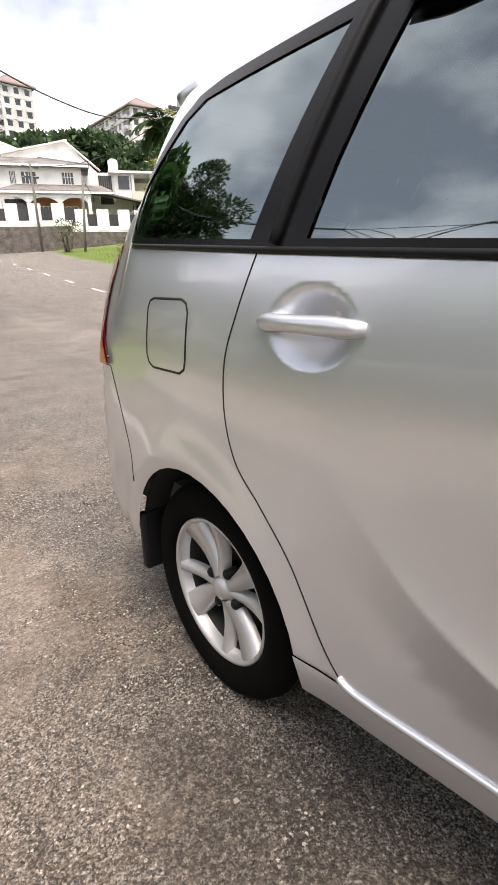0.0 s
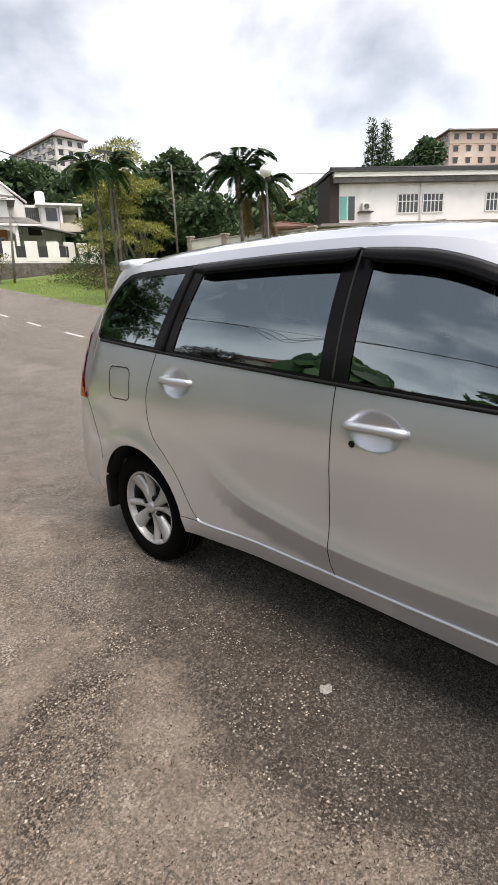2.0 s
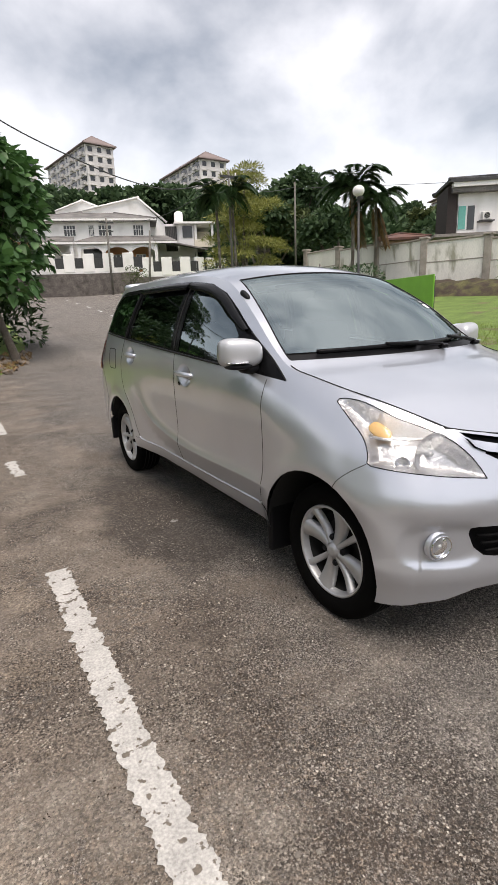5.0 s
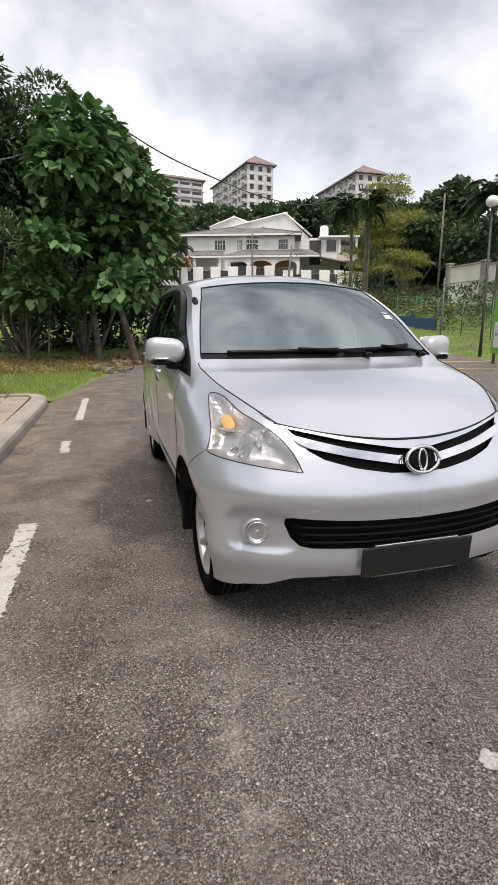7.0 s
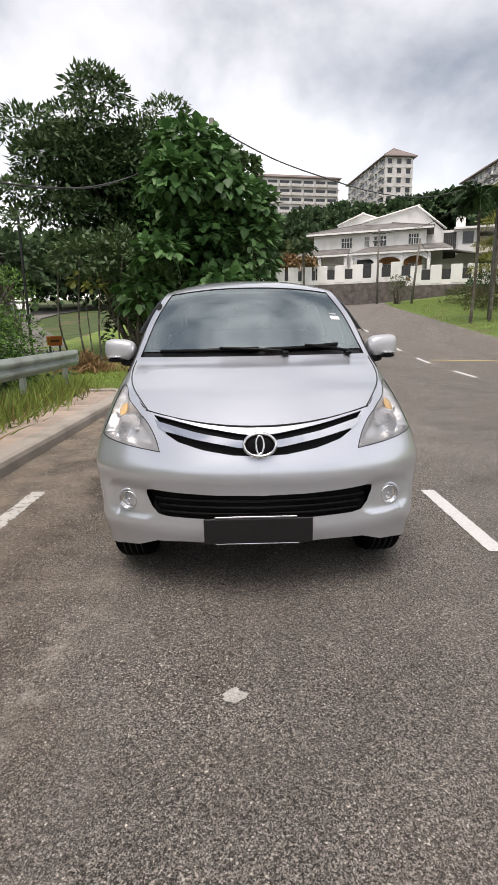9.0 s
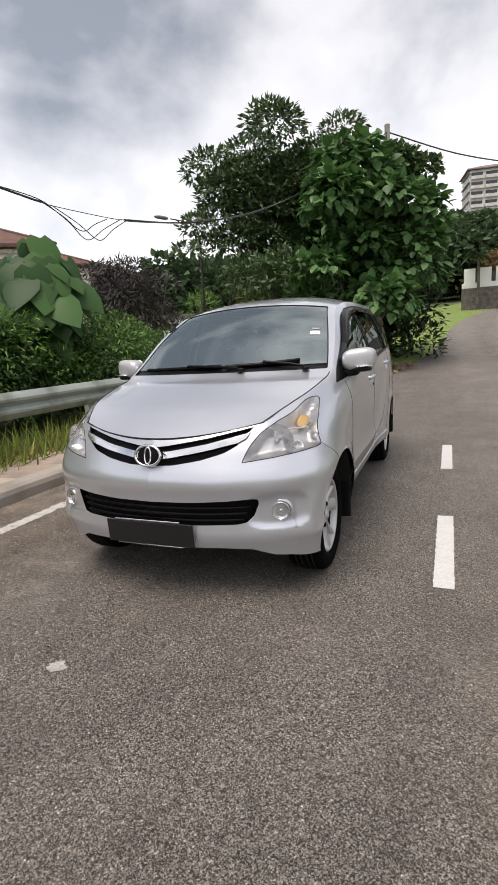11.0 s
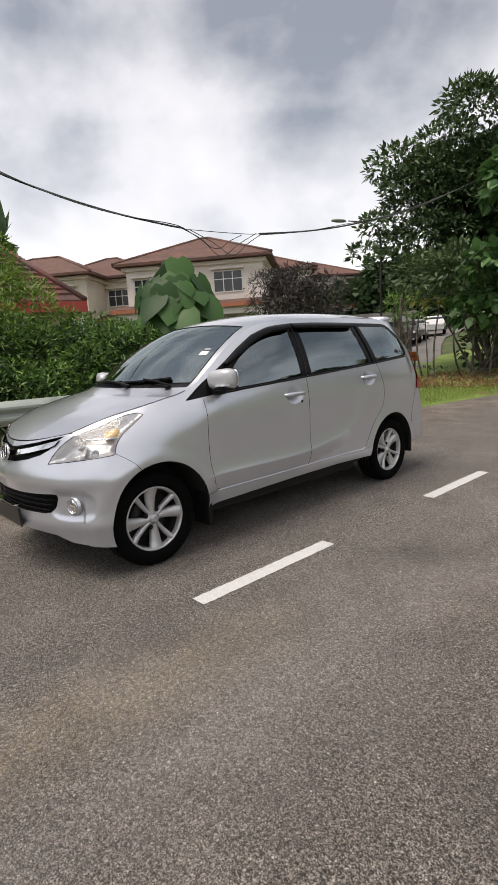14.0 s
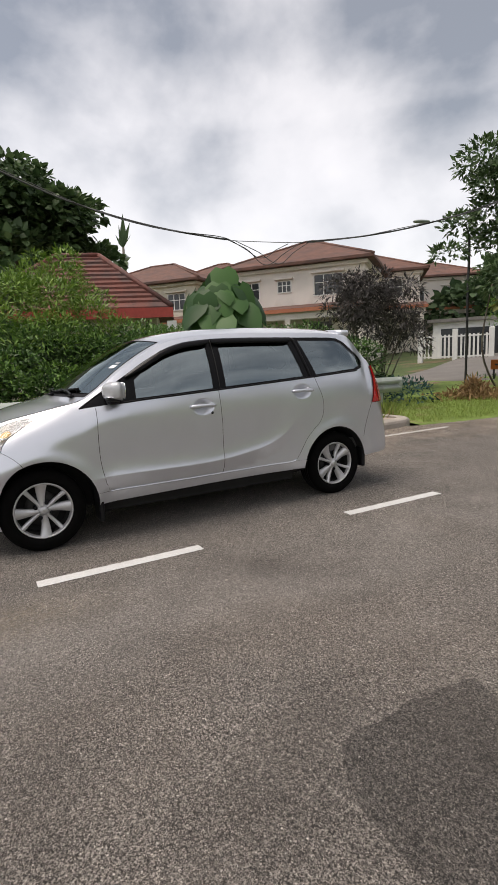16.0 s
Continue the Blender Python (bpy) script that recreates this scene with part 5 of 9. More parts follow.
# --- underside and wheel wells
box("underbody", -0.50, 0.50, -1.76, 1.85, 0.26, 0.62, VOID, car)
box("floor_pan", -0.72, 0.72, -0.93, 0.90, 0.27, 0.42, VOID, car)
box("rear_floor", -0.64, 0.64, 1.66, 1.98, 0.34, 0.60, VOID, car)
# unseen low boxes, added to block light and deepen the shade below
box("under_tray", -0.66, 0.66, -0.92, 0.90, 0.195, 0.28, VOID, car, 0.02)
box("under_tray", -0.48, 0.48, 0.90, 1.85, 0.21, 0.30, VOID, car, 0.02)
box("under_tray", -0.48, 0.48, -1.70, -0.92, 0.21, 0.30, VOID, car, 0.02)
box("front_beam", -0.50, 0.50, -1.80, -1.66, 0.32, 0.66, VOID, car)
for side in (1, -1):
    for yc in (-1.31, 1.295):
        verts, faces = [], []
        for k in range(25):
            a = radians(-1 + 182 * k / 24)
            q = arch_radius(yc, math.degrees(a), 0.378)
            wy, wz = yc + q * math.cos(a), 0.30 + q * math.sin(a)
            rim_x = interp(wy + S0, BAND)[0] if wy > -1.5 else interp(wy, [(-1.782, 0.645), (-1.655, 0.755), (-1.5, 0.80)])[0]
            for x in (0.50, rim_x - 0.012):
                verts.append((x * side, wy, wz))
        for k in range(24):
            faces.append((2 * k, 2 * k + 1, 2 * k + 3, 2 * k + 2))
        put("wheel_well", mesh_of("wheel_well", verts, faces, True), VOID, car)

# steel coloured near black, to carry the shade behind the spokes
SHADED_STEEL = mat("shaded_steel", (0.022, 0.021, 0.02), 0.6, 0.3, vary=0.2)


# --- wheels: tyre, rim with four pairs of spokes, hub, nuts, brake disc
def wheel_at(x, y, side, turn):
    w = thing("wheel", "", "")
    w.parent = car
    w.matrix_basis = Matrix.Translation((x, y, 0.302)) @ Matrix.Rotation(turn, 4, "X")
    del_keys = [k for k in ("label", "category") if k in w]
    for k in del_keys:
        del w[k]
    o = side
    tyre = [(0.203, 0.070), (0.212, 0.092), (0.235, 0.102), (0.262, 0.101), (0.285, 0.092), (0.296, 0.080), (0.3015, 0.06), (0.3025, 0.0), (0.3015, -0.06), (0.29, -0.09), (0.25, -0.10), (0.21, -0.09)]
    t = put("tyre", lathe_mesh("tyre", [(r, h * o) for r, h in tyre], "x", 56), RUBBER, w, "black rubber tyre")
    # dark rings on the tread stand for the shade in its grooves
    for h in (-0.045, -0.016, 0.016, 0.045):
        put("groove", lathe_mesh("groove", [(0.3032, (h - 0.004) * o), (0.3034, h * o), (0.3032, (h + 0.004) * o)], "x", 56), VOID, t)
    rim = [(0.206, 0.076), (0.206, 0.084), (0.201, 0.088), (0.195, 0.084), (0.190, 0.072), (0.186, 0.05)]
    barrel = [(0.186, 0.05), (0.178, 0.0), (0.18, -0.07)]
    r = put("rim", lathe_mesh("rim", [(a, h * o) for a, h in rim], "x", 56), ALLOY, w, "silver alloy rim with paired spokes")
    put("rim_barrel", lathe_mesh("rim_barrel", [(a, h * o) for a, h in barrel], "x", 56), SHADED_STEEL, r)
    put("brake_disc", lathe_mesh("brake_disc", [(0.06, 0.0), (0.125, 0.0), (0.125, -0.02 * o)], "x", 36), SHADED_STEEL, r)
    # near-black disc added as the darkness inside the wheel
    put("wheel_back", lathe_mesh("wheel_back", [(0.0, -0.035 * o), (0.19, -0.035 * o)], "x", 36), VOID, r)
    for k in range(8):
        pair, leg = divmod(k, 2)
        a0 = radians(90 * pair + (-14 if leg == 0 else 16))
        a1 = radians(90 * pair + (-20 if leg == 0 else 17))
        verts, faces = [], []
        n = 7
        for i in range(n + 1):
            f = i / n
            rad = 0.035 + (0.192 - 0.035) * f
            a = a0 + (a1 - a0) * f
            half = (0.017 + 0.026 * f) if leg == 0 else (0.011 + 0.005 * f)
            h = (0.066 - 0.012 * math.sin(math.pi * f) + 0.012 * f) * o
            ca, sa = math.cos(a), math.sin(a)
            for off, dep in ((-half, -0.03), (-half * 0.88, 0.0), (0, 0.0025), (half * 0.88, 0.0), (half, -0.03)):
                verts.append((h + dep * o, rad * ca - off * sa, rad * sa + off * ca))
        for i in range(n):
            for j in range(4):
                q = i * 5 + j
                faces.append((q, q + 1, q + 6, q + 5))
        put("spoke", mesh_of("spoke", verts, faces, True), ALLOY, r)
    put("hub_cap", lathe_mesh("hub_cap", [(0.052, 0.03 * o), (0.050, 0.055 * o), (0.040, 0.062 * o), (0.031, 0.066 * o), (0.029, 0.074 * o), (0.012, 0.080 * o), (0.001, 0.080 * o)], "x", 32), ALLOY, r)
    for k in range(4):
        a = radians(45 + 90 * k)
        me = lathe_mesh("wheel_nut", [(0.0145, 0.03 * o), (0.0145, 0.064 * o), (0.010, 0.069 * o), (0.001, 0.069 * o)], "x", 10)
        me.transform(Matrix.Translation((0, 0.058 * math.cos(a), 0.058 * math.sin(a))))
        put("wheel_nut", me, BLACK, r)


for side in (1, -1):
    for y in (-1.3275, 1.3275):
        wheel_at(0.668 * side, y, side, {(1, -1.3275): 0.35, (1, 1.3275): 0.9, (-1, -1.3275): 0.6, (-1, 1.3275): 1.2}[(side, y)])

# --- cabin seen through the glass
CLOTH = mat("seat_cloth", (0.10, 0.095, 0.09), 0.9, vary=0.15, scale=6, fine=0.2, fine_scale=160, bump=0.2)
TRIM = mat("cabin_trim", (0.085, 0.085, 0.085), 0.7, vary=0.1, scale=5)
PALE_TRIM = mat("pale_cabin_trim", (0.33, 0.31, 0.28), 0.8, vary=0.08, scale=4)


def seat(x, y, w, back=True):
    part("seat_cushion", box_bm(bmesh.new(), x - w, x + w, y - 0.25, y + 0.25, 0.52, 0.72, 0.05), CLOTH, car, smooth=True)
    m = Matrix.Translation((x, y + 0.24, 0.68)) @ Matrix.Rotation(radians(-14), 4, "X")
    part("seat_back", box_bm(bmesh.new(), -w, w, -0.06, 0.07, 0.0, 0.56, 0.05, m), CLOTH, car, smooth=True)
    for hx in ((0,) if w < 0.3 else (-w * 0.6, w * 0.6)):
        put("headrest", superblob("headrest", m @ Vector((hx, 0.0, 0.66)), (0.13, 0.05, 0.085), 3.0), CLOTH, car)


for x in (-0.36, 0.36):
    seat(x, -0.28, 0.24)
seat(0, 0.55, 0.56)
seat(0, 1.25, 0.50)
dash = box_bm(bmesh.new(), -0.66, 0.66, -1.0, -0.72, 0.66, 1.02, 0.06)
part("dashboard", dash, TRIM, car, "dark grey dashboard", smooth=True)
put("steering_wheel", placed(ring_mesh("steering_wheel", 0.175, 0.175, 0.014), Matrix.Translation((-0.36, -0.58, 0.95)) @ Matrix.Rotation(radians(-25), 4, "X")), BLACK, car)
box("cabin_floor", -0.70, 0.70, -0.95, 1.70, 0.42, 0.52, TRIM, car)
put("headlining", top_mesh("headlining", 1.32, 3.1, -0.93, 0.93, 20, 16, -0.035), PALE_TRIM, car)
put("rear_screen", top_mesh("rear_screen", 3.34, 3.68, -0.84, 0.84, 8, 14, 0.004), GLASS, car, "dark tinted rear window")
for side in (1, -1):
    put("door_lining", band_mesh("door_lining", ["door_f", "door_r"], side, -0.05), TRIM, car)
put("inner_mirror", superblob("inner_mirror", (0.0, -0.42, 1.40), (0.11, 0.02, 0.035), 3), BLACK, car)


# ---- plants ----
def unit(a):
    return a / np.maximum(np.linalg.norm(a, axis=1, keepdims=True), 1e-9)


LEAVES = {
    "heart": ([(0, 0, 0), (0.30, 0.10, 0.05), (0.42, 0.42, 0.08), (0.22, 0.78, 0.03), (0, 1.05, -0.06), (-0.22, 0.78, 0.03), (-0.42, 0.42, 0.08), (-0.30, 0.10, 0.05)], [(0, 1, 2, 3, 4), (0, 4, 5, 6, 7)]),
    "broad": ([(0, 0.04, 0.02), (0.20, -0.08, 0.0), (0.40, 0.08, -0.04), (0.44, 0.36, -0.07), (0.30, 0.70, -0.08), (0, 1.04, -0.14), (-0.30, 0.70, -0.08), (-0.44, 0.36, -0.07), (-0.40, 0.08, -0.04), (-0.20, -0.08, 0.0), (0, 0.45, 0.05)], [(0, 1, 2, 10), (2, 3, 4, 10), (4, 5, 10), (5, 6, 10), (6, 7, 8, 10), (8, 9, 0, 10)]),
    "oval": ([(0, 0, 0), (0.20, 0.40, 0.05), (0, 1.0, -0.04), (-0.20, 0.40, 0.05)], [(0, 1, 2), (0, 2, 3)]),
    "narrow": ([(0, 0, 0), (0.10, 0.4, 0.03), (0, 1.0, -0.05), (-0.10, 0.4, 0.03)], [(0, 1, 2), (0, 2, 3)]),
    "blade": ([(0.03, 0, 0), (0.02, 0.55, 0.04), (0, 1.0, 0.22), (-0.02, 0.55, 0.04), (-0.03, 0, 0)], [(0, 1, 3, 4), (1, 2, 3)]),
}


def leaf_mesh(name, pos, tip, nrm, size, shape):
    """Leaves at pos that point along tip, with faces towards nrm."""
    tv, tf = LEAVES[shape]
    tv = np.array(tv, float)
    tip = unit(tip)
    nrm = unit(nrm - tip * (nrm * tip).sum(1, keepdims=True))
    side = np.cross(tip, nrm)
    v = pos[:, None] + size[:, None, None] * (tv[None, :, 0, None] * side[:, None] + tv[None, :, 1, None] * tip[:, None] + tv[None, :, 2, None] * nrm[:, None])
    k = len(tv)
    me = bpy.data.meshes.new(name)
    n = len(pos)
    lens = [len(f) for f in tf]
    flat = np.concatenate([np.array(f) for f in tf])
    loops = (np.arange(n)[:, None] * k + flat[None]).ravel()
    starts = (np.arange(n)[:, None] * sum(lens) + np.array([sum(lens[:i]) for i in range(len(lens))])[None]).ravel()
    me.vertices.add(n * k)
    me.vertices.foreach_set("co", v.reshape(-1).astype(np.float32))
    me.loops.add(len(loops))
    me.loops.foreach_set("vertex_index", loops.astype(np.int32))
    me.polygons.add(n * len(lens))
    me.polygons.foreach_set("loop_start", starts.astype(np.int32))
    me.update(calc_edges=True)
    me.polygons.foreach_set("use_smooth", [True] * len(me.polygons))
    return me


def cloud(rng, blobs, density, size, droop=0.25, inner=0.62):
    """Places, tips, faces and sizes of leaves on the outsides of a set of clumps."""
    out = [[], [], [], []]
    for cx, cy, cz, rx, ry, rz in blobs:
        n = int(density * (rx * ry + ry * rz + rx * rz) / 3)
        u = unit(rng.normal(size=(n, 3)))
        u[:, 2] = np.where(u[:, 2] < -0.45, -u[:, 2], u[:, 2])
        rad = inner + (1.06 - inner) * rng.random(n) ** 0.6
        p = np.array([cx, cy, cz]) + u * rad[:, None] * np.array([rx, ry, rz])
        tip = u + rng.normal(scale=0.55, size=(n, 3))
        tip[:, 2] -= droop
        nr = u * 0.7 + np.array([0, 0, 0.8]) + rng.normal(scale=0.35, size=(n, 3))
        for o, a in zip(out, (p, tip, nr, size * rng.uniform(0.6, 1.25, n))):
            o.append(a)
    return [np.concatenate(o) for o in out]


def clumps(rng, c, r, n, small, flat=0.8):
    """Small clumps scattered over a crown of centre c and radii r."""
    out = []
    for _ in range(n):
        u = unit(rng.normal(size=(1, 3)))[0]
        if u[2] < -0.5:
            u[2] *= -0.6
        k = rng.uniform(0.45, 1.0)
        s = small * rng.uniform(0.6, 1.3)
        out.append((c[0] + u[0] * r[0] * k, c[1] + u[1] * r[1] * k, c[2] + u[2] * r[2] * k, s, s, s * flat))
    return out


crumbs()
BARK = mat("bark", (0.085, 0.07, 0.055), 0.9, vary=0.3, scale=5, fine=0.3, fine_scale=40, bump=0.6, bump_scale=30, alt=(0.16, 0.15, 0.12), alt_scale=3)
LEAF_MID = leaf_mat("leaf_mid_green", (0.036, 0.095, 0.028), (0.115, 0.235, 0.075))
LEAF_DARK = leaf_mat("leaf_dark_green", (0.034, 0.068, 0.026), (0.110, 0.175, 0.072))
LEAF_BRIGHT = leaf_mat("leaf_bright_green", (0.065, 0.15, 0.022), (0.165, 0.30, 0.055))
LEAF_YELLOW = leaf_mat("leaf_yellow_green", (0.13, 0.16, 0.03), (0.36, 0.35, 0.10))
LEAF_PURPLE = leaf_mat("leaf_purple_brown", (0.018, 0.016, 0.016), (0.095, 0.086, 0.082))
LEAF_DRY = leaf_mat("leaf_dry", (0.16, 0.09, 0.04), (0.36, 0.24, 0.12), 0.8)
GRASS = leaf_mat("grass_blades", (0.110, 0.162, 0.028), (0.25, 0.325, 0.07), 0.6)
GRASS_DRY = leaf_mat("grass_dry", (0.14, 0.12, 0.04), (0.30, 0.24, 0.09), 0.7)
PALM_LEAF = leaf_mat("palm_leaf", (0.012, 0.035, 0.012), (0.04, 0.085, 0.025))


def tree(label, base, trunks, blobs, density, leaf, shape, material, seed, category="tree", name="tree", droop=0.25, group="", inner=0.62):
    """A tree: tapered trunks and limbs (lists of points with radii) under a crown of leaves."""
    rng = np.random.default_rng(seed)
    t = thing(name, label, category, Matrix.Translation(base), group)
    o = Vector(base)
    for pts, r0, r1 in trunks:
        line = curve_pts([tuple(Vector(p) - o) for p in pts], 5)
        n = len(line)
        put("trunk", tube_mesh("trunk", line, [r0 + (r1 - r0) * i / (n - 1) for i in range(n)], 8), BARK, t)
    pos, tip, nr, size = cloud(rng, blobs, density, leaf, droop, inner)
    me = leaf_mesh("crown", pos - np.array(base), tip, nr, size, shape)
    put("crown", me, material, t)
    return t


def limbs(base, blobs, n, r, rng, z_fork=1.0):
    """Limbs from a foot to some of the clumps."""
    out = []
    for i in range(n):
        b = blobs[int(rng.integers(len(blobs)))]
        f = Vector(base) + Vector((rng.uniform(-0.3, 0.3), rng.uniform(-0.3, 0.3), 0))
        mid = f.lerp(Vector(b[:3]), 0.5) + Vector((rng.uniform(-0.3, 0.3), rng.uniform(-0.3, 0.3), 0.3))
        out.append(([tuple(f), tuple(mid), b[:3]], r * rng.uniform(0.7, 1.2), r * 0.2))
    return out


# the large broad-leaved tree beyond the car, and the taller small-leaved one behind it
rng = np.random.default_rng(11)
big = clumps(rng, (-1.9, 13.2, 4.2), (2.3, 2.2, 2.6), 26, 0.95) + [(-1.4, 12.4, 6.2, 1.2, 1.0, 0.9), (0.2, 13.4, 3.4, 1.0, 1.2, 1.4), (-2.4, 11.6, 3.6, 1.1, 0.9, 1.0), (-0.6, 12.0, 2.2, 1.1, 0.9, 0.8), (0.4, 13.8, 4.8, 0.9, 1.0, 1.1), (-1.8, 11.4, 5.2, 0.9, 0.8, 0.8), (-2.9, 12.2, 2.2, 0.9, 0.8, 0.8)]
# the third is a point near the camera's path, the centre of the scaling
CABLE_FOOT, CABLE_AWAY, CAMERA_EYE = Vector((-0.93, 17.35)), Vector((-0.739, 0.674)), Vector((1.2, -3.9, 1.26))


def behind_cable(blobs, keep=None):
    """Pushes upper clumps behind the cable, scaled from the camera to look unchanged."""
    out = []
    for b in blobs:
        d = Vector(b[:3]) - CAMERA_EYE
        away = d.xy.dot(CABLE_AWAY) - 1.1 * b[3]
        k = (0.1 - (CAMERA_EYE.xy - CABLE_FOOT).dot(CABLE_AWAY)) / away
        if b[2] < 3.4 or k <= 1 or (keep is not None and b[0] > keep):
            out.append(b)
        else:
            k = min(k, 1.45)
            out.append((*(CAMERA_EYE + d * k), b[3] * k, b[4] * k, b[5] * k))
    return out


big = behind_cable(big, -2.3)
tree("broad-leaved tree with large heart-shaped green leaves beside the road", (-1.6, 13.4, 0.2), limbs((-1.6, 13.4, 0.1), big, 7, 0.09, rng) + [([(-1.3, 12.6, 0.1), (-1.35, 12.5, 1.2), (-1.5, 12.8, 3.0)], 0.10, 0.06), ([(-0.25, 11.7, 0.1), (-0.45, 11.8, 1.0), (-0.9, 12.3, 2.8)], 0.13, 0.07)], big, 420, 0.30, "heart", LEAF_MID, 1, droop=0.75)
tall = clumps(rng, (-4.3, 15.2, 5.2), (2.7, 2.4, 3.1), 48, 1.0, 0.6) + [(-4.3, 14.6, 8.9, 0.9, 0.8, 0.8), (-4.9, 14.6, 8.1, 1.0, 0.9, 0.6), (-1.9, 15.2, 8.3, 0.8, 0.7, 0.7), (-2.7, 15.0, 7.6, 1.1, 0.9, 0.7), (-5.7, 14.6, 6.2, 0.9, 0.7, 0.5), (-6.9, 14.0, 4.9, 0.8, 0.7, 0.4), (-3.4, 14.6, 7.0, 1.2, 1.0, 0.8), (-5.6, 14.4, 7.2, 0.8, 0.8, 0.5), (-6.3, 11.7, 5.1, 0.6, 0.6, 0.35), (-5.7, 12.2, 6.2, 0.7, 0.7, 0.45), (-6.6, 11.5, 4.3, 0.55, 0.55, 0.28), (-5.6, 12.4, 7.1, 0.9, 0.8, 0.6), (-5.7, 12.8, 5.3, 1.2, 1.1, 0.8), (-5.2, 12.9, 6.4, 1.1, 1.0, 0.8), (-4.6, 12.6, 3.4, 1.1, 1.0, 0.8), (-4.4, 12.9, 5.6, 1.1, 1.0, 0.8), (-3.6, 13.4, 8.2, 0.9, 0.9, 0.7)]
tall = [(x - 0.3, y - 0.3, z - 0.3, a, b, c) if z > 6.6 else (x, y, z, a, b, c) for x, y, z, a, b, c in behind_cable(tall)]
tree("tall tree with dense dark glossy leaves behind the verge", (-3.8, 15.0, 0.3), limbs((-3.8, 15.0, 0.2), tall, 14, 0.12, rng), tall, 760, 0.24, "oval", LEAF_DARK, 2)
far_b = clumps(rng, (-0.2, 17.9, 7.6), (1.0, 0.8, 1.0), 8, 0.55)
tree("slender tree with small dark leaves behind the pole", (-0.3, 18.2, 0.4), limbs((-0.3, 18.2, 0.3), far_b, 4, 0.07, rng), far_b, 700, 0.22, "heart", LEAF_DARK, 3, droop=0.6)
under = [(-3.6 + 1.3 * math.sin(k * 2.1), 13.2 + 1.6 * math.cos(k * 1.3), 1.5 + 0.9 * ((k * 37) % 10) / 10, 0.9, 0.8, 0.8) for k in range(16)]
under = [(x, y, max(z, 3.3) if x < -3.5 else z, a, b, c) for x, y, z, a, b, c in under]
tree("shady undergrowth of young trees below the large crowns", (-3.6, 13.4, 0.2), limbs((-3.6, 13.0, 0.1), under, 8, 0.035, rng) + [([(-2.7 - k * 0.55, 12.0 + 0.4 * (k % 3), 0.0), (-2.6 - k * 0.6, 12.1, 1.4), (-2.3 - k * 0.66, 12.5, 3.4)], 0.035, 0.02) for k in range(6)], under, 420, 0.22, "oval", LEAF_DARK, 4, "undergrowth", "undergrowth")
# backing of extra-dark leaves that puts the shade below the crowns into colour
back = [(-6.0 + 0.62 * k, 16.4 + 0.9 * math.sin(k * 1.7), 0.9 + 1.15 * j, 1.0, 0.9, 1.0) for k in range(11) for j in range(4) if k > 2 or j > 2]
tree("thicket behind the large trees, its leaves darkened for the shade there", (-3.0, 16.6, 0.2), limbs((-3.0, 16.4, 0.1), back, 10, 0.04, rng), back, 330, 0.30, "oval", leaf_mat("leaf_shade_green", (0.016, 0.036, 0.012), (0.05, 0.09, 0.03)), 14, "thicket", "thicket")
lowb = [(-8.2 + 0.5 * k, 15.2 + 0.5 * math.sin(2.3 * k), 0.15, 0.5, 0.5, 0.32) for k in range(6)]
tree("low tangled scrub at the back of the verge", (-7.0, 15.2, 0.2), limbs((-7.0, 15.2, 0.1), lowb, 6, 0.02, rng), lowb, 420, 0.16, "oval", LEAF_DARK, 15, "scrub", "scrub")
yl = [(-4.9, 12.2, 2.7, 0.35, 0.3, 0.2), (-4.4, 12.0, 2.5, 0.3, 0.3, 0.2)]
tree("sapling with yellowing leaves in the shade", (-4.7, 12.3, 0.1), [([(-4.7, 12.3, 0.05), (-4.75, 12.25, 1.4), (-4.8, 12.2, 2.6)], 0.025, 0.012)], yl, 260, 0.22, "heart", LEAF_YELLOW, 5, droop=0.6, name="sapling")

# creeper-grown hedge behind the rail
def hedge(label, blobs, density, leaf, material, seed, shape="oval", kind="stuff"):
    rng2 = np.random.default_rng(seed)
    pos, tip, nr, size = cloud(rng2, blobs, density, leaf, 0.35, 0.8)
    pos[:, 2] = np.maximum(pos[:, 2], 0.05)
    return tagged(put("hedge", leaf_mesh("hedge", pos, tip, nr, size, shape), material), label, "hedge", kind=kind)


rng = np.random.default_rng(5)
hb = []
for k in range(46):
    y = -16 + 22.5 * k / 45
    for _ in range(2):
        g = rng.uniform(0.35, 0.8)
        hb.append((-4.6 + rng.uniform(-0.6, 0.35), y + rng.uniform(-0.4, 0.4), 0.55 + rng.uniform(-0.2, 0.75), g, g, g * rng.uniform(0.7, 1.1)))
    hb.append((-6.0 + rng.uniform(-0.4, 0.4), y + rng.uniform(-0.3, 0.3), 1.15 + rng.uniform(-0.2, 0.35) + (0.05 if y < 0.9 else -0.22), 1.1, 0.9, 0.95))
    hb.append((-7.6 + rng.uniform(-0.4, 0.4), y + rng.uniform(-0.3, 0.3), 1.3 + rng.uniform(-0.2, 0.4) + (0.10 if y < 0.9 else -0.40), 1.2, 1.0, 1.0))
hedge("dense green hedge overgrown with creepers behind the guard rail", hb, 1700, 0.092, leaf_mat("leaf_hedge_green", (0.010, 0.036, 0.008), (0.120, 0.245, 0.055)), 6)
# inner leaves coloured near black: the hedge's inner shade is in their colour
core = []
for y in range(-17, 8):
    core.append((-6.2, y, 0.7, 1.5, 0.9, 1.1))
hedge("inner leaves of the overgrown hedge, darkened to stand for shade", core, 700, 0.20, leaf_mat("leaf_core_shade", (0.012, 0.028, 0.009), (0.04, 0.075, 0.024)), 7)
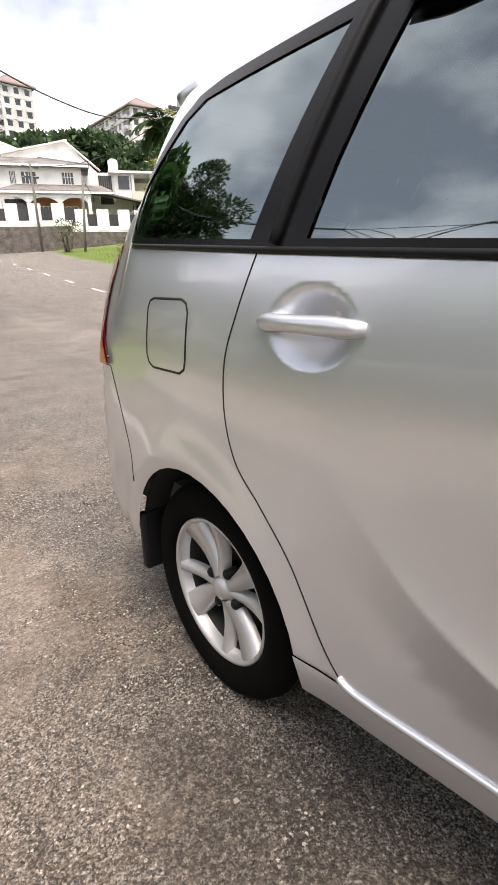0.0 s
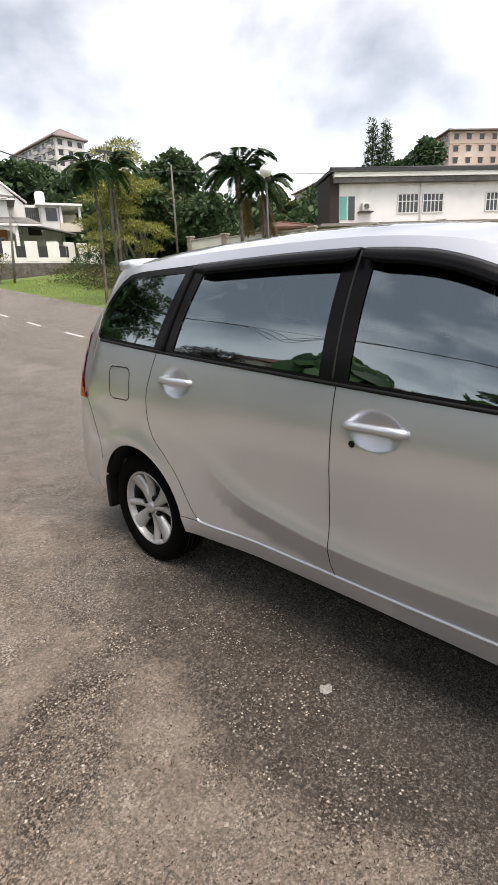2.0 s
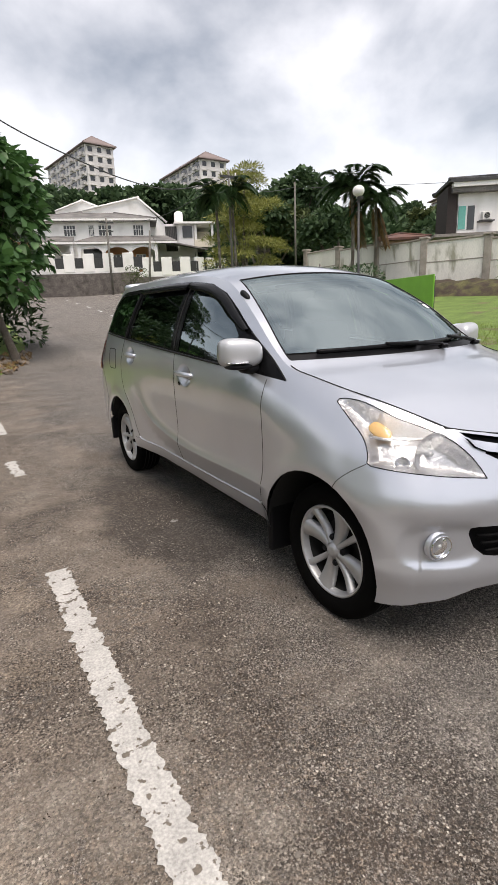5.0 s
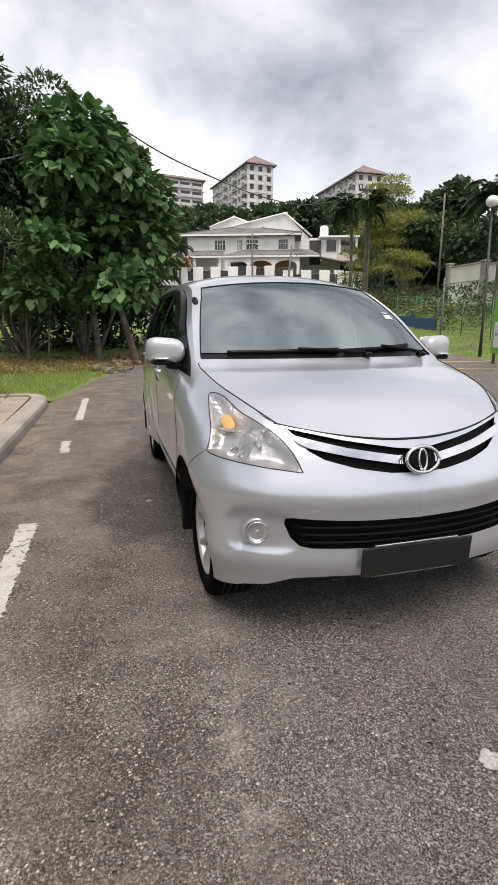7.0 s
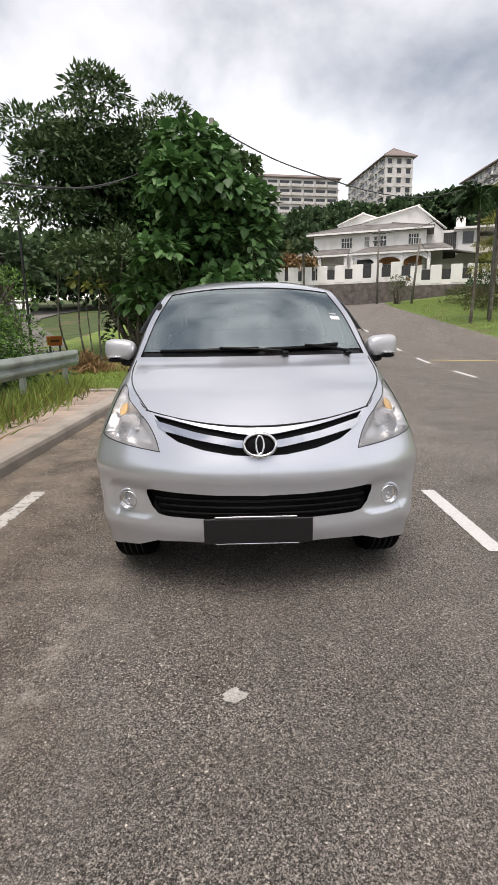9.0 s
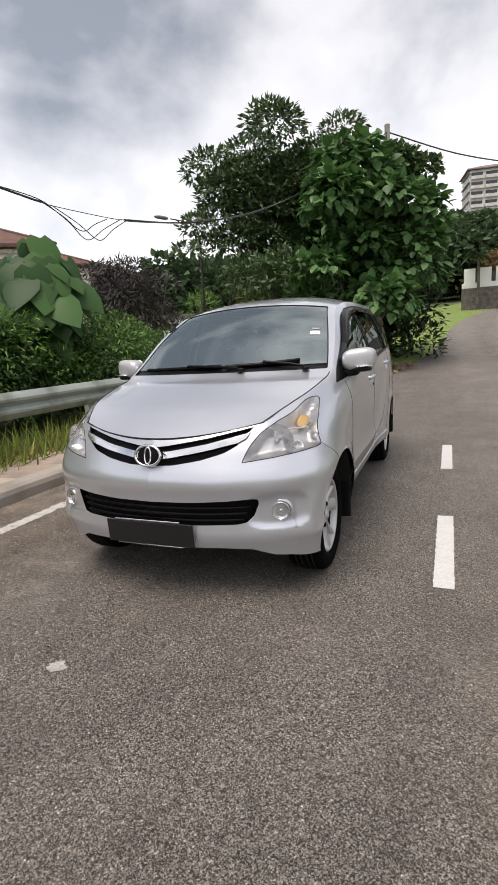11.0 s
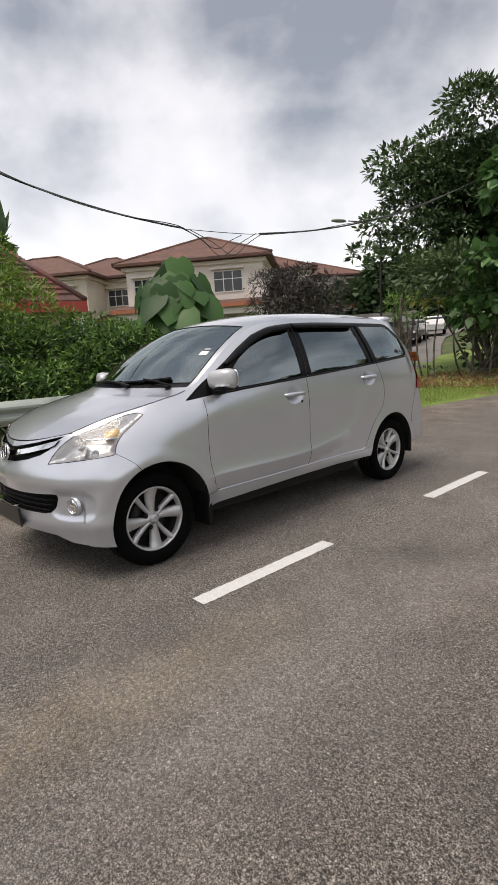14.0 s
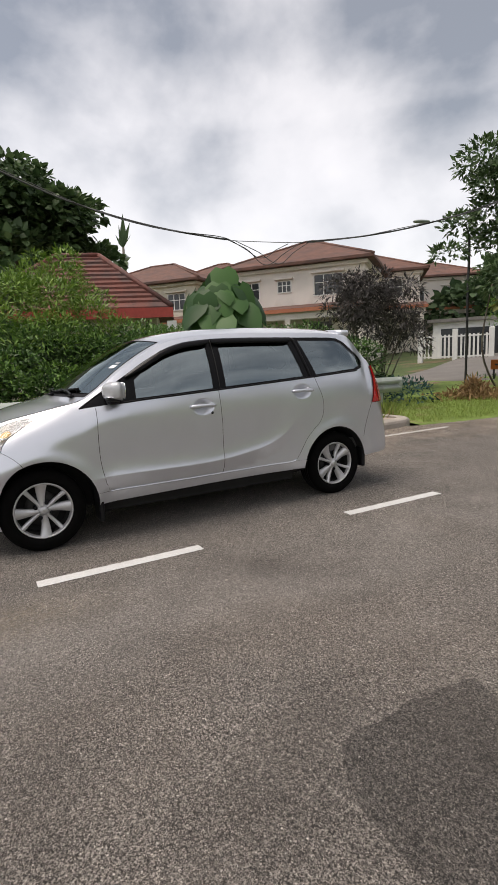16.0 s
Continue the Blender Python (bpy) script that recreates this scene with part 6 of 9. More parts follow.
hl = [(b[0] + 0.35, b[1], b[2] + 0.25, b[3] * 0.8, b[4] * 0.8, b[5] * 0.75) for b in hb[::4] + [q for q in hb if q[1] < 1.0][::2]]
hedge("fresh bright shoots on top of the hedge", hl, 700, 0.12, LEAF_BRIGHT, 8, "narrow")

fern = [(-6.5, -3.4, 2.3, 0.8, 0.8, 0.6), (-6.5, -2.6, 2.6, 0.8, 0.8, 0.6), (-6.5, -1.8, 2.65, 0.7, 0.8, 0.6), (-6.4, -0.9, 2.5, 0.7, 0.7, 0.6), (-6.3, -0.1, 2.55, 0.6, 0.6, 0.55), (-6.2, 0.55, 2.2, 0.6, 0.55, 0.5), (-6.1, 1.2, 1.85, 0.6, 0.55, 0.45), (-5.6, -1.3, 2.0, 0.6, 0.6, 0.5), (-5.6, -0.2, 1.9, 0.5, 0.5, 0.45), (-6.5, 0.05, 2.7, 0.55, 0.5, 0.4), (-6.9, 0.6, 2.75, 0.45, 0.4, 0.4), (-7.1, 0.55, 3.2, 0.32, 0.28, 0.32), (-7.2, 0.45, 3.6, 0.24, 0.22, 0.26), (-6.7, -0.7, 2.75, 0.6, 0.5, 0.4), (-7.4, 0.3, 3.0, 0.7, 0.5, 0.55), (-7.5, -0.35, 2.95, 0.7, 0.6, 0.55), (-7.6, 0.5, 3.55, 0.4, 0.33, 0.4), (-7.0, 0.95, 2.6, 0.5, 0.4, 0.4), (-7.6, -0.1, 3.5, 0.35, 0.3, 0.35)]
hedge("tall feathery creeper heaped over the hedge", fern, 1500, 0.16, leaf_mat("leaf_fern_green", (0.058, 0.135, 0.020), (0.225, 0.35, 0.060)), 56, "narrow")


def big_leaf_plant():
    rng2 = np.random.default_rng(21)
    base = Vector((-5.3, 3.1, 0.3))
    t = thing("large_leaf_plant", "tall shrub with huge drooping heart-shaped leaves above the hedge", "shrub", Matrix.Translation(base))
    n = 150
    u = unit(rng2.normal(size=(n, 3)) + np.array([0.35, -0.25, 0.15]))
    lump = 1 + 0.12 * np.sin(4 * u[:, 0] + 1) * np.cos(5 * u[:, 1])
    p = np.array([0.1, 0.0, 2.12]) + u * (rng2.uniform(0.45, 1.0, n) ** 0.6 * lump)[:, None] * np.array([0.66, 0.70, 0.80])
    tip = u * np.array([0.75, 0.75, 0.3]) + np.array([0.1, -0.1, -1.25]) + rng2.normal(scale=0.24, size=(n, 3))
    nr = u * 1.4 + np.array([0.25, -0.25, 0.15]) + rng2.normal(scale=0.24, size=(n, 3))
    me = leaf_mesh("leaf", p, tip, nr, rng2.uniform(0.40, 0.70, n), "broad")
    put("foliage", me, leaf_mat("leaf_huge_green", (0.018, 0.060, 0.014), (0.062, 0.150, 0.036), 0.5), t)
    for k in range(5):
        e = p[k * 7]
        put("stem", tube_mesh("stem", curve_pts([(0.1 * k - 0.2, 0, -0.3), (0.05 * k, 0, 1.2), tuple(e)], 4), 0.03, 6), BARK, t)


big_leaf_plant()
rng = np.random.default_rng(9)
pur = clumps(rng, (-8.2, 9.8, 2.3), (1.9, 2.2, 1.75), 40, 0.48, 0.8) + [(-7.6, 9.0, 3.4, 0.5, 0.5, 0.5), (-7.8, 11.3, 1.7, 0.7, 0.7, 0.6), (-8.0, 10.2, 3.7, 0.5, 0.5, 0.45)]
tree("dark purple-leaved shrub with drooping twigs", (-8.0, 10.2, 0.1), limbs((-8.0, 10.2, 0.0), pur, 14, 0.03, rng), pur, 1100, 0.21, "narrow", LEAF_PURPLE, 12, "shrub", "shrub", droop=0.6)


# grass of the verge, weeds along the rail, fallen leaves: uncountable
def blades(label, n, region, hmin, hmax, material, seed, category="grass", shape="blade", lean=0.35, z0=0.0):
    rng2 = np.random.default_rng(seed)
    pts = []
    while len(pts) < n:
        p = region(rng2)
        if p is not None:
            pts.append(p)
    pos = np.array(pts)
    tip = np.array([0, 0, 1.0]) + rng2.normal(scale=lean, size=(n, 3))
    nr = rng2.normal(size=(n, 3)) * np.array([1, 1, 0.1])
    return tagged(put("grass", leaf_mesh("grass", pos, tip, nr, rng2.uniform(hmin, hmax, n), shape), material), label, category, kind="stuff")


def verge(rng2, lo=0.0, hi=1.0):
    y = rng2.uniform(5.7, 12.0)
    edge = interp(y, ROAD_LEFT)[0]
    x = edge - rng2.uniform(0.02, 4.5) ** 1.0
    if y > 10.3 + 0.3 * math.sin(x * 3) or (y < 6.6 and x < -3.4):
        return None
    return (x, y, lift(x, y) + 0.03)


LAWN = mat("verge_soil", (0.15, 0.225, 0.046), 0.95, vary=0.25, scale=2.2, fine=0.4, fine_scale=45, bump=0.5, bump_scale=40, alt=(0.17, 0.12, 0.07), alt_scale=1.1, alt_lo=0.56, alt_hi=0.70)


def verge_sheet():
    """The bank beside the road, from the kerb's end up along the climbing road."""
    verts, faces, n = [], [], 10
    ys = [5.66 + 0.3 * k for k in range(60)] + [24 + 2.0 * k for k in range(30)]
    for y in ys:
        e = interp(y, ROAD_LEFT)[0]
        for i in range(n + 1):
            x = e + 0.02 - 9.0 * (i / n) ** 1.4
            verts.append((x, y, lift(x, y) + (0.025 if i else -0.02) + 0.03 * noise.noise(Vector((x, y, 0)))))
    for j in range(len(ys) - 1):
        for i in range(n):
            k = j * (n + 1) + i
            faces.append((k, k + 1, k + n + 2, k + n + 1))
    tagged(put("verge", mesh_of("verge", verts, faces, True), LAWN), "grassy verge with bare leaf-strewn soil under the trees", "verge", kind="structure")


verge_sheet()
blades("short green grass on the verge", 15000, verge, 0.05, 0.11, GRASS, 31, lean=0.5)
blades("patches of drier grass on the verge", 900, verge, 0.05, 0.10, GRASS_DRY, 32, lean=0.6)


def by_rail(rng2):
    return (rng2.normal(-3.25, 0.22), rng2.uniform(-9, 6.0), 0.06)


blades("long green weeds under the guard rail", 5200, by_rail, 0.2, 0.5, GRASS, 33, lean=0.45)
blades("dry yellow weeds under the guard rail", 3600, by_rail, 0.15, 0.42, GRASS_DRY, 34, lean=0.7)


def litter(rng2):
    y = rng2.uniform(9.7, 13.5)
    x = interp(y, ROAD_LEFT)[0] - rng2.uniform(-0.25, 5.0)
    return (x, y, lift(x, y) + 0.05)


blades("fallen dry leaves under the trees", 3200, litter, 0.06, 0.14, LEAF_DRY, 35, "fallen leaves", "oval", 2.5)


def heap_pts(rng2):
    a, r = rng2.uniform(0, 6.28), abs(rng2.normal(0, 0.45))
    return (-4.2 + r * math.cos(a), 9.9 + r * math.sin(a), 0.08 + 0.55 * max(0.0, 1 - r / 0.9) * rng2.random())


blades("heap of dry leaves and twigs by the rail's end", 900, heap_pts, 0.10, 0.30, LEAF_DRY, 36, "leaf heap", "narrow", 1.2)


def verge_right(rng2):
    y = rng2.uniform(6, 46)
    x = interp(y, ROAD_RIGHT)[0] + rng2.uniform(0.05, 5.0)
    return (x, y, lift(x, y) - 0.02)


blades("mown green grass along the far verge", 26000, verge_right, 0.08, 0.17, GRASS, 37, lean=0.5)
RIGHT_LAWN = sheet("far_verge", [9.3 + 0.7 * k for k in range(30)], [-60 + 1.5 * k for k in range(75)], lambda x, y: lift(x, y) - 0.02, mat("far_lawn", (0.115, 0.175, 0.038), 0.95, vary=0.25, scale=1.5, fine=0.35, fine_scale=30, bump=0.4, bump_scale=30, alt=(0.13, 0.105, 0.06), alt_scale=0.8, alt_lo=0.56, alt_hi=0.68), "green grass verge across the road", keep=lambda x, y: x > interp(y, ROAD_RIGHT)[0] - 0.5)
RIGHT_LAWN["category"] = "verge"


# ---- pavement and guard rail ----
SLAB = mat("paving_slab", (0.36, 0.285, 0.235), 0.85, vary=0.16, scale=3, fine=0.12, fine_scale=60, bump=0.3, bump_scale=90, rand=0.14, alt=(0.24, 0.20, 0.17), alt_scale=2.5, alt_lo=0.5, alt_hi=0.65)
pavement = tagged(put("pavement", mesh_of("pavement", [(-3.42, -40, 0.10), (-2.34, -40, 0.10), (-2.34, 5.63, 0.10), (-3.42, 5.63, 0.10)], [(0, 1, 2, 3)]), CONCRETE), "tan paved footway beside the kerb", "pavement", kind="structure")
slab_me = from_bm("slab", box_bm(bmesh.new(), -0.255, 0.255, -0.296, 0.296, 0.0, 0.034, 0.006))
slab_me.materials.append(SLAB)
for j in range(22):
    for i in range(2):
        s = new("slab", slab_me)
        s.parent = pavement
        s.matrix_basis = pose(-2.635 - 0.525 * i, 5.30 - 0.605 * j - 0.0 * i, 0.098 + 0.004 * random.random(), random.uniform(-0.5, 0.5), random.uniform(-0.5, 0.5), random.uniform(-0.6, 0.6))

RAIL_STEEL = mat("galvanised_rail", (0.34, 0.38, 0.35), 0.55, 0.35, vary=0.12, scale=2, alt=(0.20, 0.22, 0.19), alt_scale=2.2, alt_lo=0.52, alt_hi=0.7, bump=0.1)


def guard_rail(y0, y1, x, label):
    g = thing("guard_rail", label, "guard rail", Matrix.Translation((x, y1, 0)))
    prof = [(0.0, 0.56), (0.035, 0.60), (0.06, 0.635), (0.06, 0.665), (0.02, 0.70), (0.0, 0.72), (0.02, 0.74), (0.06, 0.775), (0.06, 0.805), (0.035, 0.84), (0.0, 0.88)]
    verts, faces = [], []
    n = len(prof)
    for dy in (y0 - y1, 0.0):
        for o in (0.0, -0.006):
            verts += [(a + o, dy, z) for a, z in prof]
    for k in range(n - 1):
        faces.append((k, k + 1, 2 * n + k + 1, 2 * n + k))
        faces.append((n + k, 3 * n + k, 3 * n + k + 1, n + k + 1))
    put("beam", mesh_of("beam", verts, faces), RAIL_STEEL, g, "corrugated steel beam")
    end = lathe_mesh("beam_end", [(0.001, 0.58), (0.05, 0.58), (0.06, 0.72), (0.05, 0.87), (0.001, 0.87)], n=14)
    put("beam_end", end, RAIL_STEEL, g)
    k = 0
    while y1 - 0.5 - 2.0 * k > y0:
        box("post", -0.11, -0.03, -0.5 - 2.0 * k - 0.05, -0.5 - 2.0 * k + 0.05, 0.0, 0.84, RAIL_STEEL, g, 0.006)
        k += 1


guard_rail(-20, 6.45, -3.42, "weathered grey steel guard rail beside the footway")


# ---- buildings ----
TILE = mat("roof_tile", (0.135, 0.062, 0.044), 0.75, vary=0.25, scale=1.5, fine=0.25, fine_scale=14, bump=0.5, bump_scale=14, mapping=(1, 1, 3), alt=(0.085, 0.048, 0.04), alt_scale=0.9, alt_lo=0.42, alt_hi=0.68)
TILE_RED = mat("red_roof_tile", (0.135, 0.036, 0.024), 0.7, vary=0.25, scale=1.2, fine=0.2, fine_scale=16, alt=(0.075, 0.035, 0.03), alt_scale=1.3, alt_lo=0.42, alt_hi=0.62)
TILE_GREY = mat("grey_roof", (0.17, 0.16, 0.15), 0.8, vary=0.2, scale=1.0, fine=0.2, fine_scale=12, alt=(0.10, 0.095, 0.09), alt_scale=0.7)
TILE_PINK = mat("faded_roof", (0.21, 0.165, 0.155), 0.8, vary=0.15, scale=0.3)
CREAM = mat("cream_wall", (0.66, 0.61, 0.50), 0.85, vary=0.06, scale=0.7, alt=(0.50, 0.46, 0.38), alt_scale=0.5, alt_lo=0.55, alt_hi=0.75)
BLOCK_WHITE = mat("block_white", (0.66, 0.64, 0.62), 0.85, vary=0.07, scale=0.12, alt=(0.46, 0.44, 0.43), alt_scale=0.15, alt_lo=0.5, alt_hi=0.7)
BLOCK_PINK = mat("block_pink", (0.56, 0.44, 0.39), 0.85, vary=0.08, scale=0.12, alt=(0.66, 0.58, 0.50), alt_scale=0.1, alt_lo=0.5, alt_hi=0.6)
STONE = mat("stone_wall", (0.12, 0.105, 0.095), 0.9, vary=0.35, scale=2.2, fine=0.3, fine_scale=9, bump=0.8, bump_scale=5)
WINDOW_FRAME = mat("window_frame", (0.70, 0.69, 0.66), 0.6, vary=0.05)
METAL_DARK = mat("dark_metal", (0.05, 0.05, 0.05), 0.5, 0.4, vary=0.2)
WOOD_POLE = mat("pole_concrete", (0.15, 0.14, 0.125), 0.85, vary=0.18, scale=2, bump=0.2)
ORANGE_WALL = mat("orange_wall", (0.50, 0.24, 0.12), 0.8, vary=0.12, scale=0.6)


def hip_roof(name, x0, x1, y0, y1, z, h, over, material, parent, thick=0.18, along_x=None):
    """A hipped roof with eaves, on a rectangle."""
    x0, x1, y0, y1 = x0 - over, x1 + over, y0 - over, y1 + over
    w, d = x1 - x0, y1 - y0
    if along_x is None:
        along_x = w > d
    i = min(w, d) / 2
    if along_x:
        r = [(x0 + i, (y0 + y1) / 2, z + h), (x1 - i, (y0 + y1) / 2, z + h)]
    else:
        r = [((x0 + x1) / 2, y0 + i, z + h), ((x0 + x1) / 2, y1 - i, z + h)]
    if (Vector(r[0]) - Vector(r[1])).length < 0.05:
        r[1] = (r[0][0] + 0.05, r[0][1], r[0][2])
    lo = [(x0, y0, z), (x1, y0, z), (x1, y1, z), (x0, y1, z)]
    up = [(a, b, z + thick) for a, b, _ in lo]
    v = lo + up + r
    if along_x:
        f = [(4, 5, 9, 8), (5, 6, 9), (6, 7, 8, 9), (7, 4, 8)]
    else:
        f = [(4, 5, 8), (5, 6, 9, 8), (6, 7, 9), (7, 4, 8, 9)]
    f += [(0, 1, 5, 4), (1, 2, 6, 5), (2, 3, 7, 6), (3, 0, 4, 7), (3, 2, 1, 0)]
    ob = put(name, mesh_of(name, v, f), material, parent)
    pairs = [(4, 8), (7, 8), (5, 9), (6, 9), (8, 9)] if along_x else [(4, 8), (5, 8), (6, 9), (7, 9), (8, 9)]
    for a, b in pairs:
        put("ridge", tube_mesh("ridge", [v[a], v[b]], 0.11, 6), material, ob)
    return ob


_win = {}


def window_meshes(w, h, bars):
    """A pane, a frame with bars, and a ledge, shared by all windows of one size."""
    key = (round(w, 2), round(h, 2), bars)
    if key not in _win:
        pane = from_bm("pane", box_bm(bmesh.new(), -w / 2, w / 2, -0.03, 0.02, 0, h))
        pane.materials.append(PANE_OR_SHADE)
        t = 0.07
        ring = [(-w / 2 - t, -t), (w / 2 + t, -t), (w / 2 + t, h + t), (-w / 2 - t, h + t), (-w / 2, 0), (w / 2, 0), (w / 2, h), (-w / 2, h)]
        v = [(x, y, z) for y in (-0.07, 0.03) for x, z in ring]
        f = []
        for k in range(4):
            a, b = k, (k + 1) % 4
            f += [(a, b, 4 + b, 4 + a), (8 + b, 8 + a, 12 + a, 12 + b), (b, a, 8 + a, 8 + b), (4 + a, 4 + b, 12 + b, 12 + a)]
        fr = mesh_of("frame", v, f)
        fr.materials.append(WINDOW_FRAME)
        rods = []
        for k in range(1, bars + 1):
            x = -w / 2 + w * k / (bars + 1)
            rods.append((x - 0.03, x + 0.03, -0.055, 0.0, 0, h))
        rods.append((-w / 2, w / 2, -0.052, 0.0, h * 0.62 - 0.025, h * 0.62 + 0.025))
        rod_meshes = []
        for q in rods:
            rm = from_bm("glazing_bar", box_bm(bmesh.new(), *q))
            rm.materials.append(WINDOW_FRAME)
            rod_meshes.append(rm)
        _win[key] = (pane, fr, rod_meshes)
    return _win[key]


def window(parent, m, w, h, bars=2):
    """A window as a part of a building: m puts its sill's middle on the wall, facing -y."""
    pane, fr, rods = window_meshes(w, h, bars)
    a = new("window", fr)
    a.parent, a.matrix_basis = parent, m
    b = new("pane", pane)
    b.parent = a
    for q in rods:
        c = new("glazing_bar", q)
        c.parent = a


def face_m(x, y, z, turn):
    return Matrix.Translation((x, y, z)) @ Matrix.Rotation(radians(turn), 4, "Z")


def slab_block(label, place, yaw, w, d, floors, fh, wall, roof, cols_front, cols_side, roof_h, base_drop=20, win=(1.3, 1.3), balcony=False, group="hillside apartment blocks"):
    """An apartment block: front along x at y = 0 facing -y, sides along y. Windows sit in rows with a ledge over each."""
    b = thing("apartment_block", label, "building", Matrix.Translation(place) @ Matrix.Rotation(radians(yaw), 4, "Z"), group)
    top_z = floors * fh
    box("wall", 0, w, 0, d, -base_drop, top_z, wall, b)
    hip_roof("roof", 0, w, 0, d, top_z, roof_h, 1.0, roof, b, 0.3)
    ww, wh = win
    ledge = from_bm("ledge", box_bm(bmesh.new(), -ww / 2 - 0.2, ww / 2 + 0.2, -0.55, 0.0, wh + 0.12, wh + 0.26))
    ledge.materials.append(wall)
    bal = from_bm("balcony", box_bm(bmesh.new(), -w / cols_front / 2 + 0.3, w / cols_front / 2 - 0.3, -0.9, 0.02, -0.9, 0.1))
    bal.materials.append(wall)
    pane = from_bm("window", box_bm(bmesh.new(), -ww / 2, ww / 2, -0.04, 0.05, 0, wh))
    pane.materials.append(PANE_OR_SHADE)
    spots = []
    for f in range(floors):
        z = f * fh + 0.9
        for c in range(cols_front):
            spots.append((face_m((c + 0.5) * w / cols_front, 0, z, 0), True))
        for c in range(cols_side):
            spots.append((face_m(0, (c + 0.5) * d / cols_side, z, -90), False))
            spots.append((face_m(w, (c + 0.5) * d / cols_side, z, 90), False))
    for m, fr in spots:
        a = new("window", pane)
        a.parent, a.matrix_basis = b, m
        e = new("balcony" if balcony and fr else "ledge", bal if balcony and fr else ledge)
        e.parent = a
    bay = from_bm("balcony", box_bm(bmesh.new(), -1.1, 1.1, -0.75, 0.0, -0.75, 0.25))
    bay.materials.append(wall)
    # flat dark sheet in place of the shaded recess above each balcony
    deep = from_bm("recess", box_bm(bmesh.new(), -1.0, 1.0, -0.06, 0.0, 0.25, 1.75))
    deep.materials.append(PANE_OR_SHADE)
    for f in range(floors if not balcony else 0):
        for c in range(1, cols_side, 3):
            for x, turn in ((0, -90), (w, 90)):
                q = new("balcony", bay)
                q.parent, q.matrix_basis = b, face_m(x, c * d / cols_side, f * fh + 0.9, turn)
                g = new("recess", deep)
                g.parent = q
    for f in range(1, floors, 2):
        box("band", -0.12, w + 0.12, -0.12, d + 0.12, f * fh - 0.12, f * fh + 0.12, wall, b)
    return b


def yaw_of(a, b):
    return math.degrees(math.atan2(b[1] - a[1], b[0] - a[0]))


# three blocks on the hill
slab_block("tall white apartment tower with a small hipped roof on the hill", (51.2, 184.0, 33), 7.5, 10.0, 37, 8, 3.0, BLOCK_WHITE, TILE_PINK, 3, 12, 4.2, win=(1.5, 1.5))
slab_block("long white apartment block with a red roof and open galleries", (6.8, 195.8, 33.4), 9.7, 32, 12, 7, 3.0, BLOCK_WHITE, TILE_PINK, 7, 4, 2.6, win=(3.6, 1.3), balcony=True)
slab_block("white apartment block with a hipped roof beyond the trees", (84.7, 166.6, 27.8), 0.6, 10.2, 32, 8, 3.0, BLOCK_WHITE, TILE_PINK, 3, 10, 4.0, win=(1.5, 1.5))
slab_block("pinkish apartment block with a low-pitched roof on the slope", (152, 69, 25), yaw_of((152, 69), (163, 60)), 15, 34, 6, 3.0, BLOCK_PINK, TILE_PINK, 4, 9, 2.4)
slab_block("pinkish terraced apartment block further down the slope", (127.5, 93.3, 14), yaw_of((127.5, 93.3), (136, 89)), 9, 22, 6, 3.0, BLOCK_PINK, TILE_PINK, 3, 8, 1.6)


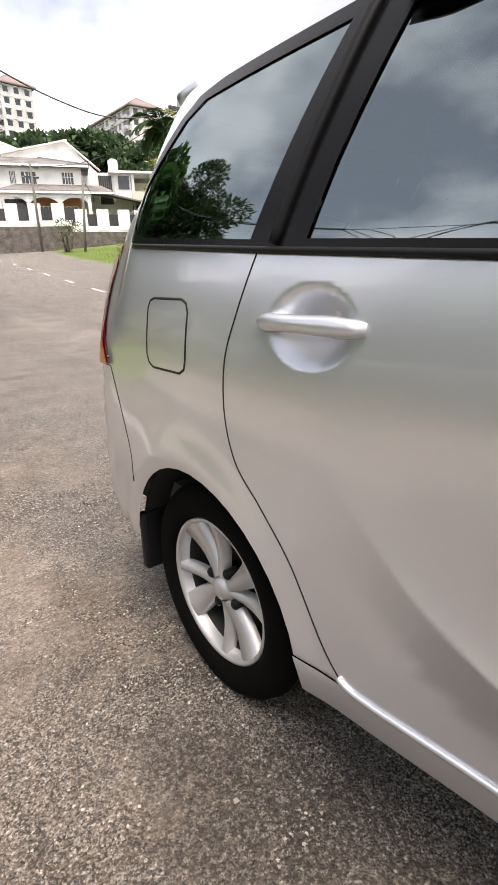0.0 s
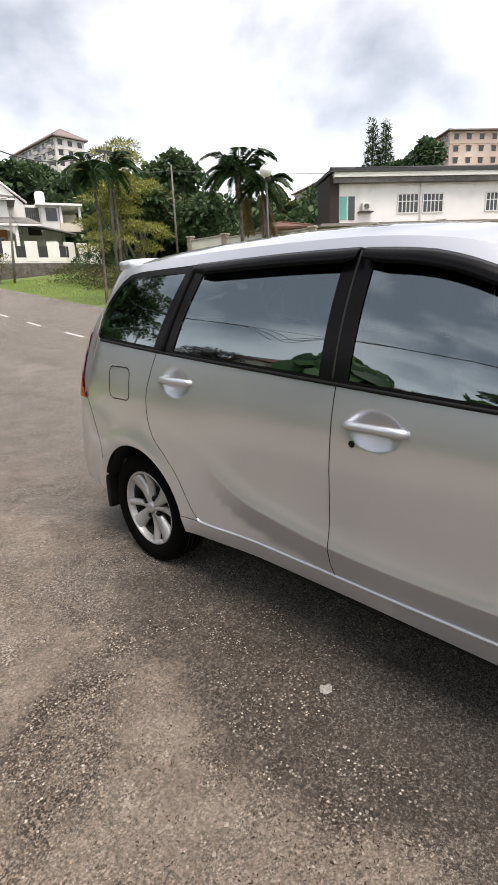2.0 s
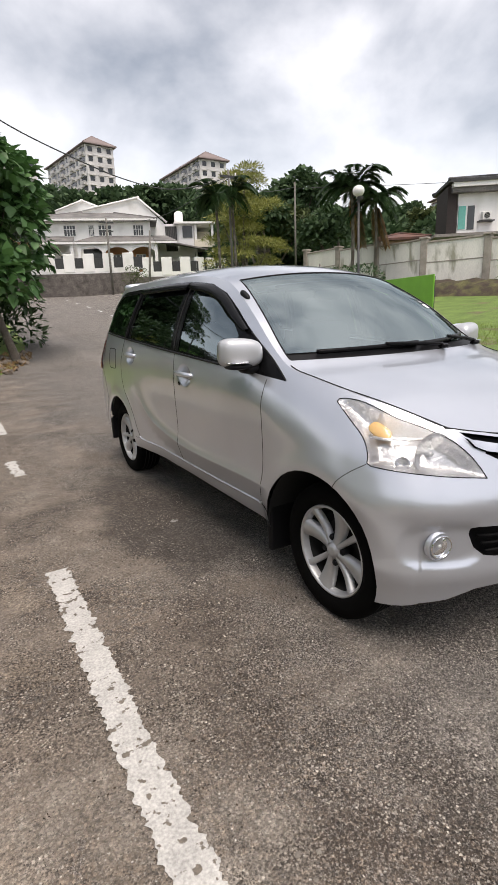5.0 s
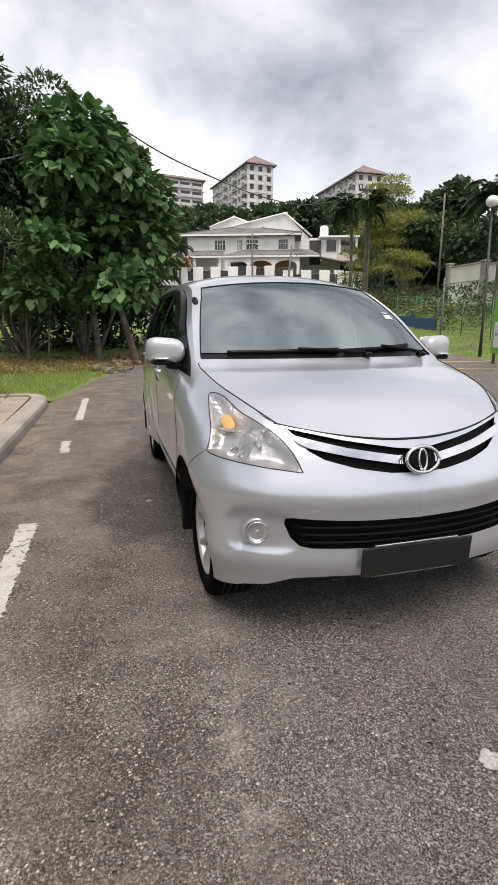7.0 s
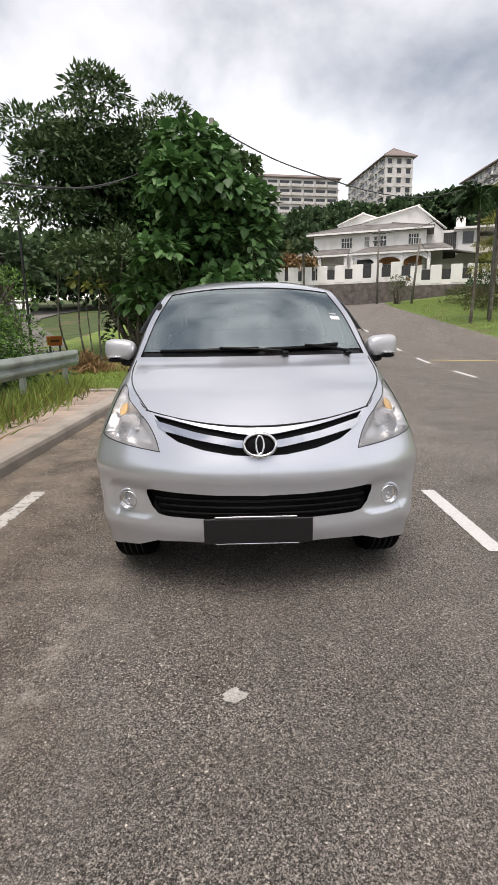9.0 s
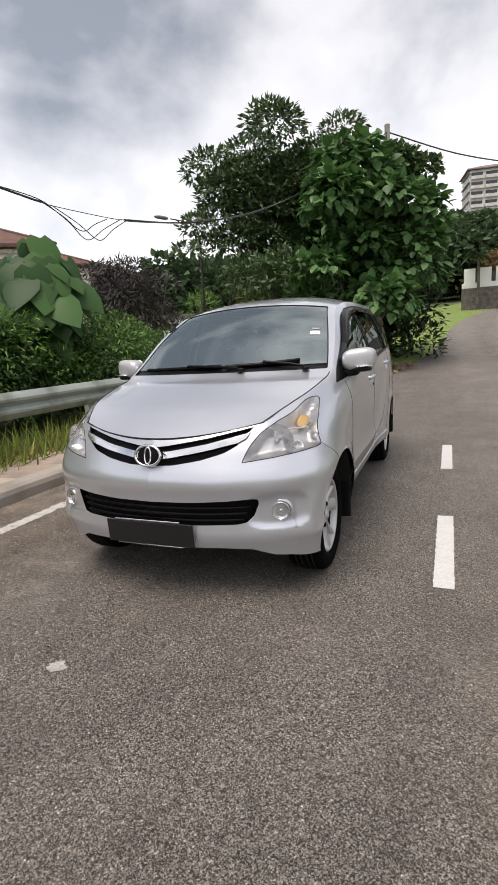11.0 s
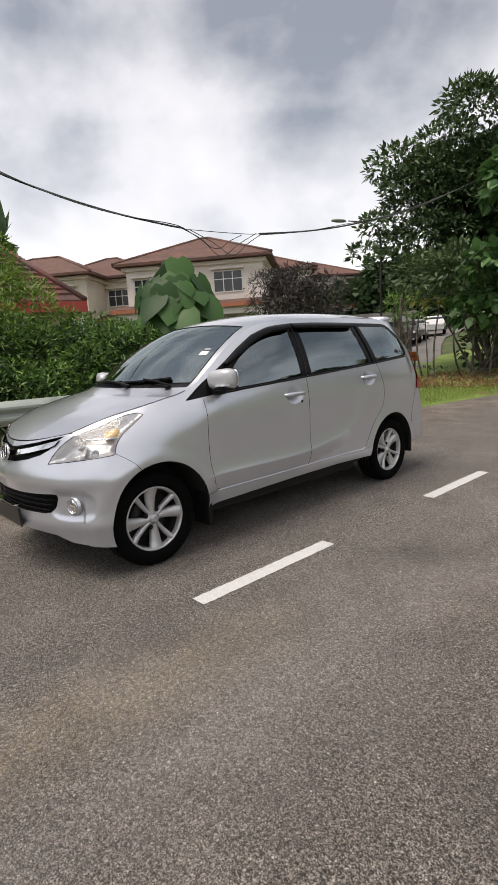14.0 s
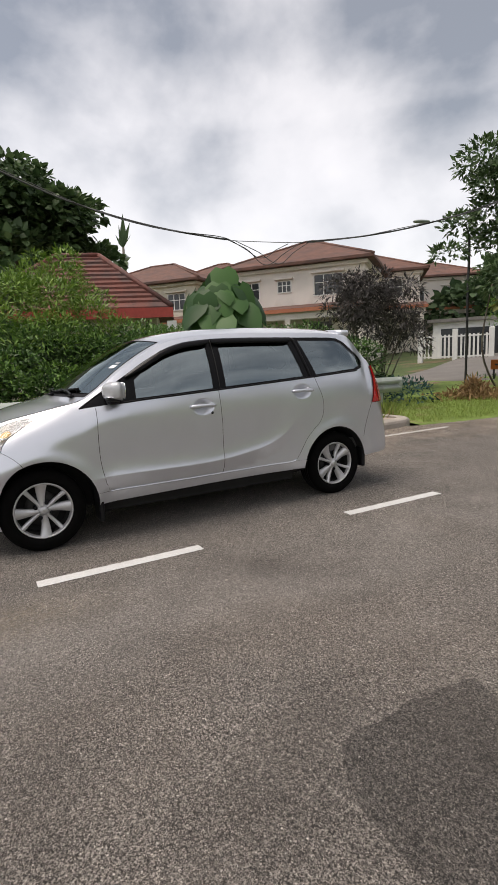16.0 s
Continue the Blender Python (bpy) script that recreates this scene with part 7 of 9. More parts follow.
# the white house with a notched fence up the road
def white_house():
    a, b = Vector((9.3, 60.8, 0)), Vector((21.4, 56.4, 0))
    yaw = yaw_of(a, b)
    h = thing("white_house", "two-storey white house with grey hipped roofs and porch up the road", "house", Matrix.Translation((a.x, a.y, 5.6)) @ Matrix.Rotation(radians(yaw), 4, "Z"))
    w = (b - a).length
    box("wall", 0, w, 0, 9.5, -2, 6.15, WHITE_WALL, h)
    hip_roof("roof", 0, w, 0, 9.5, 6.15, 1.8, 0.8, TILE_GREY, h)
    box("eave_board", -0.75, w + 0.75, -0.84, -0.80, 6.10, 6.30, WHITE_WALL, h)

    def porch(x0, x1, hip0, hip1):
        """A lean-to roof with sloping ends over the ground floor."""
        v = [(x0, -2.7, 3.55), (x1, -2.7, 3.55), (x1 - hip1, 0.0, 4.45), (x0 + hip0, 0.0, 4.45)]
        v += [(x, y, z + 0.14) for x, y, z in v]
        put("porch_roof", mesh_of("porch_roof", v, [(3, 2, 1, 0), (4, 5, 6, 7), (0, 1, 5, 4), (1, 2, 6, 5), (2, 3, 7, 6), (3, 0, 4, 7)]), TILE_GREY, h)
        box("porch_edge", x0, x1, -2.76, -2.70, 3.42, 3.62, WHITE_WALL, h)

    porch(-1.6, 4.5, 0.5, 0.2)
    porch(4.6, w + 2.8, 2.0, 1.0)
    for x in (-1.2, 1.2, 4.2, 4.95, 7.55, 10.45, w + 0.4):
        box("column", x - 0.17, x + 0.17, -2.5, -2.16, -2, 3.5, WHITE_WALL, h, 0.02)
    # arched openings of the porch
    for x0, x1 in ((4.95, 7.55), (7.55, 10.45), (10.45, w + 0.4)):
        n, v, f = 12, [], []
        for k in range(n + 1):
            q = k / n
            x = x0 + (x1 - x0) * q
            z = 2.2 + 0.9 * math.sqrt(max(0.0, 1 - (2 * q - 1) ** 2))
            v += [(x, -2.44, z), (x, -2.44, 3.5), (x, -2.22, z), (x, -2.22, 3.5)]
        for k in range(n):
            c = 4 * k
            f += [(c, c + 4, c + 5, c + 1), (c + 2, c + 3, c + 7, c + 6), (c, c + 2, c + 6, c + 4)]
        put("arch", mesh_of("arch", v, f), WHITE_WALL, h)
    box("inner_wall", 7.6, w - 0.4, -0.12, -0.02, -0.5, 3.6, ORANGE_WALL, h)
    # the shade within the door, as a dark sheet on the wall
    box("doorway", 5.2, 7.3, -0.06, -0.01, -0.5, 3.2, PANE_OR_SHADE, h)
    for x, ww in ((3.95, 1.2), (6.3, 0.5), (7.8, 1.35), (11.5, 1.05)):
        window(h, face_m(x, 0, 4.62, 0), ww, 1.08, 3)
    for x, ww in ((1.0, 1.4), (3.2, 1.0), (9.0, 1.5), (11.6, 1.0)):
        window(h, face_m(x, -0.13 if x > 5 else 0, 1.0, 0), ww, 1.5, 2)
    # gabled wings behind
    for gy, poly in ((4.0, [(5.2, -2), (14.7, -2), (14.7, 6.55), (11.6, 9.4), (5.2, 7.9)]), (5.0, [(2.0, 3), (8.0, 3), (8.0, 8.0), (5.0, 9.25), (2.0, 8.0)])):
        bm = bmesh.new()
        bm.faces.new([bm.verts.new((x, gy, z)) for x, z in poly])
        ext = bmesh.ops.extrude_face_region(bm, geom=bm.faces[:])
        bmesh.ops.translate(bm, vec=(0, 8.0, 0), verts=[g for g in ext["geom"] if isinstance(g, bmesh.types.BMVert)])
        part("gabled_wing", bm, WHITE_WALL, h)
        for p0, p1 in ((poly[-1], poly[-2]), (poly[-2], poly[-3])):
            put("verge_board", tube_mesh("verge_board", [(p0[0], gy - 0.2, p0[1] + 0.05), (p1[0] + (0.35 if p1[0] > p0[0] else 0), gy - 0.2, p1[1] + 0.05)], 0.13, 6), WHITE_WALL, h)
    # set-back wall with a tall barred opening, its shade a dark sheet
    box("stair_wall", 14.7, 16.4, 4.2, 11.0, -2, 6.5, WHITE_WALL, h)
    box("barred_opening", 14.8, 16.2, 4.08, 4.22, 3.3, 6.2, METAL_DARK, h)
    for k in range(6):
        box("bar", 14.92 + k * 0.22, 14.96 + k * 0.22, 4.03, 4.08, 3.3, 6.2, TILE_GREY, h)
    # flank building with a balcony
    box("annex", 16.4, 18.3, 4.0, 11, -2, 6.4, WHITE_WALL, h)
    box("annex", 18.3, 20.6, 6.5, 11, -2, 5.9, CREAM, h)
    box("roof_slab", 15.9, 20.9, 3.2, 11.2, 6.4, 6.62, WHITE_WALL, h)
    # dark sheets for the shaded interior, here and below the balcony
    box("opening", 16.9, 18.1, 3.92, 4.02, 4.85, 6.2, PANE_OR_SHADE, h)
    box("balcony", 18.3, 20.8, 3.6, 6.5, 3.7, 4.6, CREAM, h)
    box("opening", 18.5, 20.4, 6.42, 6.52, 0.3, 3.4, PANE_OR_SHADE, h)
    for x in (18.5, 20.6):
        box("column", x - 0.14, x + 0.14, 3.7, 3.98, -2, 6.4, WHITE_WALL, h)
    # lean-to along the flank
    put("porch_roof", mesh_of("porch_roof", [(13.0, 0.0, 4.4), (19.5, 1.0, 3.2), (19.5, 4.0, 3.6), (13.0, 4.0, 4.5), (13.0, 0.0, 4.25), (19.5, 1.0, 3.05), (19.5, 4.0, 3.45), (13.0, 4.0, 4.35)], [(0, 1, 2, 3), (7, 6, 5, 4), (0, 4, 5, 1), (1, 5, 6, 2)]), TILE_GREY, h)


white_house()


def tank():
    t = thing("water_tank", "white rooftop water tank", "water tank", Matrix.Translation((27.1, 60.9, 12.2)))
    put("tank_body", lathe_mesh("tank_body", [(0.001, 1.7), (0.3, 1.66), (0.52, 1.5), (0.56, 1.2), (0.54, 1.1), (0.56, 1.0), (0.54, 0.6), (0.56, 0.5), (0.54, 0.0), (0.001, 0.0)], n=18), WHITE_WALL, t)


tank()


def notched_fence():
    """White panels with low gaps on a dark stone retaining wall."""
    line = [(2.4, 54.2), (8.2, 53.3), (13.5, 51.3), (17.0, 49.3), (22.5, 47.6), (27.0, 48.5)]
    f = thing("garden_fence", "white notched garden fence on a dark stone wall", "fence", Matrix.Translation((2.4, 54.2, 3.6)))
    o = Vector((2.4, 54.2, 3.6))
    for a, b in zip(line[:-1], line[1:]):
        va, vb = Vector((*a, 0)), Vector((*b, 0))
        L = (vb - va).length
        z = 5.6 if b[0] < 20 else 5.1
        m = Matrix.Translation((va.x - o.x, va.y - o.y, -o.z)) @ Matrix.Rotation(math.atan2(vb.y - va.y, vb.x - va.x), 4, "Z")
        part("stone_base", box_bm(bmesh.new(), 0, L, 0, 0.5, 1.5, z, 0, m), STONE, f, "dark rubble stone retaining wall")
        part("low_wall", box_bm(bmesh.new(), 0, L, 0.05, 0.3, z, z + 0.5, 0, m), WHITE_WALL, f)
        n = max(2, round(L / 1.65))
        for k in range(n):
            x = (k + 0.5) * L / n
            part("panel", box_bm(bmesh.new(), x - 0.54, x + 0.54, 0.0, 0.34, z + 0.15, z + 1.9, 0.03, m), WHITE_WALL, f)
            part("gap_grille", box_bm(bmesh.new(), x + 0.54, x + L / n - 0.54, 0.12, 0.2, z + 0.5, z + 1.5, 0, m), METAL_DARK, f)


notched_fence()


# the house behind the long white wall across the road
def side_house():
    a, b = Vector((28.4, 20.3, 0)), Vector((32.5, 17.0, 0))
    yaw = yaw_of(a, b)
    h = thing("side_house", "white house with a dark roof edge and barred windows", "house", Matrix.Translation((a.x, a.y, 3.0)) @ Matrix.Rotation(radians(yaw), 4, "Z"))
    L = 22
    box("wall", 0, L, 0, 3.2, -1, 5.45, WHITE_WALL, h)
    box("fascia", -0.5, L + 0.5, -0.7, 0.0, 5.45, 5.72, WHITE_WALL, h)
    hip_roof("roof", 0, L, 0, 3.2, 5.72, 0.7, 0.8, METAL_DARK, h)
    box("dark_gable", -0.7, -0.1, -0.2, 3.0, 2.0, 5.6, mat("dark_boards", (0.028, 0.02, 0.018), 0.8, vary=0.2), h)
    box("soffit", -0.5, L + 0.5, -0.55, 0.0, 5.15, 5.42, TILE_GREY, h)
    win = box("shutter", 0.05, 0.5, -0.06, -0.005, 3.0, 4.4, mat("green_shutter", (0.13, 0.42, 0.36), 0.6, vary=0.1), h, 0.01, "open green window shutter")
    box("window_pane", 0.62, 1.05, -0.05, 0.02, 2.95, 4.4, PANE_OR_SHADE, h)
    for x in (4.75, 6.5, 11.0):
        window(h, face_m(x, 0, 3.35, 0), 1.35, 1.1, 4)
    ac = box("air_conditioner", 1.45, 2.0, -0.45, -0.05, 3.45, 3.95, WINDOW_FRAME, h, 0.03, "white air conditioner on a bracket")
    put("fan_grille", placed(lathe_mesh("fan_grille", [(0.001, 0.02), (0.16, 0.02), (0.18, 0.0)], "y", 20), Matrix.Translation((1.72, -0.47, 3.7))), METAL_DARK, ac)
    box("bracket", 1.25, 2.2, -0.5, 0.0, 3.36, 3.43, METAL_DARK, ac)
    box("carport_roof", -2.0, L, -3.0, -0.02, 2.25, 2.42, mat("carport_sheet", (0.22, 0.20, 0.18), 0.7, vary=0.2), h)
    put("drain_pipe", tube_mesh("drain_pipe", [(5.6, -0.08, 5.4), (5.6, -0.08, 2.0)], 0.06, 8), WINDOW_FRAME, h)
    # brick hut beside it
    hut = thing("brick_hut", "small brown-roofed brick hut behind the wall", "hut", Matrix.Translation((31.5, 25.5, 3.2)) @ Matrix.Rotation(radians(yaw), 4, "Z"))
    box("wall", -3.2, 0, 0, 4, -1, 3.0, mat("hut_wall", (0.36, 0.24, 0.16), 0.85, vary=0.15, scale=2), hut)
    hip_roof("roof", -3.2, 0, 0, 4, 3.0, 0.7, 0.4, TILE, hut)
    # dark sheet drawn for the shade inside the hut
    box("doorway", -2.2, -1.2, -0.03, 0.02, 0, 2.2, PANE_OR_SHADE, hut)


side_house()
GARDEN_WALL = mat("garden_wall", (0.72, 0.70, 0.65), 0.85, vary=0.1, scale=1.0, fine=0.08, fine_scale=25, alt=(0.33, 0.32, 0.25), alt_scale=1.6, alt_lo=0.56, alt_hi=0.68, mapping=(1, 1, 0.35))


def garden_wall():
    pts = [(23.95, 30.5), (24.0, 26.8), (24.05, 23.0), (24.1, 19.2), (25.2, 15.7), (26.2, 12.2), (27.2, 8.7), (28.2, 5.0), (29.2, 1.0), (30, -4), (30.6, -10), (31, -18)]
    w = thing("garden_wall", "long stained white garden wall with grey posts", "wall", Matrix.Translation((24.1, 19.2, 2.6)))
    o = Vector((24.1, 19.2, 2.6))
    for k, (a, b) in enumerate(zip(pts[:-1], pts[1:])):
        va, vb = Vector((*a, 0)), Vector((*b, 0))
        L = (vb - va).length
        z0 = 3.1 + 0.05 * (a[1] - 19)
        m = Matrix.Translation((va.x - o.x, va.y - o.y, -o.z)) @ Matrix.Rotation(math.atan2(vb.y - va.y, vb.x - va.x), 4, "Z")
        part("wall_panel", box_bm(bmesh.new(), 0.14, L - 0.14, -0.08, 0.08, z0 - 2.2, z0 + 1.75, 0.01, m), GARDEN_WALL, w)
        part("coping", box_bm(bmesh.new(), 0.14, L - 0.14, -0.14, 0.14, z0 + 1.75, z0 + 1.86, 0.02, m), CONCRETE, w)
        part("rail_line", box_bm(bmesh.new(), 0.14, L - 0.14, -0.10, 0.10, z0 + 0.62, z0 + 0.68, 0.01, m), CONCRETE, w)
        part("post", box_bm(bmesh.new(), -0.2, 0.2, -0.2, 0.2, z0 - 2.2, z0 + 2.0, 0.03, m), CONCRETE, w)
        part("post_cap", box_bm(bmesh.new(), -0.26, 0.26, -0.26, 0.26, z0 + 2.0, z0 + 2.12, 0.03, m), CONCRETE, w)


garden_wall()


# terraced houses beyond the hedge
TERRACE_WALL = mat("terrace_wall", (0.76, 0.70, 0.64), 0.82, vary=0.06, scale=0.7, fine=0.04, fine_scale=25, alt=(0.60, 0.54, 0.48), alt_scale=0.6, alt_lo=0.55, alt_hi=0.75)


def terrace(label, corner, yaw, w, d, base, eave, roof_h, upper, lower, skirt, wall=TERRACE_WALL, roof=TILE):
    h = thing("terraced_house", label, "house", Matrix.Translation((*corner, base)) @ Matrix.Rotation(radians(yaw), 4, "Z"), "terraced houses beyond the hedge")
    e = eave - base
    box("wall", 0, w, 0, d, -2, e, wall, h)
    box("cornice", -0.25, w + 0.25, -0.25, d, e - 0.28, e - 0.02, wall, h, 0.04)
    hip_roof("roof", 0, w, 0, d, e, roof_h, 0.7, roof, h)
    s = skirt - base
    bm = bmesh.new()
    box_bm(bm, -0.5, w + 0.5, -2.1, 0.05, s, s + 0.14, 0, Matrix.Translation((0, 0, 0)))
    for v in bm.verts:
        v.co.z += 0.42 * (v.co.y + 2.1) / 2.1
    part("porch_roof", bm, roof, h)
    box("porch_fascia", -0.5, w + 0.5, -2.16, -2.1, s - 0.12, s + 0.12, mat("terracotta_edge", (0.42, 0.15, 0.08), 0.7, vary=0.1), h)
    box("porch_beam", -0.3, w + 0.3, -1.9, -1.6, s - 0.55, s - 0.02, wall, h)
    for x in (0.0, w * 0.5, w):
        box("porch_column", x - 0.17, x + 0.17, -1.9, -1.56, -2, s - 0.5, wall, h)
    for x, ww, hh, z in upper:
        window(h, face_m(x, 0, z - base, 0), ww, hh, 2)
        box("window_hood", x - ww / 2 - 0.2, x + ww / 2 + 0.2, -0.3, 0.0, z - base + hh + 0.12, z - base + hh + 0.26, wall, h, 0.03)
    for x, ww, hh, z in lower:
        window(h, face_m(x, 0, z - base, 0), ww, hh, 2)
    return h


ya = yaw_of((-28.9, 16.2), (-22.3, 21.6))
terrace("cream terraced house with a brown hipped tile roof", (-29.2, 15.9), ya, 9.6, 9, 0.6, 7.75, 2.5, [(1.4, 1.6, 1.1, 5.75), (4.1, 0.9, 0.7, 6.1), (7.2, 1.9, 1.3, 5.7)], [(2.0, 1.8, 1.5, 2.2), (6.6, 1.6, 1.3, 2.6)], 4.6)
terrace("cream terraced house with a stepped tile roof further along", (-33.0, 27.6), ya + 8, 8.0, 8, 1.2, 8.6, 2.3, [(1.8, 1.6, 1.2, 6.6), (5.6, 1.8, 1.2, 6.6)], [(2.0, 1.6, 1.4, 3.0)], 5.4)
terrace("cream terraced house at the far end of the row", (-35.2, 38.6), ya + 14, 8.0, 8, 1.6, 9.2, 2.2, [(1.8, 1.6, 1.2, 7.0), (5.4, 1.8, 1.2, 7.0)], [(2.0, 1.6, 1.4, 3.6)], 5.9)
terrace("pale terraced house with a tile roof behind the low house", (-41.5, 8.5), yaw_of((-41.5, 8.5), (-33.5, 15.0)), 10.3, 8, 0.8, 7.9, 2.3, [(2.0, 1.7, 1.2, 5.8), (5.6, 1.7, 1.2, 5.8), (8.6, 1.5, 1.2, 5.8)], [(3.0, 1.6, 1.4, 2.4)], 4.7, wall=CREAM)
terrace("pale terraced house with a tile roof set back in the row", (-39.8, 14.3), ya, 9.0, 8, 0.8, 8.0, 2.4, [(2.0, 1.7, 1.2, 5.9), (6.4, 1.7, 1.2, 5.9)], [(3.0, 1.6, 1.4, 2.4)], 4.7, wall=CREAM)
terrace("pale terraced house with a tile roof at the row's near end", (-54, -4), yaw_of((-54, -4), (-43, 6)), 13, 8, 0.6, 7.9, 2.3, [(2.0, 1.7, 1.2, 5.8), (7, 1.7, 1.2, 5.8)], [(3.0, 1.6, 1.4, 2.4)], 4.7, wall=CREAM)


def low_house():
    ang = yaw_of((-14.6, -1.3), (-12.4, 4.4))
    h = thing("low_house", "single-storey house with a steep dark red tile roof", "house", Matrix.Translation((-17.05, -0.85, 0.32)) @ Matrix.Rotation(radians(ang), 4, "Z"))
    L, deep = 6.35, 4.6
    half = deep / 2 + 0.6
    box("wall", 0, L, 0, deep, -1, 3.1, CREAM, h)
    box("fascia", -0.65, L + 0.65, -0.72, -0.62, 2.82, 3.18, mat("red_fascia", (0.36, 0.05, 0.035), 0.6, vary=0.1), h)
    r = hip_roof("roof", 0, L, 0, deep, 3.1, 2.6, 0.6, TILE_RED, h, 0.14)
    # raised rows of tiles on the slope that faces the road
    for k in range(1, 12):
        t = k / 12
        x0, x1 = -0.6 + half * t, L + 0.6 - half * t
        box("tile_course", x0, x1, -0.6 + half * t - 0.03, -0.6 + half * t + 0.06, 3.24 + 2.46 * t - 0.02, 3.24 + 2.46 * t + 0.06, TILE_RED, r)
    box("pillar", L + 0.4, L + 0.75, -0.6, -0.25, -1, 2.7, WHITE_WALL, h)
    window(h, face_m(2.5, 0, 1.0, 0), 1.6, 1.2, 2)
    window(h, face_m(4.6, 0, 1.0, 0), 1.2, 1.2, 2)


low_house()


# ---- poles, wires and street furniture ----
def pole(label, x, y, top_z, r=0.13, arms=(), category="utility pole", lean=(0, 0)):
    z0 = lift(x, y) - 0.1
    p = thing("utility_pole", label, category, Matrix.Translation((x, y, z0)))
    put("shaft", tube_mesh("shaft", [(0, 0, 0), (lean[0], lean[1], top_z - z0)], [r, r * 0.7], 10), WOOD_POLE, p)
    for z, w in arms:
        box("cross_arm", lean[0] - w / 2, lean[0] + w / 2, lean[1] - 0.06, lean[1] + 0.06, z - z0 - 0.06, z - z0 + 0.06, METAL_DARK, p)
        for k in (-1, 0, 1):
            put("insulator", placed(lathe_mesh("insulator", [(0.001, 0.2), (0.05, 0.18), (0.035, 0.1), (0.06, 0.05), (0.03, 0.0)], n=10), Matrix.Translation((lean[0] + k * w * 0.42, lean[1], z - z0 + 0.05))), WINDOW_FRAME, p)
    return p


pole("grey concrete utility pole rising out of the tree", -0.93, 17.35, 9.0, 0.14)
pole("utility pole with a cross arm at the roadside", 14.07, 25.1, 9.25, 0.085, [(8.9, 1.1)])
pole("bare grey utility pole among the trees", 26.9, 35.9, 12.0, 0.10)
pole("slim utility pole in front of the white house", 14.2, 49.6, 10.6, 0.12, [(10.2, 1.4), (9.4, 1.2)])
pole("leaning utility pole by the bend", 16.0, 44.2, 8.8, 0.11, lean=(0.5, 0.0))
pole("tall utility pole behind the hedge", -9.2, -11.5, 11.6, 0.15)
WIRE = mat("black_cable", (0.050, 0.052, 0.052), 0.6)


def wire(pts, r, label="black overhead cable sagging between poles"):
    me = tube_mesh("cable", curve_pts(pts, 6), r, 5)
    return tagged(put("cable", me, WIRE), label, "cable", "overhead cables")


SAG = [(-9.2, -11.5, 11.4), (-8.1, -7.5, 9.3), (-7.2, -4.5, 7.25), (-6.78, -3.0, 6.32), (-6.35, -1.5, 5.32), (-5.92, 0.0, 4.58), (-5.63, 1.0, 4.23), (-5.34, 2.0, 3.98), (-5.06, 3.0, 3.82), (-4.77, 4.0, 3.76), (-4.48, 5.0, 3.78), (-4.19, 6.0, 3.88), (-3.91, 7.0, 4.05), (-3.62, 8.0, 4.29), (-3.33, 9.0, 4.59), (-2.9, 10.5, 5.15), (-2.47, 12.0, 5.81), (-2.04, 13.5, 6.56), (-1.61, 15.0, 7.38), (-0.93, 17.35, 8.75)]
# the bundle: parted into loops over the hedge, tied together again beyond them
wire([p for p in SAG if p[1] < 3.3] + [(-4.98, 3.28, 3.79)], 0.019)
wire([(-4.52, 4.88, 3.77)] + [p for p in SAG if p[1] > 4.9], 0.017)
wire([(x + 0.03, y, z + 0.035 * math.sin(1.7 * i)) for i, (x, y, z) in enumerate(SAG) if y < 3.3] + [(-4.98, 3.28, 3.79)], 0.009)
wire([(-4.52, 4.88, 3.77)] + [(x + 0.02, y, z + 0.03 * math.sin(1.7 * i)) for i, (x, y, z) in enumerate(SAG) if y > 4.9], 0.008)
wire([(-5.0, 3.2, 3.81), (-4.95, 3.42, 3.77), (-4.61, 4.55, 3.745), (-4.5, 4.95, 3.775)], 0.007, "thin straight black cable tying the bundle")
for a, low, c in (((-5.0, 3.22, 3.80), (-4.80, 3.91, 3.44), (-4.63, 4.48, 3.72)), ((-4.97, 3.28, 3.79), (-4.77, 4.01, 3.31), (-4.54, 4.81, 3.77)), ((-4.94, 3.38, 3.77), (-4.70, 4.25, 3.33), (-4.5, 4.95, 3.775))):
    a, low, c = Vector(a), Vector(low), Vector(c)
    wire([a, a.lerp(low, 0.55) + Vector((0, 0, 0.02)), low + Vector((0, -0.12, 0.015)), low + Vector((0, 0.12, 0.015)), c.lerp(low, 0.5) + Vector((0, 0, 0.0)), c], 0.008, "slack loop of black cable hanging from the bundle")
UP = [(-0.93, 17.35, 8.75), (1.47, 18.59, 7.96), (3.9, 19.85, 7.52), (6.3, 21.1, 7.24), (8.9, 22.4, 7.28), (11.6, 23.8, 7.95), (14.07, 25.1, 8.9)]
wire(UP, 0.026)
wire([(14.07, 25.1, 8.85), (20.0, 30.2, 9.6), (26.9, 35.9, 11.6)], 0.02)
wire([(26.9, 35.9, 11.5), (40, 22, 10.6), (60, 2, 11)], 0.02)
wire([(14.07, 25.1, 8.8), (14.3, 37.0, 8.6), (14.2, 49.6, 10.2)], 0.02)
wire([(16.5, 44.2, 8.6), (18.5, 47, 7.6), (22.0, 56.0, 8.6)], 0.02)


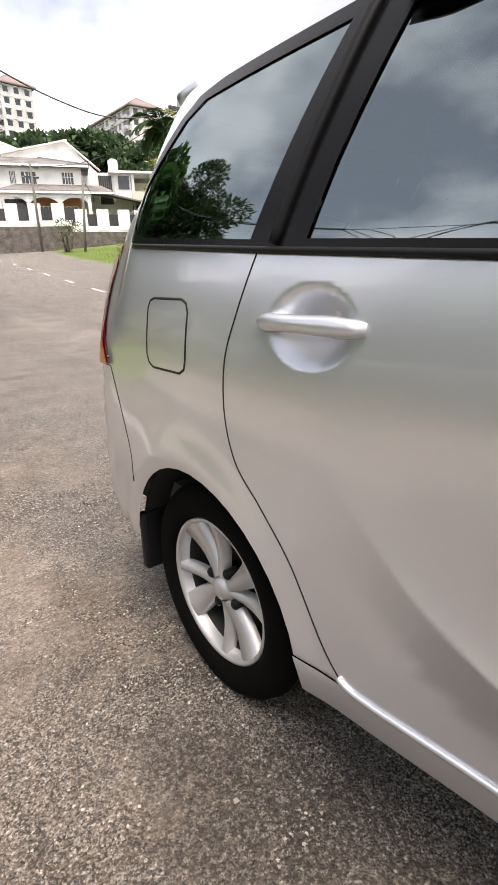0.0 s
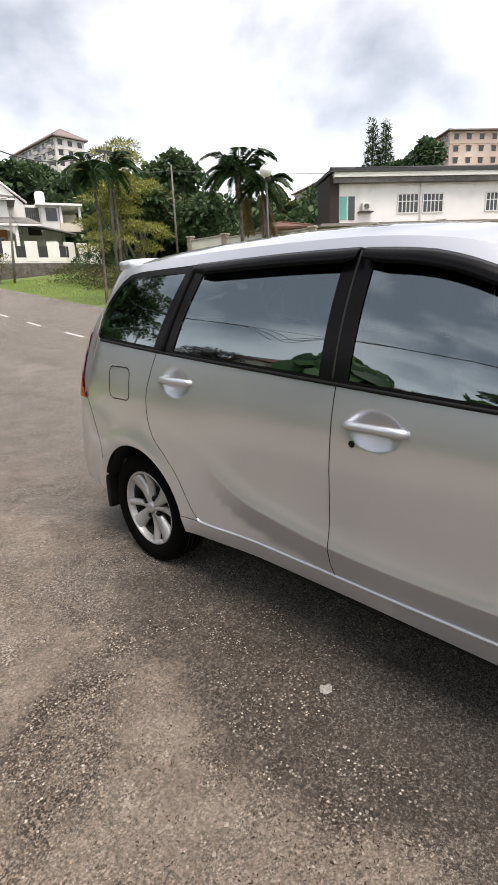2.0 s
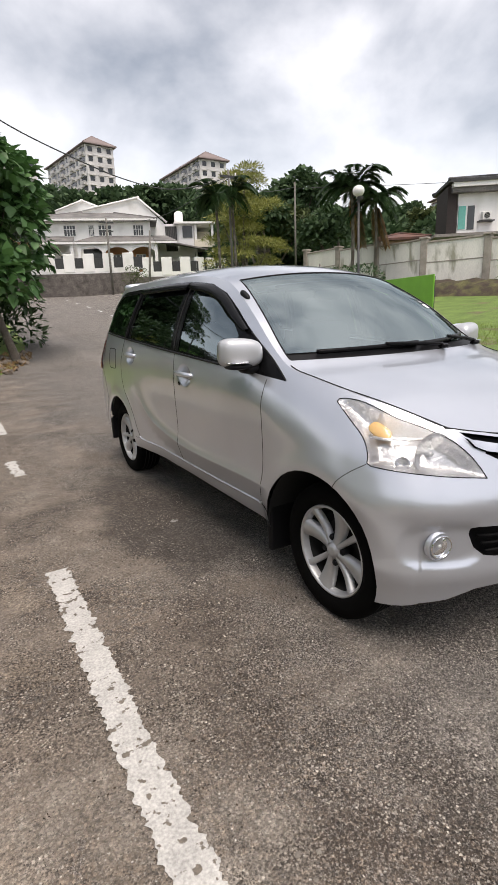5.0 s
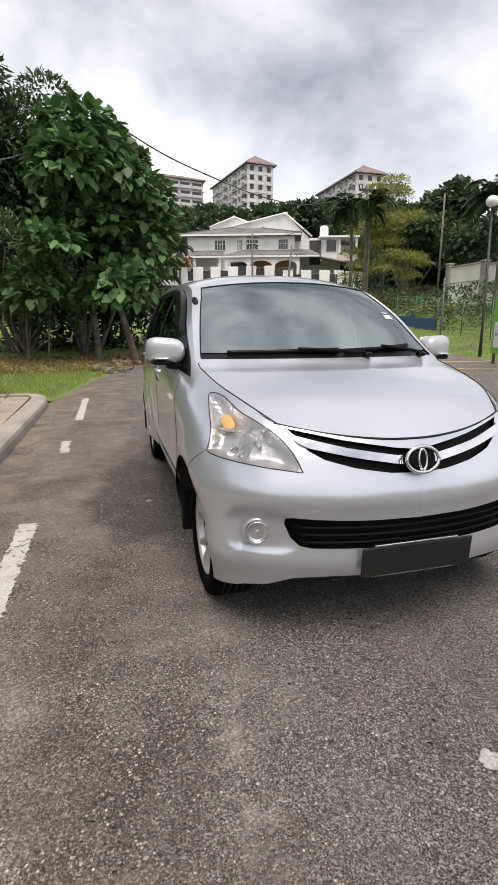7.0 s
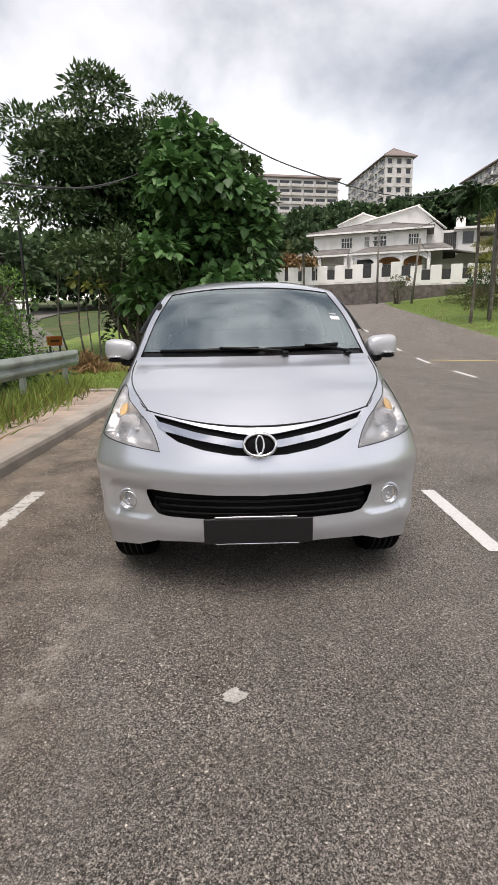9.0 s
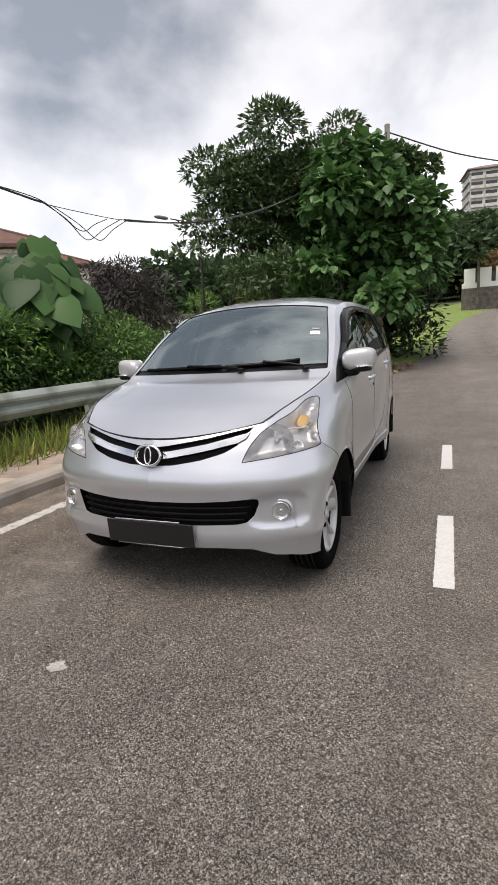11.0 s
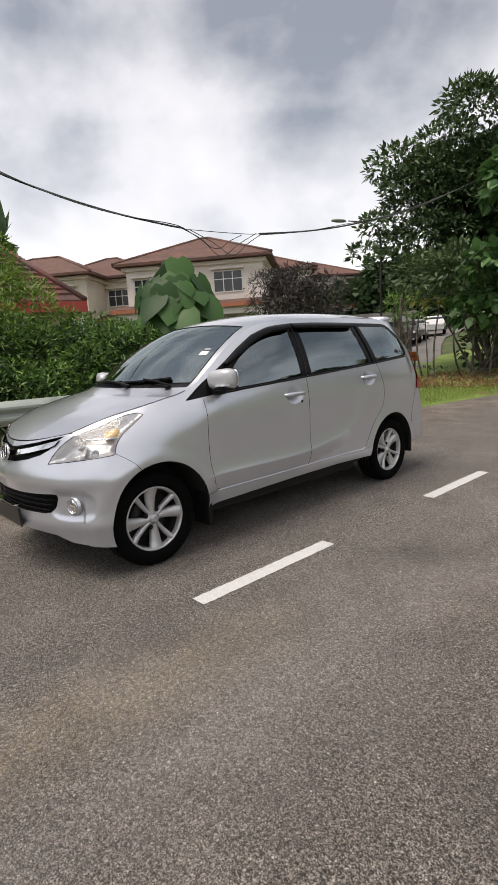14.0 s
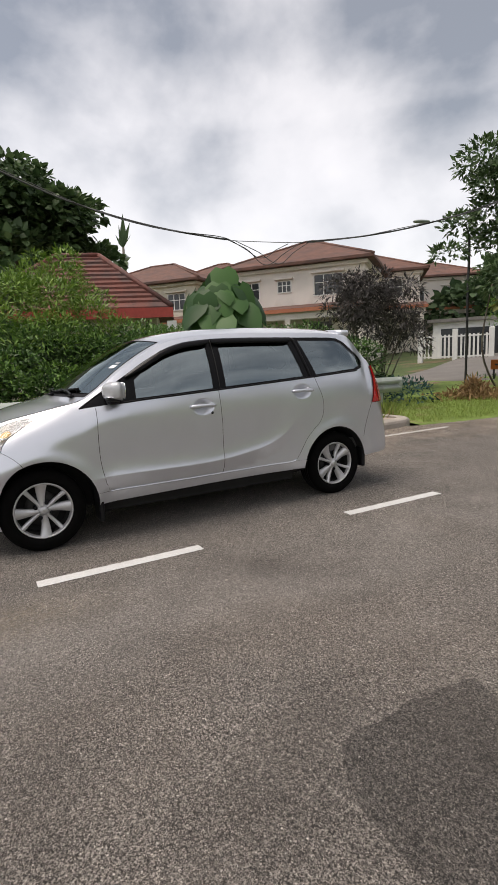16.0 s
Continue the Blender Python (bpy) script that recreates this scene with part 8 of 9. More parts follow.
def street_lamp():
    l = thing("street_lamp", "slim street lamp with a curved arm over the lane", "street lamp", Matrix.Translation((-6.93, 13.1, 0.2)))
    put("post", tube_mesh("post", curve_pts([(0, 0, 0), (0, 0, 3.0), (0, -0.02, 4.9), (-0.12, -0.4, 5.28), (-0.45, -1.2, 5.34)], 6), [0.042] * 13 + [0.018] * 12, 10), METAL_DARK, l)
    put("lamp_head", superblob("lamp_head", (-0.58, -1.55, 5.33), (0.10, 0.29, 0.05), 2.6, m=Matrix.Rotation(radians(-17), 3, "Z")), RAIL_STEEL, l)


street_lamp()


def globe_lamp():
    l = thing("garden_lamp", "black lamp post with a white globe", "street lamp", Matrix.Translation((11.05, 11.0, lift(11.05, 11.0))))
    put("post", tube_mesh("post", [(0, 0, 0), (0, 0, 1.0), (-0.05, 0.03, 4.65)], [0.06, 0.045, 0.035], 10), METAL_DARK, l)
    put("globe", superblob("globe", (-0.06, 0.03, 4.86), (0.20, 0.20, 0.18), 2.0), mat("globe_white", (0.74, 0.74, 0.72), 0.4, vary=0.03), l, "white plastic globe")
    put("collar", lathe_mesh("collar", [(0.05, 4.55), (0.10, 4.62), (0.10, 4.68)], n=14), METAL_DARK, l)


globe_lamp()


def board():
    """The green hoarding with its white notice."""
    a, b = Vector((8.85, 8.25, 0)), Vector((8.0, 5.2, 0))
    g = thing("notice_board", "bright green board with a white notice on the verge", "sign", Matrix.Translation((a.x + 1.2, a.y + 1.1, 0.12)) @ Matrix.Rotation(math.atan2(b.y - a.y, b.x - a.x), 4, "Z"))
    GREEN = mat("green_board", (0.16, 0.42, 0.035), 0.5, vary=0.08, scale=3)
    box("panel", 0, 3.2, -0.02, 0.02, 0.35, 1.95, GREEN, g, 0.01)
    box("notice", 0.15, 0.75, -0.03, -0.022, 0.52, 1.25, WINDOW_FRAME, g)
    for k in range(3):
        box("printed_mark", 0.24 + 0.17 * k, 0.34 + 0.17 * k, -0.034, -0.031, 0.86, 0.95, mat("print_grey", (0.2 + 0.2 * (k == 1), 0.2, 0.25), 0.6), g)
    for k in range(4):
        box("printed_bar", 0.26, 0.64, -0.034, -0.031, 1.04 + 0.04 * k, 1.055 + 0.04 * k, mat("print_line", (0.4, 0.42, 0.42), 0.6), g)
    for x in (0.1, 1.6, 3.1):
        box("leg", x - 0.04, x + 0.04, 0.02, 0.08, -0.15, 1.9, METAL_DARK, g)


board()


def blue_sign():
    s = thing("street_sign", "small blue and white sign on a striped post", "sign", Matrix.Translation((8.0, 6.1, 0.05)))
    box("post", -0.03, 0.03, -0.03, 0.03, 0, 1.25, WINDOW_FRAME, s)
    for k in range(3):
        box("stripe", -0.032, 0.032, -0.032, 0.032, 0.25 + 0.3 * k, 0.40 + 0.3 * k, METAL_DARK, s)
    box("plate", -0.18, 0.35, -0.05, -0.035, 1.25, 1.43, mat("sign_blue", (0.02, 0.06, 0.30), 0.4, vary=0.05), s)
    box("plate_bar", -0.12, 0.28, -0.056, -0.051, 1.32, 1.36, WINDOW_FRAME, s)


blue_sign()


def notched_post():
    p = thing("marker_post", "white post with dark rungs beside the fence", "post", Matrix.Translation((10.6, 12.6, lift(10.6, 12.6))))
    put("shaft", tube_mesh("shaft", [(0, 0, 0), (0, 0, 2.6)], 0.03, 8), WOOD_POLE, p)
    for k in range(5):
        box("rung", -0.12, 0.12, -0.02, 0.02, 1.3 + 0.26 * k, 1.34 + 0.26 * k, METAL_DARK, p)


notched_post()


def mesh_fence():
    f = thing("mesh_fence", "green wire mesh fence on thin posts", "fence", Matrix.Translation((14.5, 14.6, 0.7)))
    GREEN_WIRE = mat("green_wire", (0.04, 0.16, 0.12), 0.6, vary=0.1)
    for k in range(5):
        y = k * 2.0
        z = lift(14.5 + 0.1 * k, 14.6 + y) - 0.7
        put("post", tube_mesh("post", [(0.1 * k, y, z - 0.1), (0.1 * k, y, z + 1.6)], 0.024, 8), GREEN_WIRE, f)
        if k < 4:
            z2 = lift(14.6 + 0.1 * k, 16.6 + y) - 0.7
            for j in range(9):
                put("strand", tube_mesh("strand", [(0.1 * k, y, z + 0.1 + 0.18 * j), (0.1 * k + 0.1, y + 2, z2 + 0.1 + 0.18 * j)], 0.008, 4), GREEN_WIRE, f)
            if k in (2, 3):
                box("screen", 0.1 * k + 0.02, 0.1 * k + 0.05, y + 0.05, y + 1.95, z + 0.05, z + 0.62, mat("blue_sheet", (0.03, 0.07, 0.16), 0.6, vary=0.2), f)


mesh_fence()


# ---- lane beyond the verge: gate, parked cars, sign ----
LANE = mat("lane_surface", (0.16, 0.15, 0.14), 0.9, vary=0.12, scale=1.0, fine=0.15, fine_scale=40)
lane_pts = [(-8.5, 13.5), (-10.5, 19.0), (-13.5, 25.0), (-16.5, 31.5), (-18.5, 38.0), (-19.5, 46.0), (-19, 60)]
strip("lane", lane_pts, 5.0, 0.03, LANE, "narrow grey side lane rising between houses and trees", "lane")


def gate():
    g = thing("white_gate", "white slatted driveway gate with square posts", "gate", Matrix.Translation((-17.0, 22.0, 1.0)) @ Matrix.Rotation(radians(yaw_of((-17.0, 22.0), (-13.9, 24.0))), 4, "Z"))
    WHITE = mat("gate_white", (0.72, 0.72, 0.70), 0.6, vary=0.05)
    for x in (0, 1.9, 3.8):
        box("post", x - 0.14, x + 0.14, -0.14, 0.14, -0.2, 1.75, WHITE, g, 0.02)
    for k in range(16):
        x = 0.25 + k * 0.22
        if abs(x - 1.9) > 0.16:
            box("slat", x - 0.05, x + 0.05, -0.02, 0.02, 0.1, 1.45, WHITE, g)
    for z in (0.15, 1.3):
        box("rail", 0.14, 3.66, -0.035, -0.02, z, z + 0.08, WHITE, g)
    box("garage", 0.3, 5.5, 2.6, 6.0, -0.2, 2.3, WHITE_WALL, g)
    box("garage_roof", 0.0, 5.8, 2.3, 6.3, 2.3, 2.5, TILE_GREY, g)
    # the garage's inner shade is a dark sheet across its front
    box("garage_opening", 0.8, 4.8, 2.55, 2.62, 0, 1.9, PANE_OR_SHADE, g)


gate()


def parked_car(x, y, yaw, paint, label):
    c = thing("parked_car", label, "car", Matrix.Translation((x, y, lift(x, y) + 0.03)) @ Matrix.Rotation(radians(yaw), 4, "Z"), "cars parked on the lane")
    prof = [(-2.1, 0.35), (-2.15, 0.75), (-1.9, 0.92), (-1.2, 1.0), (-0.6, 1.45), (0.9, 1.48), (1.6, 1.05), (2.1, 0.95), (2.15, 0.4)]
    verts, faces = [], []
    for s, inset in ((-0.82, 0.0), (-0.70, 0.06), (0.70, 0.06), (0.82, 0.0)):
        for yy, z in prof:
            k = abs(s) if z < 1.02 else abs(s) * 0.86
            verts.append((math.copysign(k, s), yy, z + (inset * 0.4)))
    n = len(prof)
    for r in range(3):
        for k in range(n - 1):
            faces.append((r * n + k, r * n + k + 1, (r + 1) * n + k + 1, (r + 1) * n + k))
    faces += [tuple(range(n)), tuple(reversed(range(3 * n, 4 * n)))]
    put("body", mesh_of("body", verts, faces, False), paint, c)
    part("cabin_glass", box_bm(bmesh.new(), -0.73, 0.73, -0.95, 1.25, 1.03, 1.37, 0.08), PANE_OR_SHADE, c)
    for sx in (-0.76, 0.76):
        for sy in (-1.35, 1.35):
            w = lathe_mesh("wheel", [(0.001, 0.10), (0.2, 0.10), (0.3, 0.08), (0.31, 0), (0.3, -0.08), (0.001, -0.08)], "x", 20)
            w.transform(Matrix.Translation((sx, sy, 0.31)))
            put("wheel", w, RUBBER, c)
    for sx in (-0.6, 0.6):
        box("headlamp", sx - 0.16, sx + 0.16, -2.17, -2.05, 0.68, 0.82, WINDOW_FRAME, c, 0.02)


parked_car(-16.9, 36.0, 25, mat("white_car_paint", (0.6, 0.6, 0.6), 0.3, coat=0.5, vary=0.03), "white car parked up the side lane")
parked_car(-14.3, 27.3, 25, mat("dark_car_paint", (0.03, 0.03, 0.035), 0.3, coat=0.5, vary=0.05), "dark car parked at the edge of the lane")
parked_car(-15.5, 30.5, 25, mat("silver_car_paint", (0.35, 0.35, 0.36), 0.3, 0.5, coat=0.5, vary=0.03), "silver car parked behind a dark one")
sg = thing("work_sign", "orange board on two short legs", "sign", Matrix.Translation((-6.7, 14.6, 0.35)) @ Matrix.Rotation(radians(60), 4, "Z"))
box("panel", -0.33, 0.33, -0.02, 0.02, 0.38, 0.72, mat("orange_board", (0.48, 0.13, 0.03), 0.6, vary=0.1), sg, 0.01)
box("printed_bar", -0.2, 0.2, -0.026, -0.021, 0.52, 0.58, METAL_DARK, sg)
for x in (-0.22, 0.22):
    box("leg", x - 0.025, x + 0.025, -0.02, 0.02, -0.05, 0.4, METAL_DARK, sg)
hedge("green netting and low scrub behind the rail's end", [(-4.6 - 0.5 * k, 8.2 + 0.25 * k, 0.3, 0.5, 0.4, 0.4) for k in range(7)], 500, 0.16, leaf_mat("netting_green", (0.012, 0.05, 0.042), (0.03, 0.085, 0.07)), 51)


# ---- trees and palms further off ----
def wood(label, n, region, leaf, material, seed, size=(2.5, 4.5), density=26):
    """Many crowns as one uncountable wood."""
    rng2 = np.random.default_rng(seed)
    blobs = []
    for _ in range(n):
        x, y = region(rng2)
        s = rng2.uniform(*size)
        z = lift(x, y)
        for _ in range(3):
            blobs.append((x + rng2.normal(0, s * 0.35), y + rng2.normal(0, s * 0.35), z + s * rng2.uniform(0.5, 1.5), s * 0.75, s * 0.75, s * 0.65))
    pos, tip, nr, sz = cloud(rng2, blobs, density, leaf, 0.2, 0.75)
    return tagged(put("woodland", leaf_mesh("woodland", pos, tip, nr, sz, "heart"), material), label, "woodland", kind="stuff")


def polar(a0, a1, r0, r1):
    def f(g):
        a, r = radians(g.uniform(a0, a1)), g.uniform(r0, r1)
        return (r * math.sin(a), r * math.cos(a))
    return f


# green lightened so that the haze of distance is in the leaf colour
LEAF_FAR = leaf_mat("leaf_hazed_green", (0.028, 0.058, 0.026), (0.090, 0.145, 0.066), 0.8)
LEAF_FAR2 = leaf_mat("leaf_far_olive", (0.035, 0.055, 0.018), (0.10, 0.125, 0.045), 0.8)
wood("dense dark green woodland on the hillside", 230, polar(-14, 66, 88, 185), 1.0, LEAF_FAR, 61, (3.0, 5.2), 24)
wood("lighter green trees scattered through the hillside woodland", 70, polar(-10, 62, 84, 150), 1.0, LEAF_FAR2, 62, (3.0, 5.0), 20)
wood("tall dark trees in front of the hillside blocks", 90, polar(-3, 31, 108, 140), 1.1, LEAF_FAR, 70, (5.6, 7.4), 22)
wood("trees round the foot of the hill behind the houses", 40, polar(28, 58, 60, 88), 0.75, LEAF_FAR, 63, (2.4, 3.8), 40)
wood("trees behind the side house", 40, polar(52, 85, 60, 120), 0.9, LEAF_FAR, 64, (3.0, 5.5), 28)
wood("low trees at the end of the side lane", 30, polar(-34, -14, 50, 80), 0.7, LEAF_FAR, 65, (2.5, 4.5), 36)
wood("trees behind the terraced houses", 46, polar(-120, -45, 62, 105), 0.9, LEAF_FAR, 66, (2.5, 4.0), 26)
# these two woods are never in view; added as surroundings for reflections
wood("unseen trees across the road, added for the car to reflect", 40, polar(85, 175, 46, 90), 0.8, LEAF_FAR, 67, (2.5, 4.5), 34)
wood("unseen trees along the road behind the start", 50, polar(175, 250, 40, 80), 0.8, LEAF_FAR, 68, (2.5, 4.5), 34)


def crown_tree(label, x, y, top_z, r, leaf, material, seed, n=20, density=120, shape="heart", low=0.35):
    z0 = lift(x, y)
    rng2 = np.random.default_rng(seed)
    H = top_z - z0
    bl = clumps(rng2, (x, y, z0 + H * (0.5 + low / 2)), (r, r, H * (0.5 - low / 2)), n, r * 0.38, 0.75)
    return tree(label, (x, y, z0), limbs((x, y, z0 - 0.1), bl, 7, 0.10 + 0.012 * H, rng2), bl, density, leaf, shape, material, seed)


def feather_tree(label, x, y, top_z, r, n, seed):
    """An airy tree whose foliage lies in flat, spreading layers."""
    rng2 = np.random.default_rng(seed)
    z0 = lift(x, y)
    bl = []
    for k in range(n):
        t = (k + rng2.random()) / n
        a, q = rng2.uniform(0, 6.28), rng2.random() ** 0.6
        wide = r * (1.0 - 0.55 * t ** 1.6)
        s = r * rng2.uniform(0.20, 0.36)
        bl.append((x + wide * q * math.cos(a), y + wide * q * math.sin(a), z0 + (top_z - z0) * (0.22 + 0.76 * t), s, s, s * 0.28))
    return tree(label, (x, y, z0), limbs((x, y, z0 - 0.1), bl, 9, 0.09, rng2), bl, 620, 0.30, "narrow", LEAF_YELLOW, seed, droop=0.15, inner=0.3)


feather_tree("airy yellow-green tree with flat feathery layers behind the palms", 20.4, 34.0, 12.2, 3.5, 62, 71)
crown_tree("dark tree behind the feathery one", 28.5, 43.5, 12.6, 3.4, 0.45, LEAF_FAR, 72, 26, 90)
crown_tree("tall dark tree rising over the bend", 39.5, 54.0, 18.5, 4.6, 0.6, LEAF_FAR, 73, 22, 60)
crown_tree("dark spreading tree below the apartment blocks", 37.0, 96.0, 23.0, 5.5, 0.9, LEAF_FAR, 74, 20, 30, low=0.6)
crown_tree("olive tree beside the bend", 31.0, 46.0, 12.0, 4.0, 0.5, LEAF_FAR2, 75, 20, 70)
crown_tree("dark tree between bend and garden wall", 33.0, 38.0, 9.5, 3.6, 0.45, LEAF_FAR, 76, 20, 80)
crown_tree("large dark tree behind the low house", -25.8, 3.9, 10.2, 3.1, 0.40, LEAF_DARK, 77, 30, 150)
crown_tree("large dark tree at the hedge's far end", -24.5, 0.2, 11.6, 4.0, 0.40, LEAF_DARK, 78, 28, 150)
crown_tree("dark green tree over the hedge", -12.2, -1.9, 5.2, 1.7, 0.20, LEAF_DARK, 79, 26, 330)


def young_palm():
    """A slim stem with a few long fronds, still folded upright."""
    base = Vector((-33.8, 9.55, lift(-33.8, 9.55)))
    p = thing("young_palm", "young palm with dark fronds folded upright behind the red roof", "palm", Matrix.Translation(base))
    top_z = 10.1 - base.z
    put("trunk", tube_mesh("trunk", [(0, 0, -0.1), (0.1, 0.05, top_z * 0.5), (0, 0, top_z)], [0.16, 0.12, 0.09], 8), BARK, p)
    for lean, size, turn in ((0.06, 2.5, 0.2), (-0.16, 1.7, 1.1), (0.30, 2.0, 0.7), (0.55, 1.3, 1.6), (-0.5, 1.1, 0.4)):
        me = leaf_mesh("frond", np.array([[0.0, 0.0, top_z - 0.1]]), np.array([[0.2 * lean, lean, 1.0]]), np.array([[math.cos(turn), -math.sin(turn), 0.1]]), np.array([size]), "narrow")
        put("frond", me, LEAF_FAR, p)


young_palm()
crown_tree("fern-leaved tree at the lane's mouth", -11.0, 21.6, 4.4, 1.35, 0.26, LEAF_BRIGHT, 80, 18, 190, "narrow", 0.2)
crown_tree("round bush in front of the stone wall", 15.4, 46.4, 6.0, 1.5, 0.20, LEAF_FAR2, 81, 14, 200, "oval", 0.0)
for cx, cy, top_z in ((92.6, 57.2, 32.0), (94.0, 55.2, 31.8)):
    spire = [(cx + 0.5 * math.sin(3.1 * k + cx), cy, top_z - 0.8 - 0.85 * k, 0.45 + 0.11 * k, 0.45 + 0.11 * k, 0.9) for k in range(11)]
    tree("slim casuarina with an upright feathery top", (cx, cy, lift(cx, cy)), [([(cx, cy, lift(cx, cy) - 0.2), (cx, cy, top_z - 6), (cx, cy, top_z - 0.5)], 0.3, 0.05)], spire, 150, 0.9, "narrow", LEAF_FAR, int(cx))
crown_tree("dark tree on the slope behind the side house", 90.0, 52.5, 25.0, 5.0, 0.8, LEAF_FAR, 85, 22, 60, low=0.2)
crown_tree("dark tree on the slope above its neighbour", 91.5, 47.0, 26.0, 5.0, 0.8, LEAF_FAR, 86, 22, 60, low=0.2)
crown_tree("reddish-leaved tree beside the white house", 6.5, 57.0, 9.6, 2.2, 0.35, LEAF_DRY, 84, 12, 90)


def palm(label, x, y, top_z, fronds, flen, seed, r=0.13, dead=0):
    """A palm: ringed stem, arching fronds with leaflets along a midrib."""
    rng2 = np.random.default_rng(seed)
    z0 = lift(x, y)
    p = thing("palm", label, "palm", Matrix.Translation((x, y, z0)), "palms by the road")
    H = top_z - z0 - flen * 0.45
    put("stem", tube_mesh("stem", curve_pts([(0, 0, -0.2), (0.12, 0.05, H * 0.5), (0.05, 0.1, H)], 6), [r * 1.2] * 3 + [r] * 10, 10), BARK, p)
    for k in range(fronds + dead):
        a = 2 * math.pi * k / fronds + rng2.uniform(-0.2, 0.2)
        rise = rng2.uniform(0.45, 1.35) if k < fronds else -0.6
        n = 16
        ribs = []
        for i in range(n + 1):
            t = i / n
            d = flen * t * (0.85 if k < fronds else 0.45)
            ribs.append(Vector((0.05 + d * math.cos(a), 0.1 + d * math.sin(a), H + flen * (rise * t - (0.95 * t * t if k < fronds else 0.6 * t)))))
        fr = put("frond", tube_mesh("frond", ribs, [0.025] * 8 + [0.012] * (n - 7), 5), PALM_LEAF if k < fronds else BARK, p)
        pos, tip, nr, sz = [], [], [], []
        for i in range(2, n + 1):
            dv = (ribs[i] - ribs[i - 1]).normalized()
            side = dv.cross(Vector((0, 0, 1))).normalized()
            for sgn in (-1, 1):
                for j in range(3):
                    pos.append(tuple(ribs[i] - dv * 0.04 * j))
                    tip.append(tuple(side * sgn + dv * 0.7 + Vector((0, 0, -0.15 - 0.3 * rng2.random()))))
                    nr.append((0, 0, 1))
                    sz.append(flen * 0.30 * (1 - 0.5 * abs(i / n - 0.45)))
        put("frond_blade", leaf_mesh("frond_blade", np.array(pos), np.array(tip), np.array(nr, float), np.array(sz), "narrow"), PALM_LEAF if k < fronds else LEAF_DRY, fr)


palm("palm with arching fronds before the garden wall", 21.2, 22.4, 9.3, 20, 2.5, 91, 0.10, dead=2)
palm("second palm leaning beside the first", 22.6, 21.8, 8.5, 16, 2.1, 92, 0.09, dead=2)
palm("slender palm by the bend", 12.7, 24.3, 8.35, 15, 1.75, 93, 0.075)
palm("slender palm beside the pole", 13.7, 24.2, 8.5, 15, 1.75, 94, 0.075)
palm("small palm at the white house's fence", 3.8, 53.0, 9.2, 10, 1.8, 95)
palm("small palm at the end of the fence", 6.9, 52.2, 9.6, 10, 1.8, 96)
palm("palm on the hill below the long block", 22, 120, 27, 11, 5.0, 97)
rng = np.random.default_rng(15)
hedge("shrubs with long leaves at the foot of the garden wall", [(25.2 + 0.35 * k, 13.6 - 1.3 * k, 2.9 - 0.05 * k, 0.9, 0.9, 0.7) for k in range(6)], 260, 0.55, LEAF_BRIGHT, 52, "narrow")
hedge("brown dry hedge along the fence at the bend", [(16.0 + 0.9 * k, 31.0 + 0.1 * k, 2.6 + 0.1 * k, 0.9, 0.8, 0.9) for k in range(9)], 500, 0.16, leaf_mat("hedge_brown", (0.05, 0.045, 0.025), (0.12, 0.10, 0.05), 0.8), 53)


def soil_bank():
    """Dark bare soil heaped along the foot of the garden wall."""
    verts, faces, n = [], [], 8
    line = [(22.6, 23.5), (22.8, 20.5), (23.2, 18.0), (24.1, 15.2), (25.2, 12.2), (26.2, 9.0), (27.2, 5.5), (28.2, 1.5)]
    pts = curve_pts(line, 6)
    for k, (x, y) in enumerate(pts):
        for i in range(n + 1):
            u = i / n
            px = x + (u - 0.5) * 3.0
            h = math.sin(math.pi * u) ** 0.8 * (0.75 + 0.3 * noise.noise(Vector((px, y * 1.3, 0)))) * min(1.0, k / 6, (len(pts) - 1 - k) / 6)
            verts.append((px, y, lift(px, y) - 0.06 + h))
    for k in range(len(pts) - 1):
        for i in range(n):
            a = k * (n + 1) + i
            faces.append((a, a + 1, a + n + 2, a + n + 1))
    tagged(put("soil_bank", mesh_of("soil_bank", verts, faces, True), mat("dark_soil", (0.050, 0.036, 0.026), 0.95, vary=0.3, scale=2.0, fine=0.3, fine_scale=20, bump=0.8, bump_scale=12, alt=(0.09, 0.085, 0.035), alt_scale=1.5)), "bank of dark bare soil below the garden wall", "soil bank", kind="structure")


soil_bank()

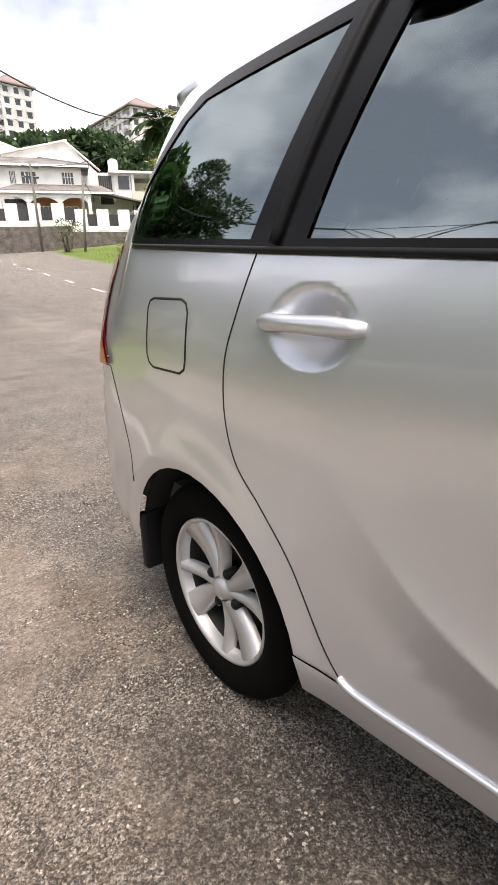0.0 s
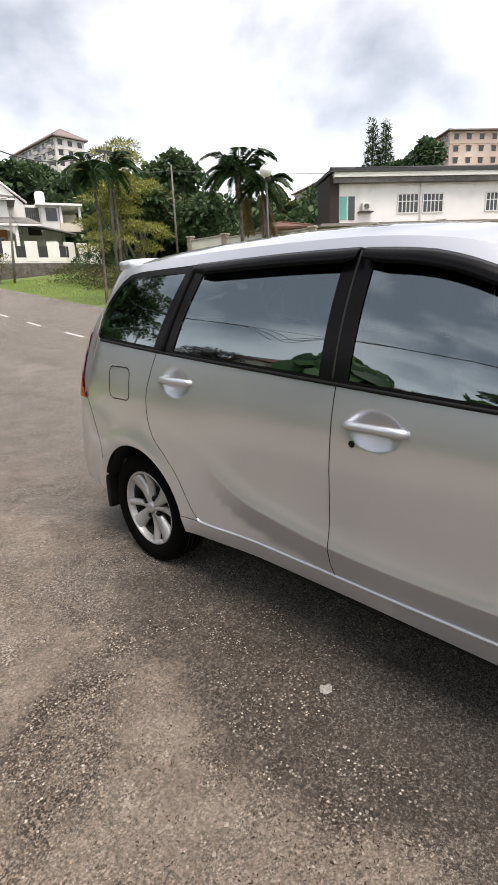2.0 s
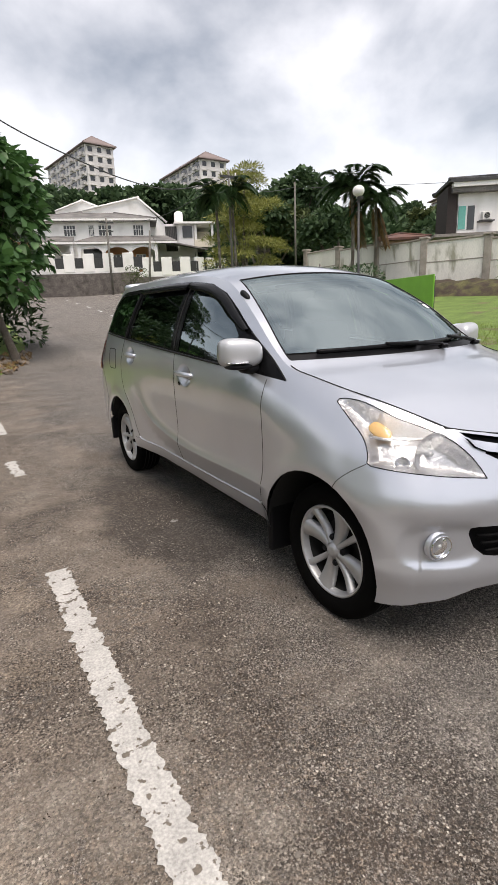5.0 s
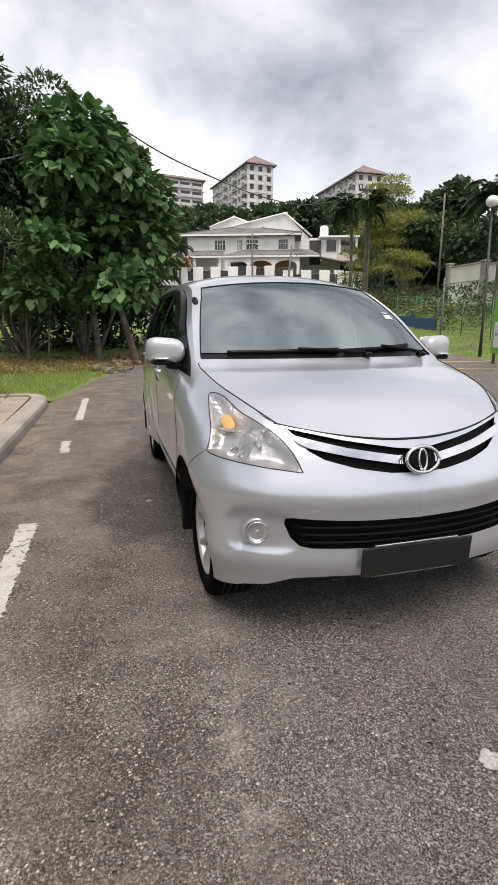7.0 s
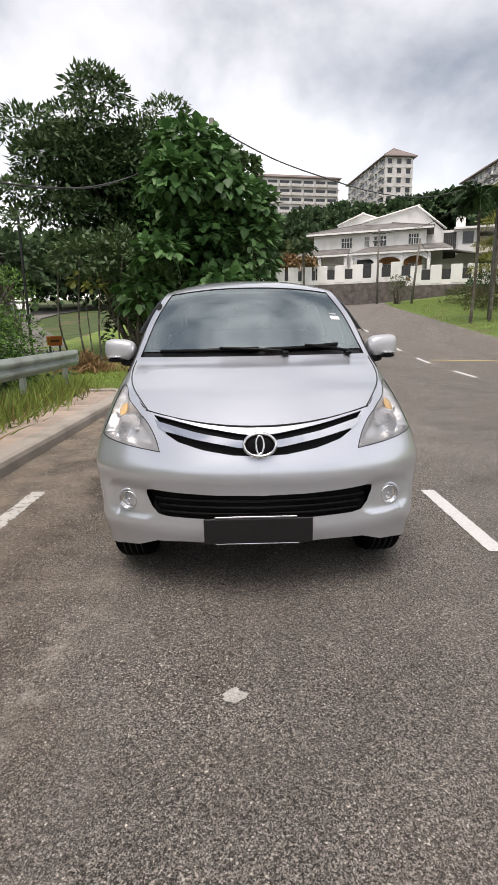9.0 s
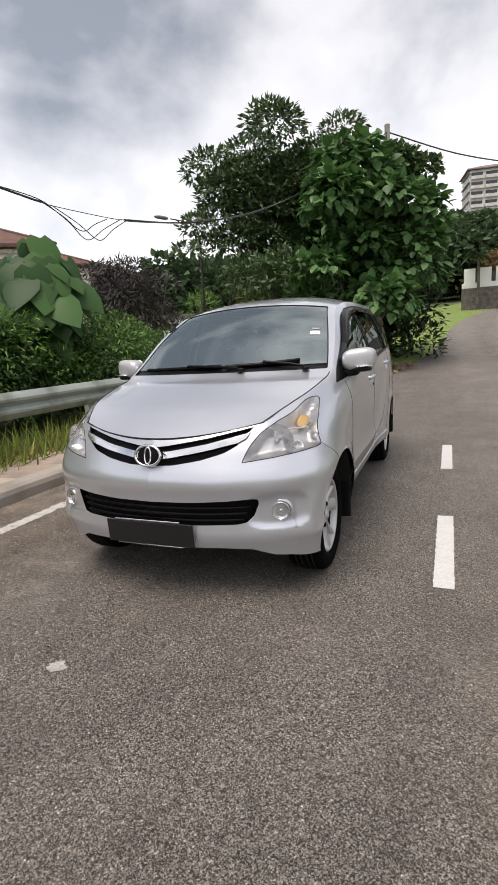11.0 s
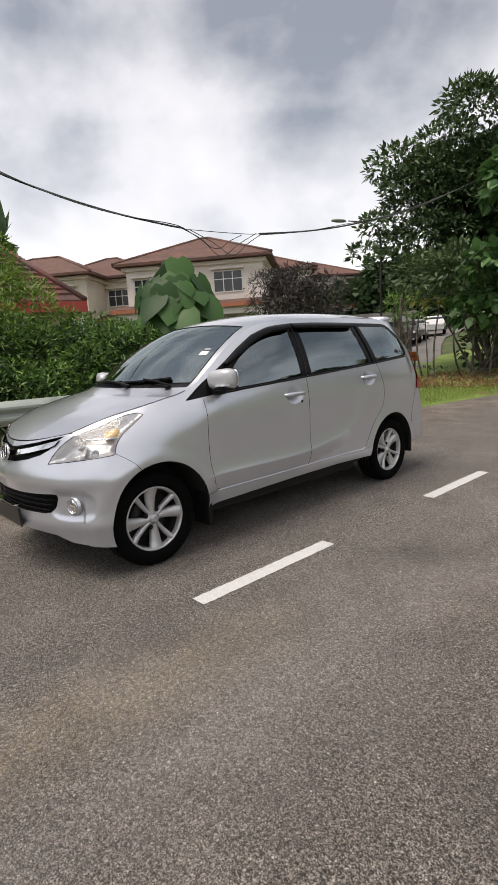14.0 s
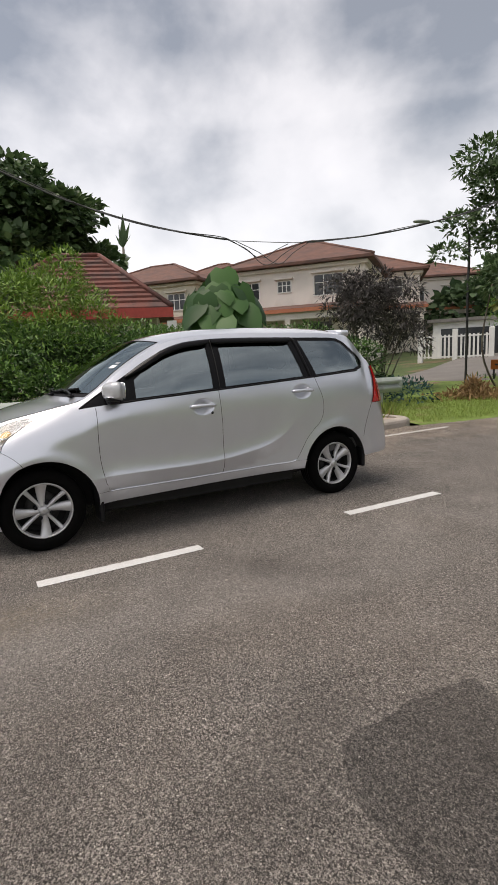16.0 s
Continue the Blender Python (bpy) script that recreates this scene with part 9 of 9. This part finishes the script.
row = curve_pts([(18.2, 40.0), (17.6, 35.0), (16.9, 29.0), (16.7, 23.0), (16.3, 17.5)], 5)
hedge("tangled green and brown bushes along the far verge", [(x + 0.5 * math.sin(3 * y), y, lift(x, y) + 0.35 + 0.3 * math.sin(y * 1.7), 0.9, 0.9, 0.8) for x, y in row], 420, 0.17, leaf_mat("bush_olive", (0.035, 0.05, 0.016), (0.13, 0.14, 0.045), 0.7), 54)
hedge("taller dark shrubs behind the far verge", [(x + 2.2, y + 1.0, lift(x, y) + 1.0 + 0.5 * math.sin(y * 2.3), 1.2, 1.1, 1.1) for x, y in row[::2]], 330, 0.24, LEAF_FAR, 55)


def pillared_wall():
    """The corner of a raw concrete house, with louvred wall panels beside its pillar."""
    h = thing("concrete_house_corner", "grey concrete pillar and louvred wall of an unfinished house", "house", Matrix.Translation((-10.2, -1.1, 0.0)) @ Matrix.Rotation(radians(72), 4, "Z"))
    box("pillar", -0.2, 0.2, -0.2, 0.2, -0.2, 4.6, CONCRETE, h, 0.02)
    box("pillar", -3.2, -2.8, -0.2, 0.2, -0.2, 4.6, CONCRETE, h, 0.02)
    box("beam", -3.4, 0.4, -0.25, 0.25, 4.6, 4.95, CONCRETE, h, 0.02)
    for k in range(20):
        box("louvre", -2.8, -0.2, -0.03, 0.05, 0.4 + 0.2 * k, 0.55 + 0.2 * k, CONCRETE, h)
    box("back_wall", -2.8, -0.2, 0.10, 0.18, -0.2, 4.6, TILE_GREY, h)


pillared_wall()


def rubble():
    """Broken stones and clods tipped along the road's edge below the tree."""
    rng2 = np.random.default_rng(41)
    bm = bmesh.new()
    for _ in range(70):
        y = rng2.uniform(9.6, 13.2)
        x = interp(y, ROAD_LEFT)[0] + rng2.normal(-0.25, 0.28)
        r = rng2.uniform(0.04, 0.15)
        q = bmesh.ops.create_icosphere(bm, subdivisions=1, radius=r, matrix=Matrix.Translation((x, y, lift(x, y) + 0.4 * r)) @ Matrix.Diagonal((rng2.uniform(0.8, 1.4), rng2.uniform(0.8, 1.4), rng2.uniform(0.5, 0.8), 1)))
        for v in q["verts"]:
            v.co += Vector(rng2.normal(scale=r * 0.14, size=3).tolist())
    tagged(put("rubble", from_bm("rubble", bm), mat("rubble_stone", (0.20, 0.165, 0.13), 0.9, vary=0.25, scale=4, fine=0.2, fine_scale=50, bump=0.6, bump_scale=40, alt=(0.085, 0.062, 0.045), alt_scale=5)), "broken stones and clods along the road's edge", "rubble", kind="stuff")


rubble()
